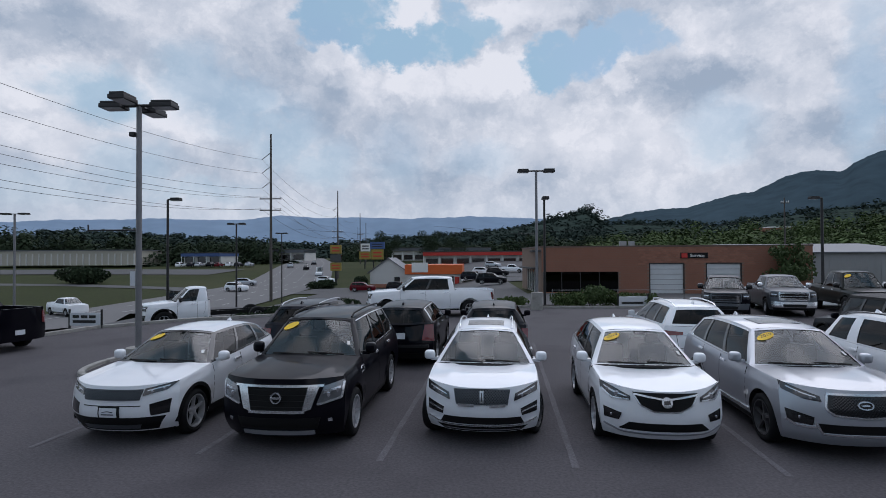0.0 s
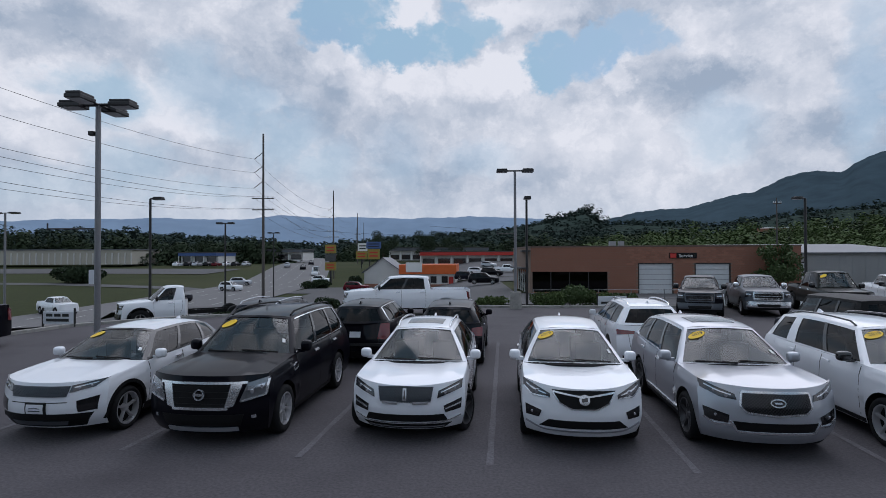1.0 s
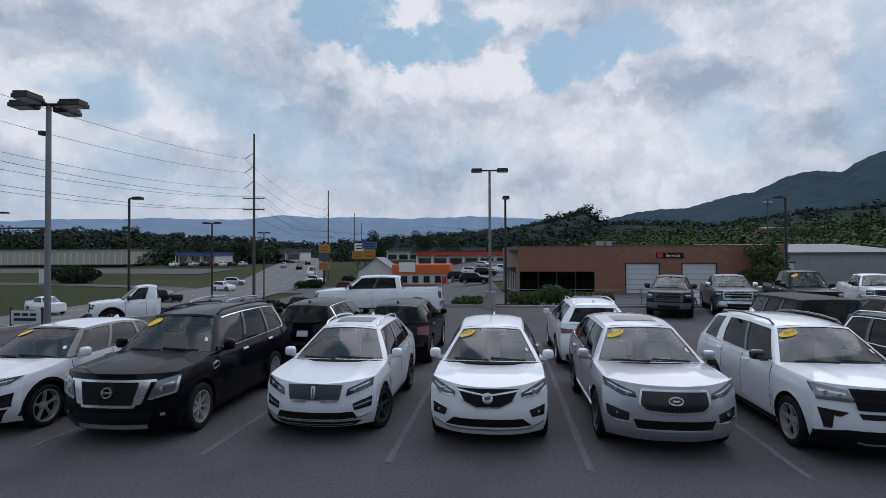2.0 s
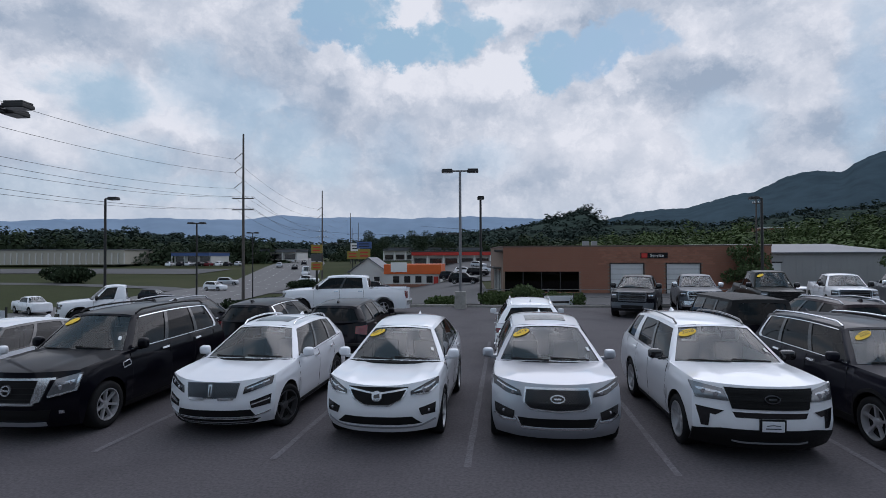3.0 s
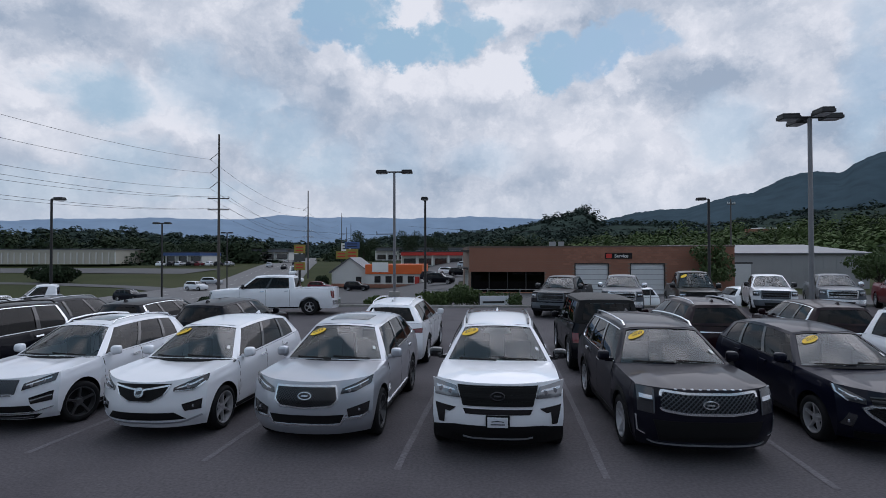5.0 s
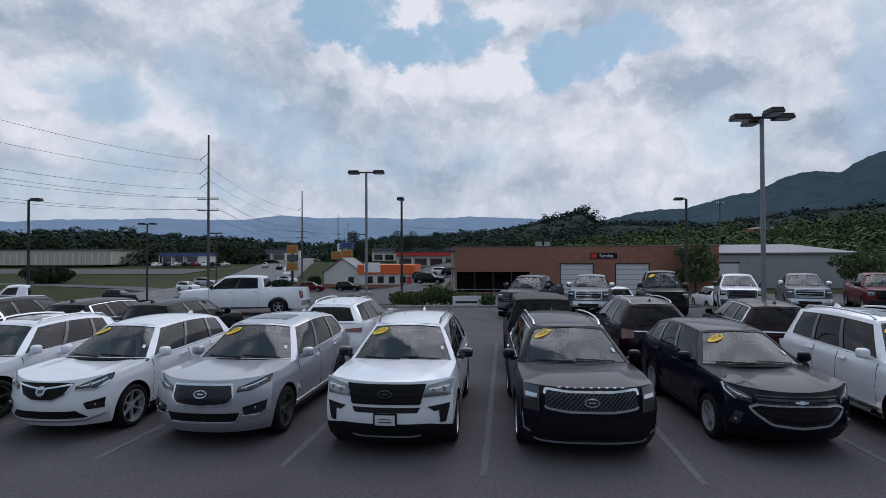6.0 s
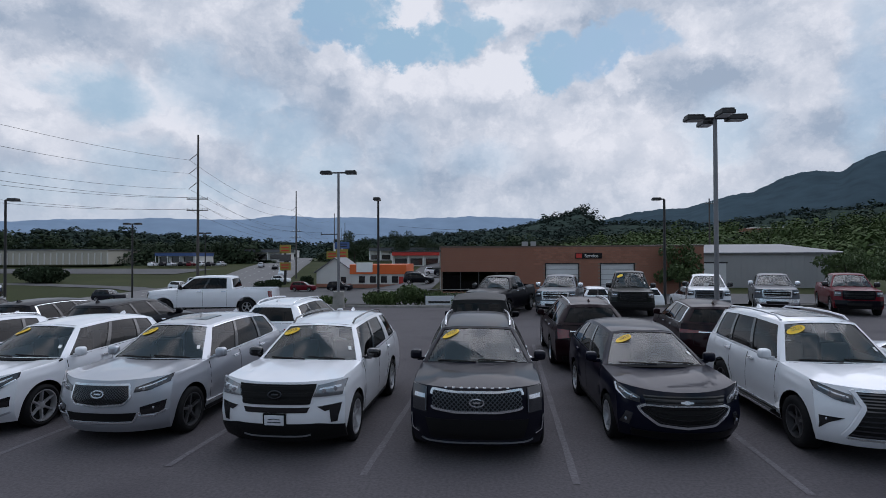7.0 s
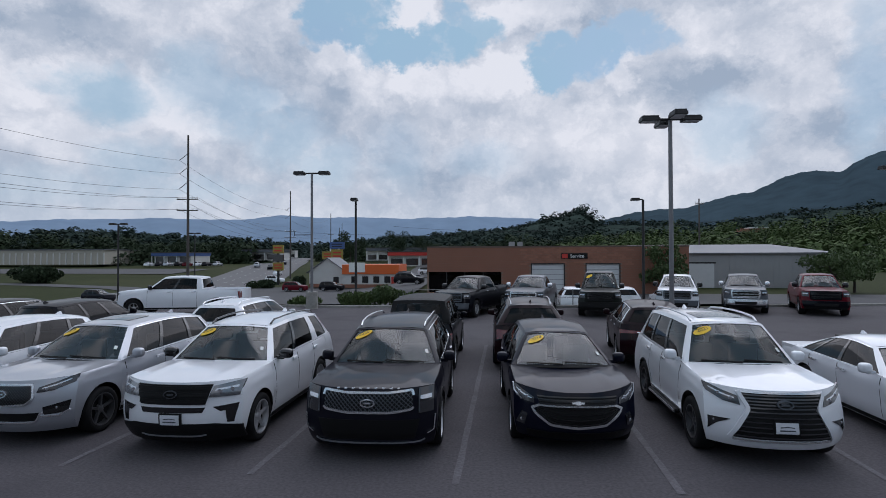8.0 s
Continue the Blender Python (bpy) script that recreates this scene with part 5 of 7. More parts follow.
# ---- buildings ----
def service_building():
    """Long low brick workshop with two roller doors and a glazed corner."""
    b = thing("service_building", "long low orange brick service building with roller doors", "building", 8.6, 59.9, -1.25, -4.3)
    Lx, Dy, Hz = 27.8, 12.5, 5.3
    doors = [(11.5, 14.9), (17.3, 20.7)]
    dh = 3.3
    shop = (0.15, 8.2)
    for a, c in ((0, 0.15), (8.2, 11.5), (14.9, 17.3), (20.7, Lx)):
        part("wall_pier", boxed(a, c, 0, 0.3, 0, 2.5), MORTAR, b)
        part("wall_pier", boxed(a, c, 0, 0.3, 2.5, dh), MORTAR, b)
    for a, c in ((shop[0], shop[1]),):
        part("lintel", boxed(a, c, 0, 0.3, 2.5, dh), MORTAR, b)
    part("wall", boxed(0, Lx, 0, 0.3, dh, Hz - 0.15), MORTAR, b)
    side_wall = bmesh.new()
    box(side_wall, 0, 0.3, 0.3, 2.0, 0, Hz - 0.15)
    box(side_wall, 0, 0.3, 9.0, Dy, 0, Hz - 0.15)
    box(side_wall, 0, 0.3, 2.0, 9.0, 2.6, Hz - 0.15)
    m = Matrix.Rotation(radians(8), 4, "Z")
    bmesh.ops.transform(side_wall, matrix=m, verts=side_wall.verts)
    part("side_wall", side_wall, MORTAR, b)
    part("end_wall", boxed(Lx - 0.3, Lx, 0.3, Dy, 0, Hz - 0.15), BRICK, b)
    part("back_wall", boxed(-1.2, Lx - 0.3, Dy, Dy + 0.3, 0, Hz - 0.15), BRICK, b)
    part("roof", boxed(-1.0, Lx - 0.3, 0.3, Dy, Hz - 0.6, Hz - 0.4), DARKROOF, b)
    part("coping", boxed(-0.06, Lx + 0.05, -0.06, 0.36, Hz - 0.15, Hz, 0.01), CAP, b)
    part("side_coping", boxed(-0.06, 0.36, 0.36, Dy + 0.3, Hz - 0.15, Hz, 0.01, m), CAP, b)
    for a, c in doors:
        d = part("roller_door", boxed(a, c, 0.12, 0.16, 0, dh), DOORPAINT, b, "white sectional roller door")
        for k in range(1, 6):
            part("door_rib", boxed(a + 0.02, c - 0.02, 0.10, 0.125, dh * k / 6 - 0.03, dh * k / 6 + 0.03), SHEET, d)
        fr = bmesh.new()
        box(fr, a - 0.12, a, -0.02, 0.2, 0, dh + 0.12)
        box(fr, c, c + 0.12, -0.02, 0.2, 0, dh + 0.12)
        box(fr, a, c, -0.02, 0.2, dh, dh + 0.12)
        part("door_frame", fr, BRONZE, b)
    part("shop_glass", boxed(shop[0], shop[1], 0.14, 0.16, 0.25, 2.5), DARK_GLASS, b)
    part("shop_interior", boxed(shop[0], shop[1], 2.0, 2.1, 0, 2.6), CABIN, b)
    for k in range(5):
        x = shop[0] + (shop[1] - shop[0]) * k / 4
        part("mullion", boxed(x - 0.05, x + 0.05, 0.1, 0.2, 0, 2.5), BRONZE, b)
    part("plinth", boxed(shop[0], shop[1], 0.05, 0.2, 0, 0.25), BRICK, b)
    part("side_glass", boxed(0.12, 0.14, 2.0, 9.0, 0.2, 2.6, m=m), DARK_GLASS, b)
    for k in range(6):
        y = 2.0 + 7.0 * k / 5
        part("mullion", boxed(0.05, 0.2, y - 0.07, y + 0.07, 0, 2.6, m=m), SIGN_W, b)
    part("awning", boxed(-0.9, 0.0, 1.6, 9.4, 2.75, 2.9, m=m), DARKROOF, b)
    # sign board
    sg = part("sign_board", boxed(14.6, 17.4, -0.10, -0.01, 3.9, 4.5), TRIM, b, "dark sign board with white lettering")
    part("sign_mark", boxed(14.7, 15.3, -0.12, -0.10, 3.97, 4.43), SIGN_RED, sg, "red panel")
    label_text("Service", 0.50, sg, pose(16.3, -0.112, 4.18, 90, 0, 0), SIGN_W)
    # roof gear
    for x, w in ((9.0, 0.7), (10.0, 0.6)):
        part("roof_unit", boxed(x, x + w, 3, 3 + w, Hz - 0.4, Hz + 0.55), SHEET, b)
    # brick courses near the doors are laid one by one
    rows, bw, bh = 27, 0.40, 0.19
    me = {}

    def brick_mesh(w):
        key = round(w, 3)
        if key not in me:
            t = boxed(0, w - 0.015, -0.016, 0.0, 0.008, bh - 0.008)
            mm = bpy.data.meshes.new("brick")
            t.to_mesh(mm)
            t.free()
            mm.materials.append(BRICK)
            me[key] = mm
        return me[key]

    def free(x, z):
        if any(a - 0.15 < x < c + 0.15 and z < dh + 0.15 for a, c in doors):
            return False
        return not (shop[0] - 0.05 < x < shop[1] + 0.05 and z < 2.55)

    rest = bmesh.new()
    count = 0
    wall_ob = [o for o in b.children if o.name.split(".")[0] == "wall"][0]
    for j in range(rows):
        z = j * bh
        if z + bh > Hz - 0.15:
            break
        x = -bw / 2 if j % 2 else 0.0
        while x < Lx:
            x0, x1 = max(0.0, x), min(Lx, x + bw)
            if x1 - x0 > 0.08 and free((x0 + x1) / 2, z + bh / 2):
                if 10.2 < x < 22 and z > 3.2 and count < 290:
                    o = new("brick", brick_mesh(x1 - x0))
                    o.parent = wall_ob
                    o.matrix_basis = pose(x0, 0, z)
                    count += 1
                else:
                    box(rest, x0, x1 - 0.015, -0.016, 0.0, z + 0.008, z + bh - 0.008)
            x += bw
    o = part("brickwork", rest, BRICK, b)
    tagged(o, kind="stuff")
    return b


def metal_building():
    b = thing("metal_building", "grey sheet metal warehouse with a shallow pitched roof", "building", 36.5, 72.5, -1.3, -6)
    Lx, Dy, Hz = 22.5, 20, 4.6
    wall = bmesh.new()
    box(wall, 0, Lx, 0, 0.2, 0, Hz)
    box(wall, 0, 0.2, 0.2, Dy, 0, Hz)
    box(wall, Lx - 0.2, Lx, 0.2, Dy, 0, Hz)
    box(wall, 0.2, Lx - 0.2, Dy - 0.2, Dy, 0, Hz)
    part("wall", wall, SHEET, b)
    for k in range(1, 30):
        part("wall_rib", boxed(Lx * k / 30 - 0.03, Lx * k / 30 + 0.03, -0.03, 0.0, 0.1, Hz - 0.05), SHEET, b)
    rf = bmesh.new()
    pts = [(-0.4, -0.4, Hz), (Lx + 0.4, -0.4, Hz), (Lx - 3.0, Dy / 2, Hz + 1.25), (-0.4, Dy / 2, Hz + 1.25), (Lx + 0.4, Dy + 0.4, Hz), (-0.4, Dy + 0.4, Hz)]
    vs = [rf.verts.new(p) for p in pts]
    for f in ((0, 1, 2, 3), (3, 2, 4, 5), (1, 4, 2)):
        rf.faces.new([vs[i] for i in f])
    g = bmesh.ops.extrude_face_region(rf, geom=list(rf.faces))
    bmesh.ops.translate(rf, vec=(0, 0, -0.18), verts=[v for v in g["geom"] if isinstance(v, bmesh.types.BMVert)])
    part("roof", rf, ROOFING, b)
    part("roller_door", boxed(5.2, 8.6, -0.05, 0.02, 0, 3.2), DOORPAINT, b)
    part("door_frame", boxed(5.0, 8.8, -0.06, 0.0, 3.2, 3.4), BRONZE, b)
    return b


def cream_warehouse():
    b = thing("cream_warehouse", "long cream sheet metal warehouse with pilasters", "building", -185, 197, 0.4, -1)
    Lx = 62
    w = bmesh.new()
    box(w, 0, Lx, 0, 18, 0, 5.4)
    part("wall", w, CREAM, b)
    part("roof", boxed(-0.5, Lx + 0.5, -0.5, 18.5, 5.4, 5.75), ROOFING, b)
    part("upper_band", boxed(0, Lx, -0.12, 0, 4.2, 5.3), CREAM, b)
    for k in range(26):
        x = Lx * k / 25
        part("pilaster", boxed(x - 0.2, x + 0.2, -0.28, 0.0, 0, 4.3), STUCCO, b)
    return b


def snack_bar():
    b = thing("snack_bar", "small white gabled snack bar with an orange front", "building", -19.0, 108, -3.2, -2)
    w = bmesh.new()
    box(w, 0, 7.6, 0, 9, 0, 3.1)
    part("wall", w, STUCCO, b)
    g = bmesh.new()
    a = [g.verts.new(p) for p in ((0, 0.02, 3.1), (7.6, 0.02, 3.1), (3.8, 0.02, 5.8))]
    c = [g.verts.new(p) for p in ((0, 8.98, 3.1), (7.6, 8.98, 3.1), (3.8, 8.98, 5.8))]
    g.faces.new(a)
    g.faces.new(c[::-1])
    for i in range(3):
        g.faces.new((a[i], a[(i + 1) % 3], c[(i + 1) % 3], c[i]))
    part("gable", g, STUCCO, b)
    for s in (-1, 1):
        rf = bmesh.new()
        x0, x1 = (3.8, -0.5) if s < 0 else (3.8, 8.1)
        q = [rf.verts.new(p) for p in ((x0, -0.4, 6.0), (x1, -0.4, 2.98), (x1, 9.4, 2.98), (x0, 9.4, 6.0))]
        q2 = [rf.verts.new((v.co.x, v.co.y, v.co.z - 0.16)) for v in q]
        rf.faces.new(q)
        rf.faces.new(q2[::-1])
        for i in range(4):
            rf.faces.new((q[i], q[(i + 1) % 4], q2[(i + 1) % 4], q2[i]))
        part("roof", rf, ROOFING, b)
    part("window", boxed(5.0, 6.1, -0.05, 0.02, 0.9, 2.1), TRIM, b)
    part("brick_base", boxed(-0.03, 7.6, -0.06, 0, 0, 0.7), BRICK, b)
    part("wing", boxed(7.6, 18.5, -2.0, 8, 0, 3.2), STUCCO, b)
    part("wing_base", boxed(7.65, 18.5, -2.06, -2.0, 0, 0.7), BRICK, b)
    part("orange_fascia", boxed(7.4, 18.7, -2.3, 8.2, 2.7, 4.6, 0.05), ORANGE, b, "bright orange fascia")
    part("menu_board", boxed(8.8, 12.0, -2.42, -2.3, 3.1, 5.0), SIGN_W, b, "blank white sign panel")
    for x in (9.2, 11.4, 13.6, 15.8):
        part("window", boxed(x, x + 1.2, -2.08, -2.0, 1.0, 2.3), TRIM, b)
    part("door", boxed(17.2, 18.1, -2.09, -2.0, 0, 2.2), SIGN_RED, b)
    return b


def strip_mall(x, y, z, lx, yaw, fascia, label, h=5.0):
    b = thing("shop_row", label, "building", x, y, z, yaw)
    part("wall", boxed(0, lx, 0, 14, 0, h - 1.2), STUCCO, b)
    part("fascia", boxed(-0.2, lx + 0.2, -1.8, 14.2, h - 1.5, h - 0.3), fascia, b)
    part("roof", boxed(-0.4, lx + 0.4, -2.0, 14.4, h - 0.3, h), DARKROOF, b)
    n = int(lx / 5)
    for k in range(n):
        a = lx * k / n
        part("shop_window", boxed(a + 0.6, a + lx / n - 0.6, -0.06, 0, 0.4, 2.7), TRIM, b)
        part("post", boxed(a - 0.12, a + 0.12, -1.7, -1.45, 0, h - 1.5), SIGN_W, b)
    return b


def pole_sign(x, y, z, panels, label, post=0.16, posts=(0,)):
    s = thing("pole_sign", label, "sign", x, y, z)
    top = max(p[3] for p in panels)
    for px in posts:
        part("post", boxed(px - post, px + post, -post, post, 0, top - 0.3), BRONZE, s)
    for x0, x1, z0, z1, mat in panels:
        pn = part("panel", boxed(x0, x1, -0.22, 0.22, z0, z1, 0.03), mat, s)
        if mat in (YELLOW, SIGN_W, BLUE) and x1 - x0 > 1.2:
            for k in range(2):
                h = (z1 - z0)
                part("writing_bar", boxed(x0 + (x1 - x0) * 0.15, x1 - (x1 - x0) * 0.15, -0.235, -0.22, z0 + h * (0.25 + 0.35 * k), z0 + h * (0.40 + 0.35 * k)), SIGN_RED if mat is YELLOW else INK, pn)
    return s


hall = thing("hillside_hall", "red brick hall with a long white roof among the trees", "building", 184, 345, 7.6, -8)
part("wall", boxed(0, 44, 0, 12, 0, 12.2), BRICK, hall)
part("roof", boxed(6, 46, -0.6, 12.6, 12.2, 13.0), SIGN_W, hall)
service_building()
metal_building()
cream_warehouse()
snack_bar()
strip_mall(-14, 185, -0.4, 48, 0, SIGN_RED, "low shop row with a red fascia", 5.2)
strip_mall(-34, 250, 1.2, 46, 4, SLATE, "low grey shop row", 6.0)
strip_mall(-109, 205, 0.6, 15, -3, BLUE, "low shop with a blue awning", 4.4)
strip_mall(-88, 235, 1.5, 18, -3, SLATE, "low grey shop by the highway", 5.0)
strip_mall(-66, 330, 2.0, 30, -8, CREAM, "pale shop row far down the highway", 6.0)
strip_mall(-150, 420, 2.5, 26, 10, STUCCO, "pale shop row far down the highway", 6.0)
pole_sign(-27.0, 112.6, -2.9, [(-1.15, 1.15, 6.6, 8.4, YELLOW), (-1.15, 1.15, 4.9, 6.4, TRIM), (-1.15, 1.15, 3.0, 4.7, YELLOW)], "tall yellow and black roadside sign", 0.2)
pole_sign(-26.0, 160, -1.2, [(-2.2, 2.2, 6.6, 8.6, BLUE), (-1.8, 1.8, 3.4, 6.4, YELLOW)], "blue and yellow roadside sign on two posts", 0.15, (-1.2, 1.2))
pole_sign(-32, 172, -0.8, [(-1.8, 1.8, 3.0, 5.5, YELLOW)], "small yellow roadside sign")
pole_sign(-38, 205, 0.1, [(-1.8, 1.8, 5.0, 8.0, SIGN_W)], "white roadside sign on a post")
pole_sign(-58, 300, 1.5, [(-2, 2, 5.0, 8.0, SIGN_RED)], "red roadside sign on a post")


def banner_sign(x, y, z, yaw, w, h, label, rows=2):
    s = thing("lawn_sign", label, "sign", x, y, z, yaw)
    part("board", boxed(-w / 2, w / 2, -0.03, 0.03, 0.15, 0.15 + h, 0.008), PLATE_W, s)
    for k in range(rows):
        q = 0.15 + h * (0.22 + 0.38 * k)
        n = 3 if k else 1
        for i in range(n):
            a = -w * 0.4 + w * 0.8 * i / n
            part("writing_bar", boxed(a, a + w * 0.8 / n - 0.08, -0.038, -0.031, q, q + h * 0.22), INK, s)
    for px in (-w / 2 - 0.03, w / 2 + 0.03):
        part("post", boxed(px - 0.03, px + 0.03, -0.03, 0.03, -0.2, 0.3 + h), BRONZE, s)
    return s


banner_sign(-15.95, 22.6, -0.05, -5, 1.45, 0.55, "pale lawn sign with two rows of dark lettering")
banner_sign(9.9, 31.9, -0.1, 6, 1.7, 0.55, "white board with dark lettering by the kerb", 1)


# ---- planting ----
def leaf_cloud(bm, c, rx, ry, rz, count, size, rng):
    for _ in range(count):
        while True:
            p = Vector((rng.uniform(-1, 1), rng.uniform(-1, 1), rng.uniform(-1, 1)))
            if 0.25 < p.length < 1:
                break
        q = Vector((c[0] + p.x * rx, c[1] + p.y * ry, c[2] + p.z * rz))
        n = Euler((rng.uniform(0, 6.3), rng.uniform(0, 6.3), rng.uniform(0, 6.3))).to_matrix()
        s = size * rng.uniform(0.6, 1.4)
        vs = [bm.verts.new(q + n @ Vector(v) * s) for v in ((-0.5, 0, 0), (0, -0.35, 0.08), (0.6, 0, 0), (0, 0.35, 0.08))]
        bm.faces.new(vs)


def tree(x, y, z, h, spread, label, mat=LEAF, seed=1, leaves=2600, name="tree"):
    rng = random.Random(seed)
    t = thing(name, label, "tree", x, y, z)
    tb = bmesh.new()
    tube(tb, (0, 0, -0.1), (0.05, 0, h * 0.45), 0.05 + h * 0.02, 0.03 + h * 0.01, 9)
    lb = bmesh.new()
    n = 12
    for k in range(n):
        a = 2 * math.pi * k / n + rng.uniform(-0.3, 0.3)
        rr = spread * rng.uniform(0.25, 0.75)
        zz = h * rng.uniform(0.35, 0.9)
        tip = (rr * math.cos(a), rr * math.sin(a), zz)
        tube(tb, (0.03, 0, h * rng.uniform(0.25, 0.45)), tip, 0.05, 0.012, 6)
        leaf_cloud(lb, tip, spread * 0.36, spread * 0.36, h * 0.14, leaves // n, 0.22 + h * 0.012, rng)
    part("trunk", tb, BARK, t, smooth=True)
    part("crown", lb, mat, t)
    return t


def bush(x, y, z, rx, ry, h, label, mat=LEAF, seed=1, count=1500, size=0.16):
    rng = random.Random(seed)
    t = thing("bush", label, "bush", x, y, z, 0, "bushes")
    lb = bmesh.new()
    for k in range(7):
        a = rng.uniform(0, 6.28)
        leaf_cloud(lb, (rx * 0.5 * math.cos(a), ry * 0.5 * math.sin(a), h * rng.uniform(0.35, 0.65)), rx * 0.6, ry * 0.6, h * 0.45, count // 7, size, rng)
    tb = bmesh.new()
    for k in range(5):
        tube(tb, (0, 0, -0.05), (rng.uniform(-0.4, 0.4) * rx, rng.uniform(-0.4, 0.4) * ry, h * 0.6), 0.02, 0.008, 5)
    part("stem", tb, BARK, t)
    part("foliage", lb, mat, t)
    return t


tree(33.5, 57, -1.2, 5.2, 2.6, "leafy green tree beside the service building", LEAF, 3)
tree(51, 58, -1.2, 5.0, 3.2, "leafy green tree by the warehouse corner", LEAF, 4)
tree(56, 62, -1.2, 5.6, 3.2, "leafy green tree by the warehouse corner", LEAF, 5)
for k, (bx, by, rx, hh) in enumerate(((6.3, 32.6, 1.1, 0.9), (7.7, 32.9, 1.2, 1.25), (9.2, 32.8, 1.1, 1.0), (10.6, 32.8, 1.0, 0.8), (3.0, 33.2, 1.0, 0.6))):
    bush(bx, by, ground_z(bx, by) - 0.05, rx, 0.9, hh, "wild green bush behind the kerb", LEAF if k % 2 else LEAF_LIGHT, 20 + k)
for k, (bx, by) in enumerate(((-9.5, 28.6), (-8.0, 29.4), (-6.6, 30.2), (-11.0, 27.6), (-12.3, 26.8))):
    bush(bx, by, ground_z(bx, by) - 0.05, 0.9, 0.8, 0.65, "low dark hedge behind the kerb", LEAF_DARK, 30 + k, 1100)
bush(-93, 128, ground_z(-93, 128), 6, 5, 3.9, "large round bush in the field", LEAF_DARK, 41, 3500, 0.7)
bush(-29, 108, ground_z(-29, 108), 3.2, 2.0, 1.8, "dark bush at the foot of the roadside sign", LEAF_DARK, 42, 1800, 0.35)
bush(-20.5, 106, ground_z(-20.5, 106), 1.4, 1.2, 2.6, "small dark evergreen by the snack bar", LEAF_DARK, 43, 1400, 0.3)
tree(-26, 178, -0.6, 12, 5, "dark broad tree behind the roadside sign", LEAF_DARK, 6, 3000)
tree(-13, 200, 0, 12.5, 5.5, "dark broad tree behind the shops", LEAF_DARK, 7, 3000)
tree(-4, 210, 0, 11, 6, "dark broad tree behind the shops", LEAF_DARK, 8, 3000)


# fence behind the kerb
f = thing("wire_fence", "low thin wire fence on metal posts behind the kerb", "fence", 0, 0, -0.25)
for k in range(9):
    x = 5.6 + k * 2.0
    part("post", tube(bmesh.new(), (x, 33.9, -0.4), (x, 33.9, 1.15), 0.03, n=8), STEEL, f)
for z in (1.1, 0.6):
    part("rail", tube(bmesh.new(), (5.6, 33.9, z), (21.6, 33.9, z), 0.018, n=6), STEEL, f)


# ---- cars of the front row ----
ROW = "front row of cars"


def lower_grille(z0, z1, w0, w1, **kw):
    return ("lower_intake", "f", PLASTIC, [(-w1, z1), (w1, z1)], [(-w0, z0), (w0, z0)], dict(one=True, off=0.006, n=24, **kw))


vehicle("suv", "white compact luxury SUV with a black lower bumper", "car", WHITE, -5.38, 8.54, -4, group=ROW, L=4.37, W=1.90, H=1.62, wb=2.66, fo=0.86, r=0.365, rim=0.27, zn=0.97, crown=-0.03,
        yc=1.40, zc=1.07, zb1=1.22, yA1=2.10, xr=0.60, yD0=4.26, yD1=4.10, roofdrop=(0.04, 0.12), year=" ", pillars=TRIM, clad=PLASTIC, wind=((0.05, 0.36), (0.39, 0.72), (0.75, 0.92)), paper=None,
        fit=[("grille", "f", PLASTIC, [(-0.50, 0.89), (0.50, 0.89)], [(-0.46, 0.73), (0.46, 0.73)], dict(one=True, n=24, mesh=(30, 4), bm=SLATE, bw=0.008)),
             ("headlight", "f", HOUSING, [(0.52, 0.90), (0.92, 0.98)], [(0.50, 0.79), (0.80, 0.86)], dict(off=0.014, bulbs=[(0.62, 0.85, 0.04), (0.76, 0.88, 0.035)])),
             ("side_intake", "f", TRIM, [(0.60, 0.66), (0.86, 0.72)], [(0.62, 0.48), (0.84, 0.50)], dict(off=0.008)), lower_grille(0.24, 0.46, 0.66, 0.80),
             ("seam", "f", PLASTIC, [(-0.48, 0.64), (0.48, 0.64)], None, dict(one=True, w=0.012, off=0.004)),
             ("skid_plate", "f", SLATE, [(-0.48, 0.34), (0.48, 0.34)], [(-0.44, 0.27), (0.44, 0.27)], dict(one=True, off=0.02)), *dealer_plate(0.55)])
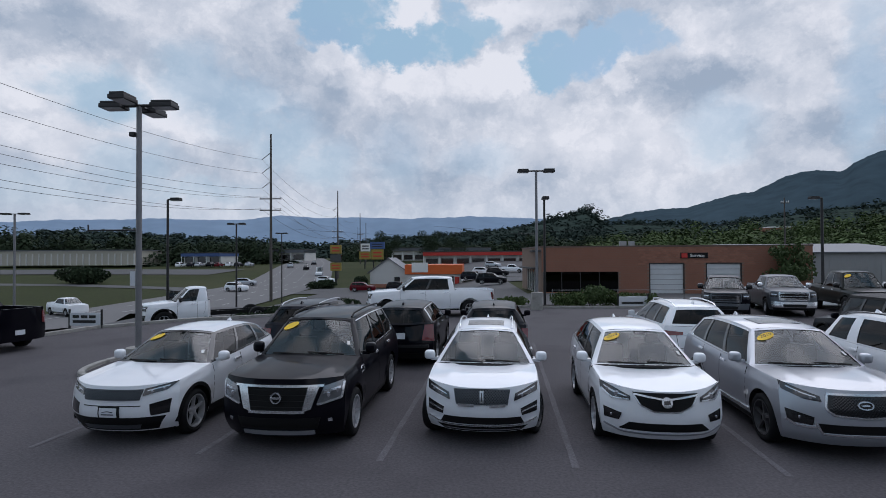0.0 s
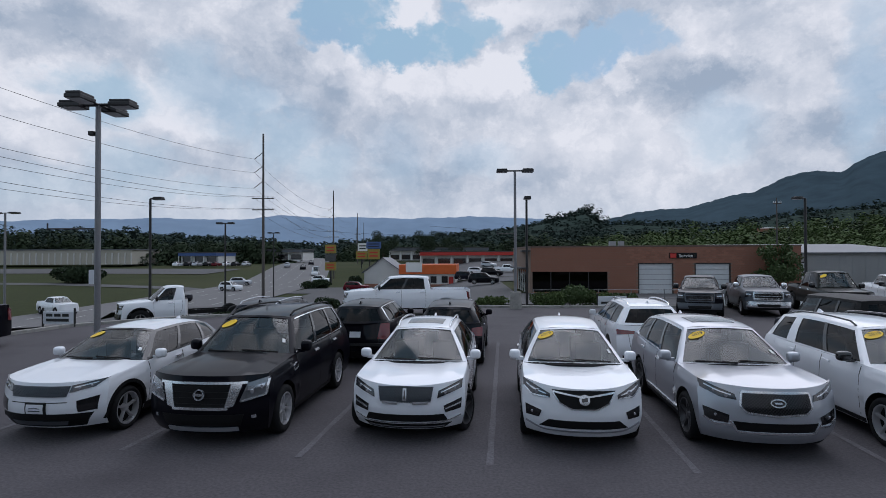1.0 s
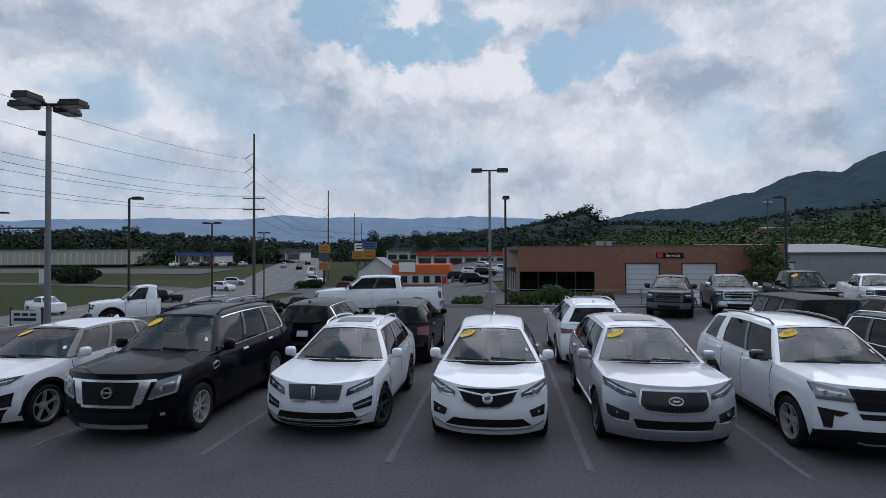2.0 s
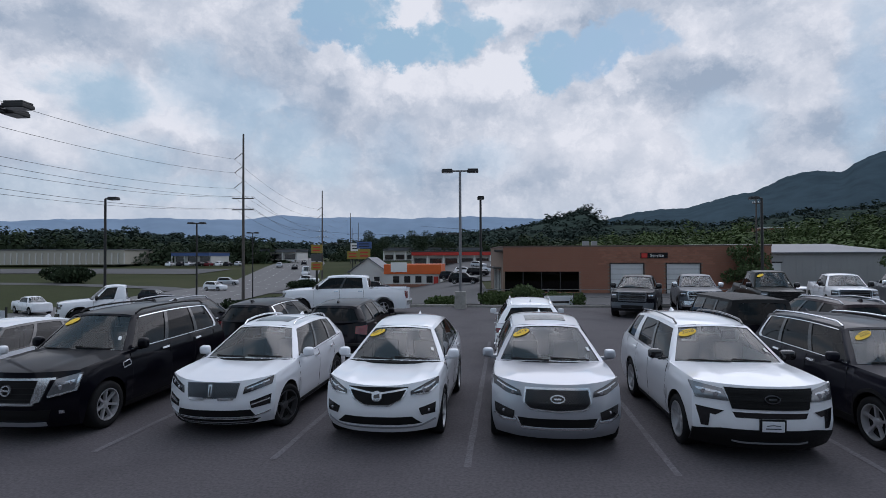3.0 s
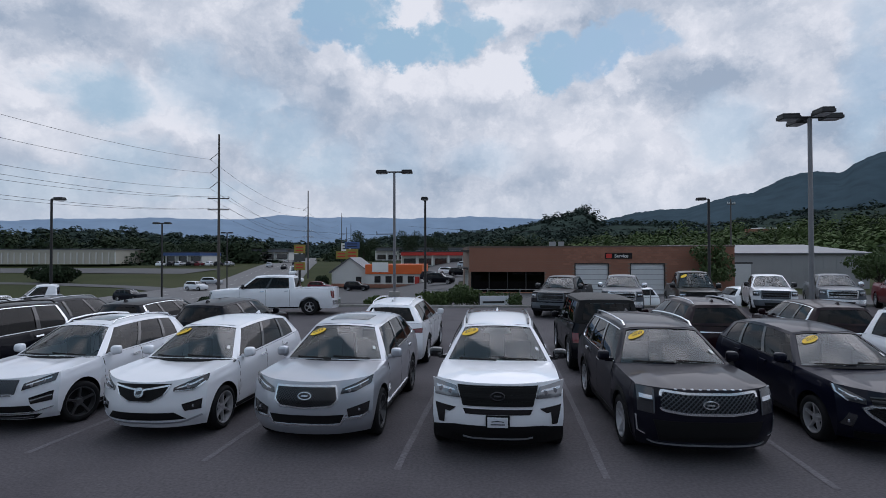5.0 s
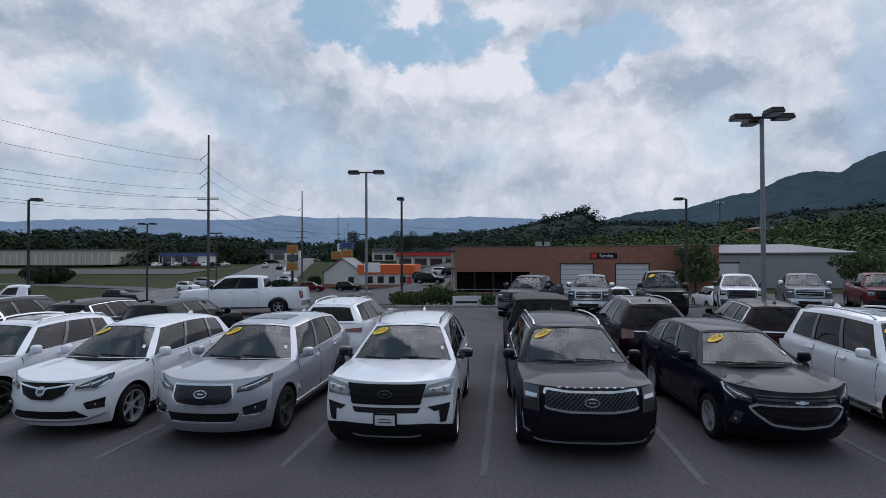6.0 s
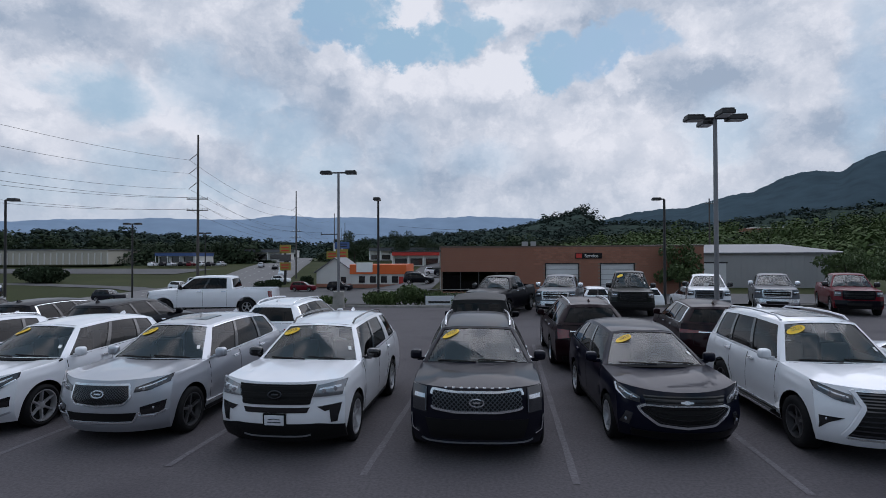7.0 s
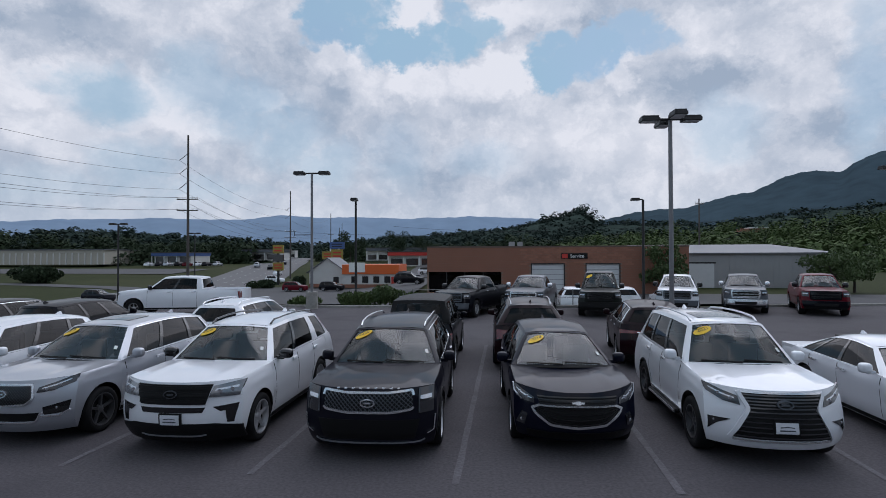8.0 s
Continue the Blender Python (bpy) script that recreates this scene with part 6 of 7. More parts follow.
vehicle("suv", "large black SUV with a chrome framed grille", "car", BLACK, -2.66, 8.38, -3.0, group=ROW, L=5.30, W=2.02, H=1.90, wb=3.075, fo=0.93, r=0.395, rim=0.265, tw=0.27, zn=1.10, crown=0.0, bow=0.30, spokes=7,
        yc=1.52, zc=1.20, zb1=1.26, yA1=2.12, xr=0.66, yD0=5.12, yD1=4.75, roofdrop=(0.06, 0.06), year=" ", dlo=CHROME, rails=PLASTIC, paper=0.28, mirror_high=0.20, handles=CHROME,
        nose=((0.2, 0.12), (0.4, 0.02), (0.6, 0.0), (0.9, 0.04), (1.2, 0.10)),
        fit=[("grille", "f", PLASTIC, [(-0.50, 0.98), (0.50, 0.98)], [(-0.42, 0.64), (0.42, 0.64)], dict(one=True, n=24, bars=4, bm=PLASTIC)),
             ("grille_frame", "f", CHROME, [(-0.70, 1.00), (0.70, 1.00)], None, dict(one=True, w=0.035, off=0.03, n=24)),
             ("grille_frame", "f", CHROME, [(-0.44, 0.62), (0.44, 0.62)], None, dict(one=True, w=0.04, off=0.03, n=20)),
             ("grille_strut", "f", CHROME, [(0.48, 0.99), (0.64, 0.99)], [(0.40, 0.63), (0.53, 0.66)], dict(off=0.035, n=5)),
             ("headlight", "f", LAMP_BOWL, [(0.70, 0.99), (0.97, 1.06)], [(0.60, 0.72), (0.95, 0.80)], dict(off=0.016, bulbs=[(0.76, 0.86, 0.055), (0.88, 0.92, 0.05)])),
             ("headlight_trim", "f", CHROME, [(0.62, 0.72), (0.95, 0.80), (0.97, 1.03)], None, dict(w=0.03, off=0.025)),
             lower_grille(0.34, 0.52, 0.60, 0.66), ("skid_plate", "f", SILVER, [(-0.56, 0.32), (0.56, 0.32)], [(-0.56, 0.25), (0.56, 0.25)], dict(one=True, off=0.03)),
             ("fog_lamp", "f", REFLECTOR, [(0.76, 0.50), (0.82, 0.50)], [(0.76, 0.45), (0.82, 0.45)], dict(off=0.012)), *emblem("ring", 0.83)],
        side_fit=[("fender_vent", CHROME, [(1.30, 1.03), (1.50, 1.07), (1.52, 0.97), (1.32, 0.94), (1.30, 1.03)], None, (0.012, 0.02))])
vehicle("suv", "white crossover with a wide mesh grille", "car", PEARL, 0.466, 8.66, -4.0, group=ROW, L=4.55, W=1.865, H=1.655, wb=2.69, fo=0.90, r=0.355, rim=0.255, zn=0.97, crown=-0.06, steer=-18, alloy=DARK_ALLOY,
        yc=1.38, zc=1.05, zb1=1.16, yA1=2.08, xr=0.58, yD0=4.40, yD1=4.15, roofdrop=(0.06, 0.11), wind=((0.06, 0.35), (0.38, 0.66), (0.69, 0.86)), sun_roof=True, rails=CHROME, paper=-0.30,
        fit=[("grille", "f", PLASTIC, [(-0.44, 0.89), (0, 0.905), (0.44, 0.89)], [(-0.40, 0.665), (0.40, 0.665)], dict(one=True, n=24, mesh=(20, 5), bm=SLATE, bw=0.012)),
             ("grille_trim", "f", CHROME, [(0.12, 0.655), (0.37, 0.66)], None, dict(w=0.04, off=0.03)),
             ("headlight", "f", HOUSING, [(0.52, 0.83), (0.88, 0.97)], [(0.50, 0.72), (0.87, 0.84)], dict(off=0.014, bulbs=[(0.62, 0.80, 0.04), (0.76, 0.86, 0.04)])),
             ("side_intake", "f", TRIM, [(0.60, 0.60), (0.87, 0.69)], [(0.62, 0.49), (0.86, 0.53)], dict(off=0.008)), ("intake_strip", "f", CHROME, [(0.62, 0.55), (0.86, 0.62)], None, dict(w=0.02, off=0.02)),
             lower_grille(0.36, 0.47, 0.66, 0.60), ("chrome_strip", "f", CHROME, [(-0.86, 0.42), (-0.6, 0.34), (0.6, 0.34), (0.86, 0.42)], None, dict(one=True, w=0.022, off=0.02, n=24)),
             lower_grille(0.23, 0.31, 0.6, 0.72), ("chrome_strip", "f", CHROME, [(-0.6, 0.265), (0.6, 0.265)], None, dict(one=True, w=0.018, off=0.02, n=20)), *emblem("tall", 0.79)])
vehicle("suv", "white crossover with a dark oval grille", "car", WHITE, 3.18, 8.36, -4.5, group=ROW, L=4.67, W=1.84, H=1.69, wb=2.75, fo=0.92, r=0.36, rim=0.265, zn=1.02, crown=-0.08, spokes=6,
        yc=1.40, zc=1.08, zb1=1.20, yA1=2.08, xr=0.58, yD0=4.54, yD1=4.27, roofdrop=(0.06, 0.12), year="2019", paper=0.0, wind=((0.06, 0.35), (0.38, 0.68), (0.71, 0.90)),
        fit=[("grille", "f", PLASTIC, [(-0.47, 0.92), (0.47, 0.92)], [(-0.45, 0.90), (-0.36, 0.74), (-0.18, 0.66), (0.18, 0.66), (0.36, 0.74), (0.45, 0.90)], dict(one=True, n=24)),
             ("grille_frame", "f", CHROME, [(-0.46, 0.90), (-0.36, 0.74), (-0.18, 0.655), (0.18, 0.655), (0.36, 0.74), (0.46, 0.90)], None, dict(one=True, w=0.016, off=0.02, n=30)),
             ("grille_wing", "f", CHROME, [(-0.45, 0.90), (-0.2, 0.86), (0, 0.83), (0.2, 0.86), (0.45, 0.90)], None, dict(one=True, w=0.026, off=0.03, n=24)),
             ("headlight", "f", HOUSING, [(0.50, 0.86), (0.72, 0.96), (0.89, 1.03)], [(0.50, 0.80), (0.76, 0.80), (0.89, 0.92)], dict(off=0.014, bulbs=[(0.68, 0.87, 0.06), (0.80, 0.92, 0.035)])),
             ("headlight_trim", "f", CHROME, [(0.52, 0.81), (0.76, 0.815), (0.88, 0.92)], None, dict(w=0.018, off=0.022)),
             ("fog_lamp", "f", TRIM, [(0.62, 0.60), (0.86, 0.66)], [(0.66, 0.49), (0.85, 0.50)], dict(off=0.008, bulbs=[(0.76, 0.56, 0.03)])), lower_grille(0.36, 0.48, 0.66, 0.52),
             ("skid_strip", "f", SILVER, [(-0.85, 0.40), (-0.62, 0.31), (0.62, 0.31), (0.85, 0.40)], None, dict(one=True, w=0.03, off=0.016, n=24)), *emblem("disc", 0.80)],
        side_fit=[("bonnet_vent", TRIM, [(1.25, 1.06), (1.33, 1.075)], None, (0.01, 0.02))])
vehicle("suv", "silver three-row SUV with a dark mesh grille", "car", SILVER, 5.86, 8.14, -4.0, group=ROW, L=4.99, W=1.96, H=1.735, wb=2.90, fo=0.95, r=0.375, rim=0.27, zn=1.06, crown=-0.04, alloy=DARK_ALLOY,
        yc=1.48, zc=1.10, zb1=1.20, yA1=2.15, xr=0.62, yD0=4.84, yD1=4.52, roofdrop=(0.06, 0.12), year="2019", year_at=(-0.68, 0.74, 14), sun_roof=True, dlo=CHROME, sill=CHROME,
        fit=[("grille", "f", PLASTIC, [(-0.45, 0.94), (0.45, 0.94)], [(-0.48, 0.76), (-0.40, 0.69), (0.0, 0.66), (0.40, 0.69), (0.48, 0.76)], dict(one=True, n=24, mesh=(22, 6), bm=HOUSING, bw=0.008)),
             ("grille_frame", "f", CHROME, [(-0.46, 0.95), (-0.49, 0.76), (-0.40, 0.675), (0.0, 0.645), (0.40, 0.675), (0.49, 0.76), (0.46, 0.95)], None, dict(one=True, w=0.026, off=0.025, n=40)),
             ("bonnet_lip", "f", CHROME, [(-0.46, 0.965), (0.46, 0.965)], None, dict(one=True, w=0.03, off=0.02, n=20)),
             ("headlight", "f", HOUSING, [(0.54, 0.92), (0.76, 1.0), (0.94, 1.08)], [(0.52, 0.84), (0.72, 0.86), (0.93, 0.96)], dict(off=0.014, bulbs=[(0.64, 0.89, 0.045), (0.78, 0.94, 0.04)])),
             ("fog_lamp", "f", TRIM, [(0.62, 0.62), (0.92, 0.70)], [(0.64, 0.50), (0.90, 0.52)], dict(off=0.008, bulbs=[(0.78, 0.60, 0.03)])),
             ("fog_trim", "f", CHROME, [(0.60, 0.48), (0.80, 0.47), (0.92, 0.55)], None, dict(w=0.026, off=0.02)), lower_grille(0.41, 0.54, 0.52, 0.58),
             ("chrome_strip", "f", CHROME, [(-0.62, 0.54), (-0.52, 0.39), (0.52, 0.39), (0.62, 0.54)], None, dict(one=True, w=0.022, off=0.02, n=24)), *emblem("oval", 0.83)])
vehicle("suv", "white three-row SUV with black grille and trim", "car", WHITE, 8.73, 7.84, -3.2, group=ROW, L=5.04, W=1.96, H=1.78, wb=2.865, fo=0.92, r=0.375, rim=0.265, zn=1.11, crown=-0.02, bow=0.30,
        yc=1.46, zc=1.15, zb1=1.20, yA1=2.10, xr=0.64, yD0=4.88, yD1=4.52, roofdrop=(0.06, 0.08), year="2018", year_at=(-0.70, 0.76, 10), rails=TRIM, mirror=TRIM, pillars=None, clad=None, paper=-0.18, handles=WHITE, mirror_wide=0.24,
        nose=((0.2, 0.12), (0.4, 0.02), (0.6, 0.0), (0.9, 0.03), (1.2, 0.10)), wind=((0.05, 0.31), (0.34, 0.64), (0.74, 0.94)),
        fit=[("grille", "f", PLASTIC, [(-0.58, 1.06), (0.58, 1.06)], [(-0.50, 0.78), (0.50, 0.78)], dict(one=True, n=24, bars=3, bm=PLASTIC, bw=0.05, off=0.02)),
             ("headlight", "f", LAMP_BOWL, [(0.60, 1.04), (0.97, 1.10)], [(0.54, 0.88), (0.92, 0.88)], dict(off=0.016, bulbs=[(0.68, 0.96, 0.06), (0.82, 0.98, 0.06)])),
             ("slot", "f", TRIM, [(-0.50, 0.735), (0.50, 0.735)], [(-0.46, 0.66), (0.46, 0.66)], dict(one=True, off=0.006, n=20)),
             ("fog_lamp", "f", TRIM, [(0.60, 0.74), (0.92, 0.77)], [(0.70, 0.67), (0.90, 0.70)], dict(off=0.01)), ("fog_lamp", "f", TRIM, [(0.76, 0.70), (0.91, 0.72)], [(0.78, 0.50), (0.86, 0.50)], dict(off=0.01)),
             ("lower_bumper", "f", PLASTIC, [(-0.95, 0.44), (-0.62, 0.50), (0.62, 0.50), (0.95, 0.44)], [(-0.95, 0.22), (0.95, 0.22)], dict(one=True, off=0.012, n=24)),
             ("skid_strip", "f", SILVER, [(-0.5, 0.33), (-0.4, 0.31), (0.4, 0.31), (0.5, 0.33)], None, dict(one=True, w=0.022, off=0.03, n=16)), *dealer_plate(0.565), *emblem("oval", 0.93, HOUSING)])
vehicle("suv", "dark grey three-row SUV with a chrome honeycomb grille", "car", GREY, 11.65, 7.74, -1.5, group=ROW, L=5.0, W=1.99, H=1.75, wb=2.90, fo=0.93, r=0.38, rim=0.265, zn=1.07, crown=-0.02, bow=0.26, bowp=3.2, alloy=ALLOY,
        yc=1.50, zc=1.13, zb1=1.18, yA1=2.12, xr=0.66, yD0=4.88, yD1=4.58, roofdrop=(0.06, 0.06), year="2020", year_at=(-0.66, 0.76, 24), rails=CHROME, dlo=CHROME, clad=PLASTIC,
        nose=((0.2, 0.12), (0.4, 0.02), (0.6, 0.0), (0.9, 0.03), (1.2, 0.10)),
        fit=[("grille", "f", PLASTIC, [(-0.64, 1.03), (-0.3, 0.99), (0.3, 0.99), (0.64, 1.03)], [(-0.64, 0.77), (-0.3, 0.73), (0.3, 0.73), (0.64, 0.77)], dict(one=True, n=24, mesh=(20, 4), bm=SLATE, bw=0.010)),
             ("grille_frame", "f", CHROME, [(-0.65, 0.96), (-0.64, 1.035), (-0.3, 1.0), (0.3, 1.0), (0.64, 1.035), (0.65, 0.96)], None, dict(one=True, w=0.032, off=0.03, n=34)),
             ("grille_frame", "f", CHROME, [(-0.65, 0.80), (-0.62, 0.765), (-0.3, 0.725), (0.3, 0.725), (0.62, 0.765), (0.65, 0.80)], None, dict(one=True, w=0.032, off=0.03, n=34)),
             ("headlight", "f", HOUSING, [(0.72, 1.05), (0.93, 1.07)], [(0.72, 0.70), (0.93, 0.72)], dict(off=0.016)),
             ("lamp_trim", "f", SLATE, [(0.73, 1.03), (0.73, 0.72)], None, dict(w=0.016, off=0.024)), lower_grille(0.33, 0.62, 0.66, 0.74),
             ("side_trim", "f", CHROME, [(0.95, 0.66), (0.93, 0.44), (0.84, 0.40)], None, dict(w=0.016, off=0.02)),
             ("skid_strip", "f", SILVER, [(-0.80, 0.31), (-0.72, 0.275), (0.72, 0.275), (0.80, 0.31)], None, dict(one=True, w=0.02, off=0.03, n=24)), *emblem("oval", 0.86),
             *[("bonnet_mark", "f", REFLECTOR, [(a - 0.02, 1.058), (a + 0.02, 1.058)], [(a - 0.02, 1.044), (a + 0.02, 1.044)], dict(one=True, off=0.006, n=2)) for a in (-0.44, -0.33, -0.22, -0.11, 0.0, 0.11, 0.22, 0.33, 0.44)]])
vehicle("suv", "dark blue crossover with a chrome outlined grille", "car", NAVY, 14.68, 8.04, -0.5, group=ROW, L=4.65, W=1.845, H=1.65, wb=2.725, fo=0.93, r=0.35, rim=0.235, zn=1.0, crown=-0.07,
        yc=1.42, zc=1.07, zb1=1.18, yA1=2.08, xr=0.58, yD0=4.52, yD1=4.24, roofdrop=(0.06, 0.12), year="2018", year_at=(-0.62, 0.72, 18), handles=NAVY, wind=((0.06, 0.35), (0.38, 0.66), (0.69, 0.90)),
        fit=[("upper_grille", "f", TRIM, [(-0.58, 0.88), (0.58, 0.88)], [(-0.55, 0.76), (0.55, 0.76)], dict(one=True, n=24, bars=2, bm=PLASTIC)),
             ("grille", "f", PLASTIC, [(-0.56, 0.73), (0.56, 0.73)], [(-0.60, 0.66), (-0.40, 0.48), (0, 0.44), (0.40, 0.48), (0.60, 0.66)], dict(one=True, n=24, bars=4, bm=TRIM, bw=0.014)),
             ("grille_frame", "f", CHROME, [(-0.55, 0.745), (0.55, 0.745)], None, dict(one=True, w=0.024, off=0.03, n=20)),
             ("grille_frame", "f", CHROME, [(-0.55, 0.75), (-0.66, 0.70), (-0.60, 0.62), (-0.40, 0.475), (0, 0.435), (0.40, 0.475), (0.60, 0.62), (0.66, 0.70), (0.55, 0.75)], None, dict(one=True, w=0.036, off=0.03, n=44)),
             ("headlight", "f", HOUSING, [(0.62, 0.84), (0.78, 0.93), (0.90, 1.01)], [(0.62, 0.76), (0.80, 0.79), (0.90, 0.90)], dict(off=0.014, bulbs=[(0.72, 0.84, 0.045), (0.82, 0.89, 0.04)])),
             ("headlight_trim", "f", REFLECTOR, [(0.80, 0.79), (0.90, 0.90), (0.91, 1.0)], None, dict(w=0.02, off=0.024)),
             ("fog_lamp", "f", HOUSING, [(0.72, 0.60), (0.80, 0.62)], [(0.76, 0.42), (0.88, 0.44)], dict(off=0.010, bulbs=[(0.80, 0.50, 0.035)])), lower_grille(0.24, 0.36, 0.70, 0.74), *emblem("bar", 0.80)])
lux = vehicle("suv", "white body-on-frame luxury SUV with a black spindle grille", "car", WHITE, 17.38, 7.64, -4.0, group=ROW, L=4.88, W=1.89, H=1.87, wb=2.79, fo=0.92, r=0.39, rim=0.245, tw=0.26, zn=1.10, crown=-0.03, alloy=DARK_ALLOY, gc=0.28,
        yc=1.48, zc=1.18, zb1=1.24, yA1=2.02, xr=0.62, yD0=4.74, yD1=4.42, roofdrop=(0.05, 0.06), year="2021", year_at=(-0.68, 0.76, 14), sun_roof=True, rails=SILVER, handles=CHROME, sill=CHROME, wind=((0.06, 0.33), (0.36, 0.64), (0.67, 0.92)),
        fit=[("grille", "f", PLASTIC, [(-0.52, 1.03), (0.52, 1.03)], [(-0.42, 0.82), (0.42, 0.82)], dict(one=True, n=24, bars=5, bm=HOUSING, bw=0.02)),
             ("grille", "f", PLASTIC, [(-0.42, 0.82), (0.42, 0.82)], [(-0.64, 0.42), (0.64, 0.42)], dict(one=True, n=24, bars=6, bm=HOUSING, bw=0.02)),
             ("grille_frame", "f", CHROME, [(-0.53, 1.045), (0.53, 1.045)], None, dict(one=True, w=0.026, off=0.03, n=20)),
             ("grille_frame", "f", PEARL, [(0.56, 1.05), (0.45, 0.83), (0.68, 0.42)], None, dict(w=0.05, off=0.035, n=16)),
             ("grille_frame", "f", CHROME, [(-0.64, 0.40), (0.64, 0.40)], None, dict(one=True, w=0.022, off=0.03, n=20)),
             ("headlight", "f", HOUSING, [(0.56, 0.98), (0.74, 1.04), (0.92, 1.12)], [(0.54, 0.86), (0.74, 0.90), (0.90, 1.0)], dict(off=0.014, bulbs=[(0.64, 0.94, 0.045), (0.77, 0.99, 0.04)])),
             ("fog_lamp", "f", TRIM, [(0.66, 0.66), (0.90, 0.66)], [(0.82, 0.58), (0.90, 0.48)], dict(off=0.01, bulbs=[(0.84, 0.62, 0.025)])),
             *dealer_plate(0.60), *emblem("oval", 0.90, SLATE)])
for sx in (-1, 1):
    step_bar = part("running_board", boxed(min(sx * 0.82, sx * 1.0), max(sx * 0.82, sx * 1.0), 1.52, 3.12, 0.34, 0.40, 0.015), PLASTIC, lux, "black ribbed running board")
    part("board_edge", boxed(min(sx * 1.0, sx * 1.015), max(sx * 1.0, sx * 1.015), 1.54, 3.10, 0.35, 0.385), CHROME, step_bar)
vehicle("sedan", "pearl white four-door sedan", "car", PEARL, 20.6, 7.6, -4.0, group=ROW, L=5.0, W=1.87, H=1.45, wb=2.85, fo=0.95, r=0.34, rim=0.24, zn=0.82, crown=0.0, gc=0.17,
        yc=1.55, zc=0.96, zb1=1.02, yA1=2.35, xr=0.55, yD0=4.30, yD1=3.62, roofdrop=(0.08, 0.10), wind=((0.06, 0.42), (0.45, 0.75), (0.77, 0.9)), bed=(4.34, 1.02), liner=PEARL, trunk=True, dlo=CHROME,
        fit=[("grille", "f", PLASTIC, [(-0.4, 0.75), (0.4, 0.75)], [(-0.45, 0.3), (0.45, 0.3)], dict(one=True)), ("headlight", "f", HOUSING, [(0.5, 0.76), (0.9, 0.82)], [(0.5, 0.66), (0.88, 0.7)], {})])

# ---- second row, tails towards the front row ----
BACK = "second row of cars"
lampset = tail_lamps(0.62, 0.90, 0.82, 1.05)
vehicle("suv", "dark grey SUV seen from its tail", "car", GREY, -4.4, 14.4, 176, group=BACK, tail_at=True, L=4.8, W=1.9, H=1.72, rails=SILVER, fit=[*lampset, *rear_plate(0.8)])
vehicle("suv", "black crossover with tall red tail lamps", "car", BLACK, -1.55, 14.6, 176, group=BACK, tail_at=True, L=4.6, W=1.85, H=1.68, dlo=CHROME, clad=PLASTIC,
        fit=[("tail_lamp", "r", RED_LENS, [(0.66, 1.14), (0.88, 1.14)], [(0.60, 0.74), (0.92, 0.70)], dict(off=0.016)), *rear_plate(0.85), *tail_lamps(0.7, 0.9, 0.85, 1.0)[1:]])
vehicle("suv", "black small SUV with red tail lamps", "car", BLACK, 0.95, 14.4, 176, group=BACK, tail_at=True, L=4.6, W=1.84, H=1.68, fit=[*lampset, *rear_plate(0.85)])
vehicle("suv", "white SUV with a chrome tailgate strip", "car", WHITE, 6.2, 14.0, 176, group=BACK, tail_at=True, L=4.9, W=1.93, H=1.72, rails=CHROME, dlo=CHROME, fit=[*tail_lamps(0.50, 0.92, 0.92, 1.03, 0.98), *rear_plate(0.72)])
vehicle("jeep", "black boxy off-road vehicle with a soft top", "car", BLACK, 11.8, 13.5, 177, group=BACK, tail_at=True, L=4.5, W=1.86, H=1.87, yA1=1.75, xr=0.70, yD0=4.35, yD1=4.25, roofdrop=(0.02, 0.02), roofmat=PLASTIC, pillars=PLASTIC,
        r=0.41, tw=0.28, clad=PLASTIC, gc=0.34, rear_hole=(-0.8, 0.8, 0.15, 0.85), zb1=1.24, fin=False, handles=None, fit=[("tail_lamp", "r", RED_LENS, [(0.74, 1.0), (0.88, 1.0)], [(0.74, 0.76), (0.88, 0.76)], dict(off=0.05))])
vehicle("suv", "dark SUV with red tail lamps", "car", BROWN, 14.7, 13.7, 177, group=BACK, tail_at=True, L=5.0, W=1.98, H=1.75, rails=SILVER, fit=[*lampset, *rear_plate(0.8), ("chrome_strip", "r", CHROME, [(-0.6, 1.02), (0.6, 1.02)], None, dict(one=True, w=0.03, off=0.02))])
vehicle("suv", "dark brown crossover with a red lamp band", "car", BROWN, 17.9, 14.0, 170, group=BACK, tail_at=True, L=4.8, W=1.9, H=1.68, dlo=CHROME, fit=[*tail_lamps(0.30, 0.92, 0.92, 1.0, 0.97), *rear_plate(0.75)])

# ---- pickups ----
TRUCK = dict(L=5.95, W=2.03, H=1.95, wb=3.75, fo=1.0, r=0.42, tw=0.28, rim=0.24, zn=1.22, crown=0.0, bow=0.20, bowp=3.4, yc=1.55, zc=1.30, zb1=1.32, yA1=2.15, xr=0.68, yD0=3.95, yD1=3.72, roofdrop=(0.05, 0.05), gc=0.34,
             wind=((0.07, 0.46), (0.50, 0.90)), bed=(4.05, 1.36), arch=0.09, mirror=TRIM, mirror_wide=0.26, mirror_high=0.26, fin=False, nose=((0.3, 0.05), (0.5, 0.0), (0.8, 0.03), (1.3, 0.06)), tail=((0.3, 0.02), (1.5, 0.03)))


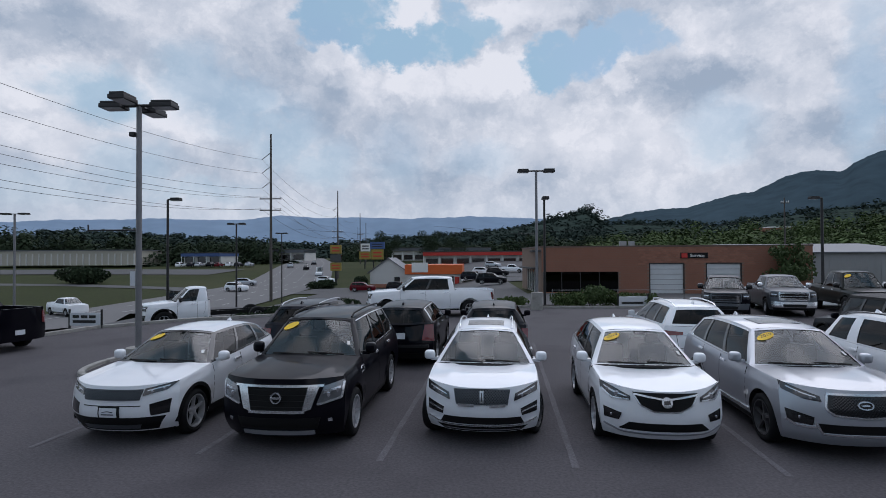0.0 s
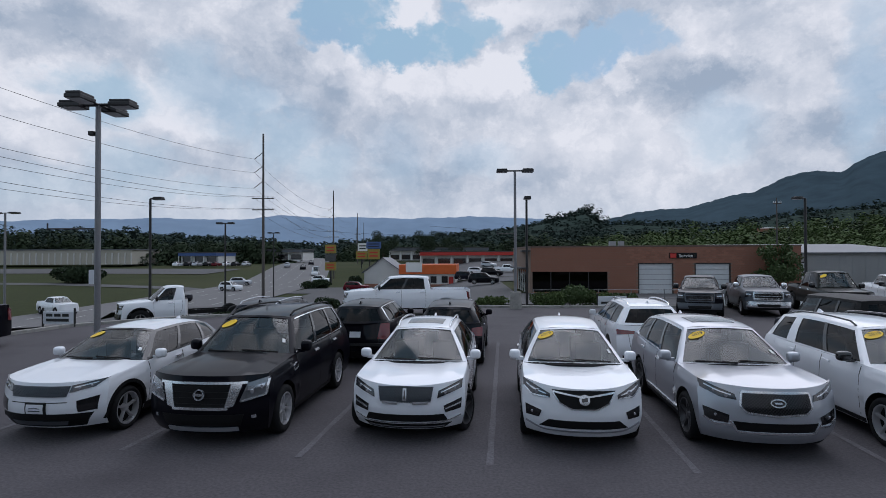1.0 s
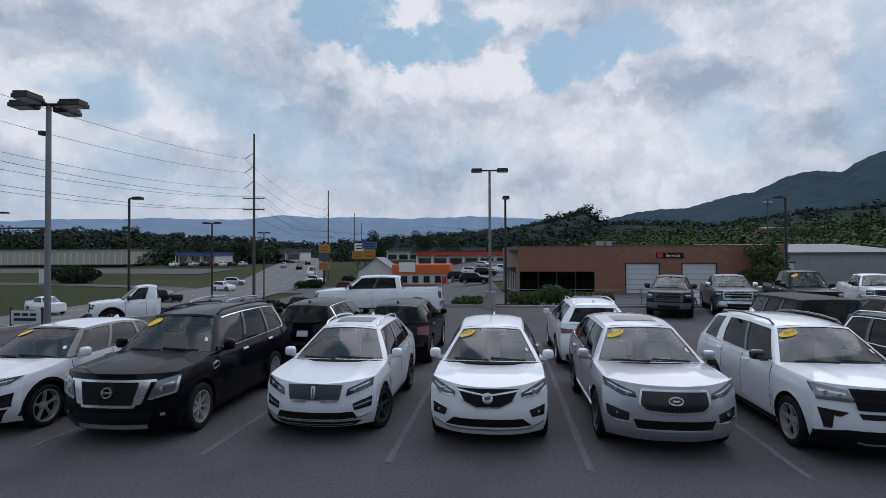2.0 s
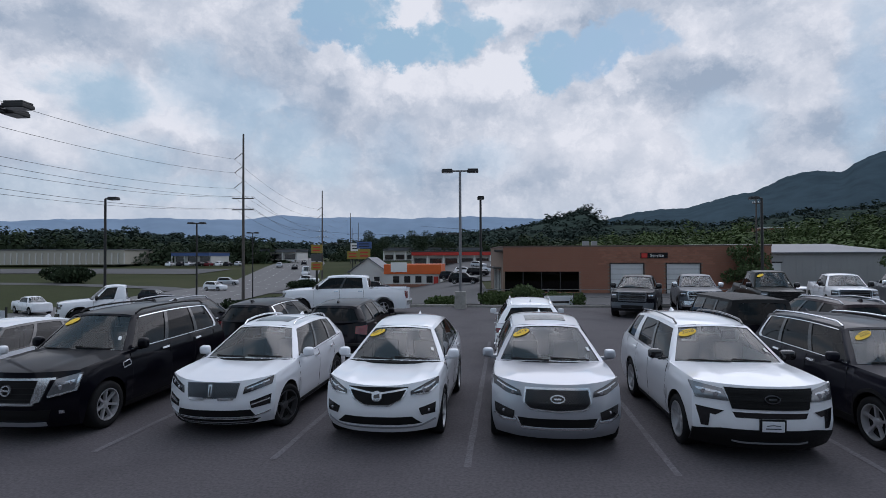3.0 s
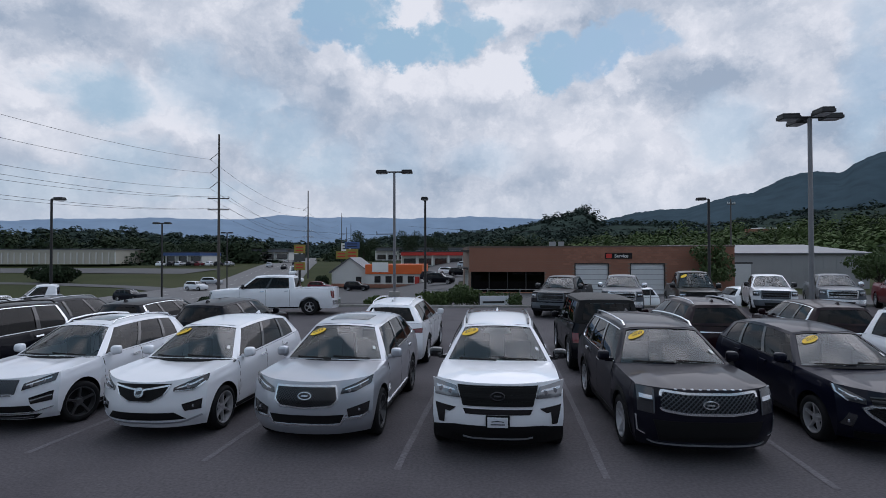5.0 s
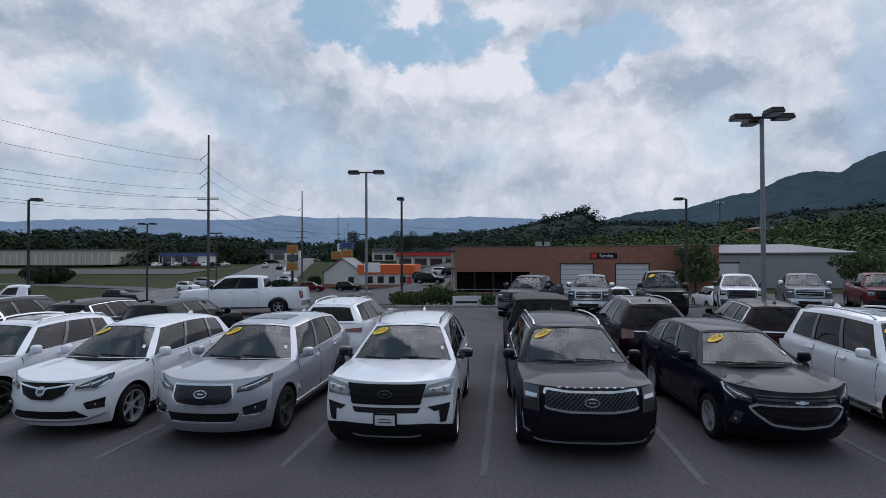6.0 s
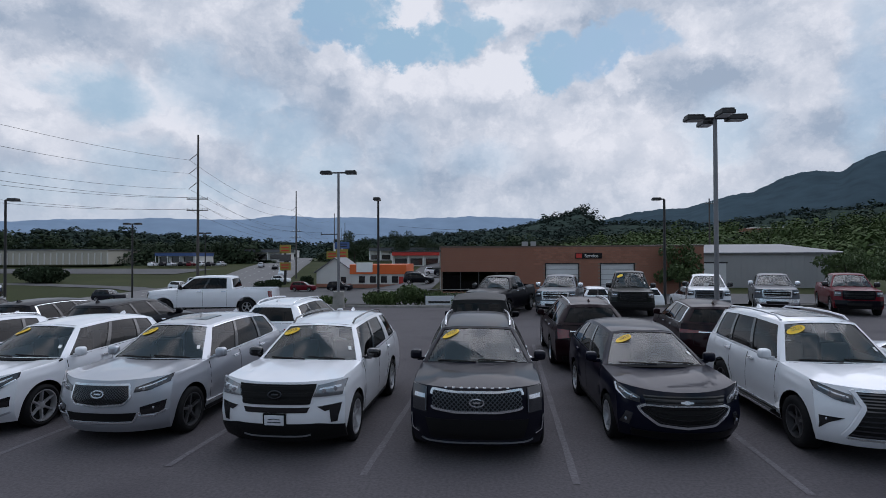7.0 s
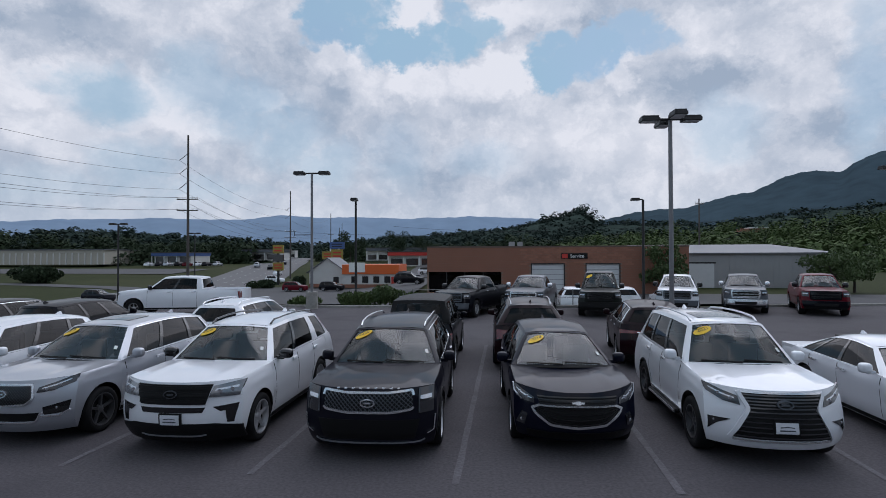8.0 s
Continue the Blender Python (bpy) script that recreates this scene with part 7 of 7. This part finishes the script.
def truck_face(trim, grille=TRIM, plate=True, slats=3, zlow=0.82):
    out = [("grille", "f", grille, [(-0.60, 1.18), (0.60, 1.18)], [(-0.56, zlow), (0.56, zlow)], dict(one=True, n=20, bars=slats, bm=trim, bw=0.03)),
           ("grille_frame", "f", trim, [(-0.60, 0.82), (-0.63, 1.19), (0.63, 1.19), (0.60, 0.82), (-0.60, 0.82)], None, dict(one=True, w=0.05, off=0.03, n=40)),
           ("headlight", "f", HOUSING, [(0.68, 1.16), (0.96, 1.17)], [(0.68, 0.94), (0.96, 0.94)], dict(off=0.014, bulbs=[(0.76, 1.05, 0.06), (0.88, 1.05, 0.05)])),
           ("bumper_bar", "f", trim, [(-0.96, 0.74), (0.96, 0.74)], [(-0.92, 0.46), (0.92, 0.46)], dict(one=True, off=0.06, n=24)),
           ("bumper_slot", "f", PLASTIC, [(-0.5, 0.62), (0.5, 0.62)], [(-0.45, 0.48), (0.45, 0.48)], dict(one=True, off=0.075, n=14)),
           ("air_dam", "f", PLASTIC, [(-0.9, 0.46), (0.9, 0.46)], [(-0.85, 0.34), (0.85, 0.34)], dict(one=True, off=0.02, n=20))]
    return out + (dealer_plate(0.55) if plate else [])


LINE3 = "row of pickup trucks"
for nm, col, x, y, yaw, lab, face, extra in (
        ("pickup", BLACK, 12.2, 25.6, -23, "black full-size pickup truck", truck_face(SLATE, TRIM, False, 2), {}),
        ("pickup", SLATE, 15.75, 26.4, -16, "silver grey pickup truck with a chrome bumper", truck_face(CHROME, TRIM), dict(mirror=CHROME)),
        ("pickup", GREEN_GREY, 19.35, 26.0, -13, "dark green lifted pickup truck with towing mirrors", truck_face(PLASTIC, TRIM, False), dict(H=2.15, r=0.46, gc=0.5, year=" ")),
        ("pickup", WHITE, 23.4, 27.2, -21, "white pickup truck with a bonnet scoop", truck_face(SLATE, TRIM, False), {}),
        ("pickup", SLATE, 27.0, 27.8, -24, "slate grey pickup truck with a chrome grille", truck_face(CHROME, TRIM), dict(mirror=CHROME)),
        ("pickup", RED, 30.2, 26.7, -24, "dark red full-size pickup truck", truck_face(BLACK, TRIM), dict(H=2.0))):
    vehicle(nm, lab, "pickup", col, x, y, yaw, group=LINE3, **{**TRUCK, **extra, "fit": face})
vehicle("pickup", "white crew-cab pickup truck parked side-on", "pickup", WHITE, -4.7, 27.2, -84, **{**TRUCK, "L": 6.4, "H": 2.0, "wb": 4.07, "yc": 1.62, "yA1": 2.35, "yD0": 4.32, "yD1": 4.16, "bed": (4.42, 1.31), "fit": truck_face(CHROME) + [("tail_lamp", "r", RED_LENS, [(0.80, 1.22), (0.97, 1.22)], [(0.80, 0.85), (0.97, 0.85)], dict(off=0.015)), ("rear_bumper", "r", CHROME, [(-0.95, 0.74), (0.95, 0.74)], [(-0.92, 0.52), (0.92, 0.52)], dict(one=True, off=0.08, n=20))], "mirror": TRIM, "side_fit": ()})
vehicle("pickup", "white single-cab work truck with a bare chassis", "pickup", WHITE, -15.7, 26.0, -56, z=-0.52, **{**TRUCK, "L": 3.2, "wb": 2.3, "front_only": True, "year": None, "r": 0.45, "H": 2.05, "yD0": 3.0, "yD1": 2.9, "wind": ((0.08, 0.62),), "bed": None, "zb1": 1.34, "fit": truck_face(TRIM), "clad": PLASTIC})
rig = thing("truck_chassis", "bare black truck frame with rear wheels behind the work cab", "chassis", -15.7, 26.0, -0.52, -56)
for sx in (-0.42, 0.42):
    part("frame_rail", boxed(sx - 0.04, sx + 0.04, 3.0, 6.9, 0.55, 0.75), PLASTIC, rig)
for yy in (3.6, 4.6, 5.9, 6.85):
    part("cross_member", boxed(-0.38, 0.38, yy - 0.05, yy + 0.05, 0.58, 0.72), PLASTIC, rig)
for sx in (-0.86, 0.86):
    add_wheel(rig, sx, 5.4, 0.46, 0.30, 0.24, 8, ALLOY)
part("axle", tube(bmesh.new(), (-0.8, 5.4, 0.46), (0.8, 5.4, 0.46), 0.07), PLASTIC, rig)
vehicle("pickup", "black and red pickup truck seen from its tail", "pickup", BLACK, -13.95, 16.9, 256, tail_at=True, **{**TRUCK, "fit": [("tail_lamp", "r", RED_LENS, [(0.80, 1.25), (0.97, 1.25)], [(0.80, 0.85), (0.97, 0.85)], dict(off=0.015)), *rear_plate(0.62)]})

# ---- traffic and parked cars far off ----
FARC = dict(simple=True, seats=False, fin=False, handles=None)
FART = {**TRUCK, **FARC}
far_cars = [("pickup", WHITE, -41.5, 57, 60, "white pickup truck on the highway", FART), ("suv", GREY, -37, 74, 78, "dark car on the highway", FARC),
            ("sedan", WHITE, -40, 98, 70, "pale car on the highway", FARC), ("van", WHITE, -41, 150, 10, "white delivery van on the highway", dict(FARC, H=2.6, L=5.5, roofdrop=(0.02, 0.02), xr=0.85)),
            ("suv", SILVER, -46, 118, 100, "silver car on the highway", FARC), ("suv", BLACK, -52, 175, 15, "dark car on the highway", FARC), ("suv", GREY, -58, 205, 15, "dark car on the highway", FARC),
            ("suv", WHITE, -80, 260, 15, "white car on the highway", FARC), ("suv", SILVER, -62, 190, 195, "silver car on the highway", FARC),
            ("suv", WHITE, 6.5, 122, 80, "white car parked by the shops", FARC), ("suv", BLACK, 9.2, 112, 75, "dark car parked by the shops", FARC), ("suv", BLACK, 6.5, 82, 82, "dark SUV parked by the drive", FARC),
            ("pickup", WHITE, 14, 128, 80, "white pickup parked by the shops", FART), ("suv", GREY, 4.0, 104, 84, "dark car parked by the shops", FARC), ("suv", SILVER, 10, 150, 60, "silver car parked by the shops", FARC),
            ("suv", RED, -16, 97, 84, "dark red car parked at the snack bar", FARC), ("suv", BLACK, -9.5, 98, 84, "dark car parked at the snack bar", FARC), ("suv", WHITE, -30, 125, 80, "white car beside the roadside sign", FARC)]
for wx in (20.7, 24.2, 27.6):
    far_cars.append(("suv", WHITE, wx, 41.5, 175, "white car parked behind the pickups", FARC))
for k in range(8):
    far_cars.append(("suv", (WHITE, GREY, SILVER, BLACK, RED)[k % 5], -104 + k * 3.6, 196 + (k % 2), 178, "car parked before the blue shop", FARC))
for nm, col, x, y, yaw, lab, sp in far_cars:
    vehicle(nm, lab, "car", col, x, y, yaw, z=ground_z(x, y) + 0.1, group="far cars", **sp)
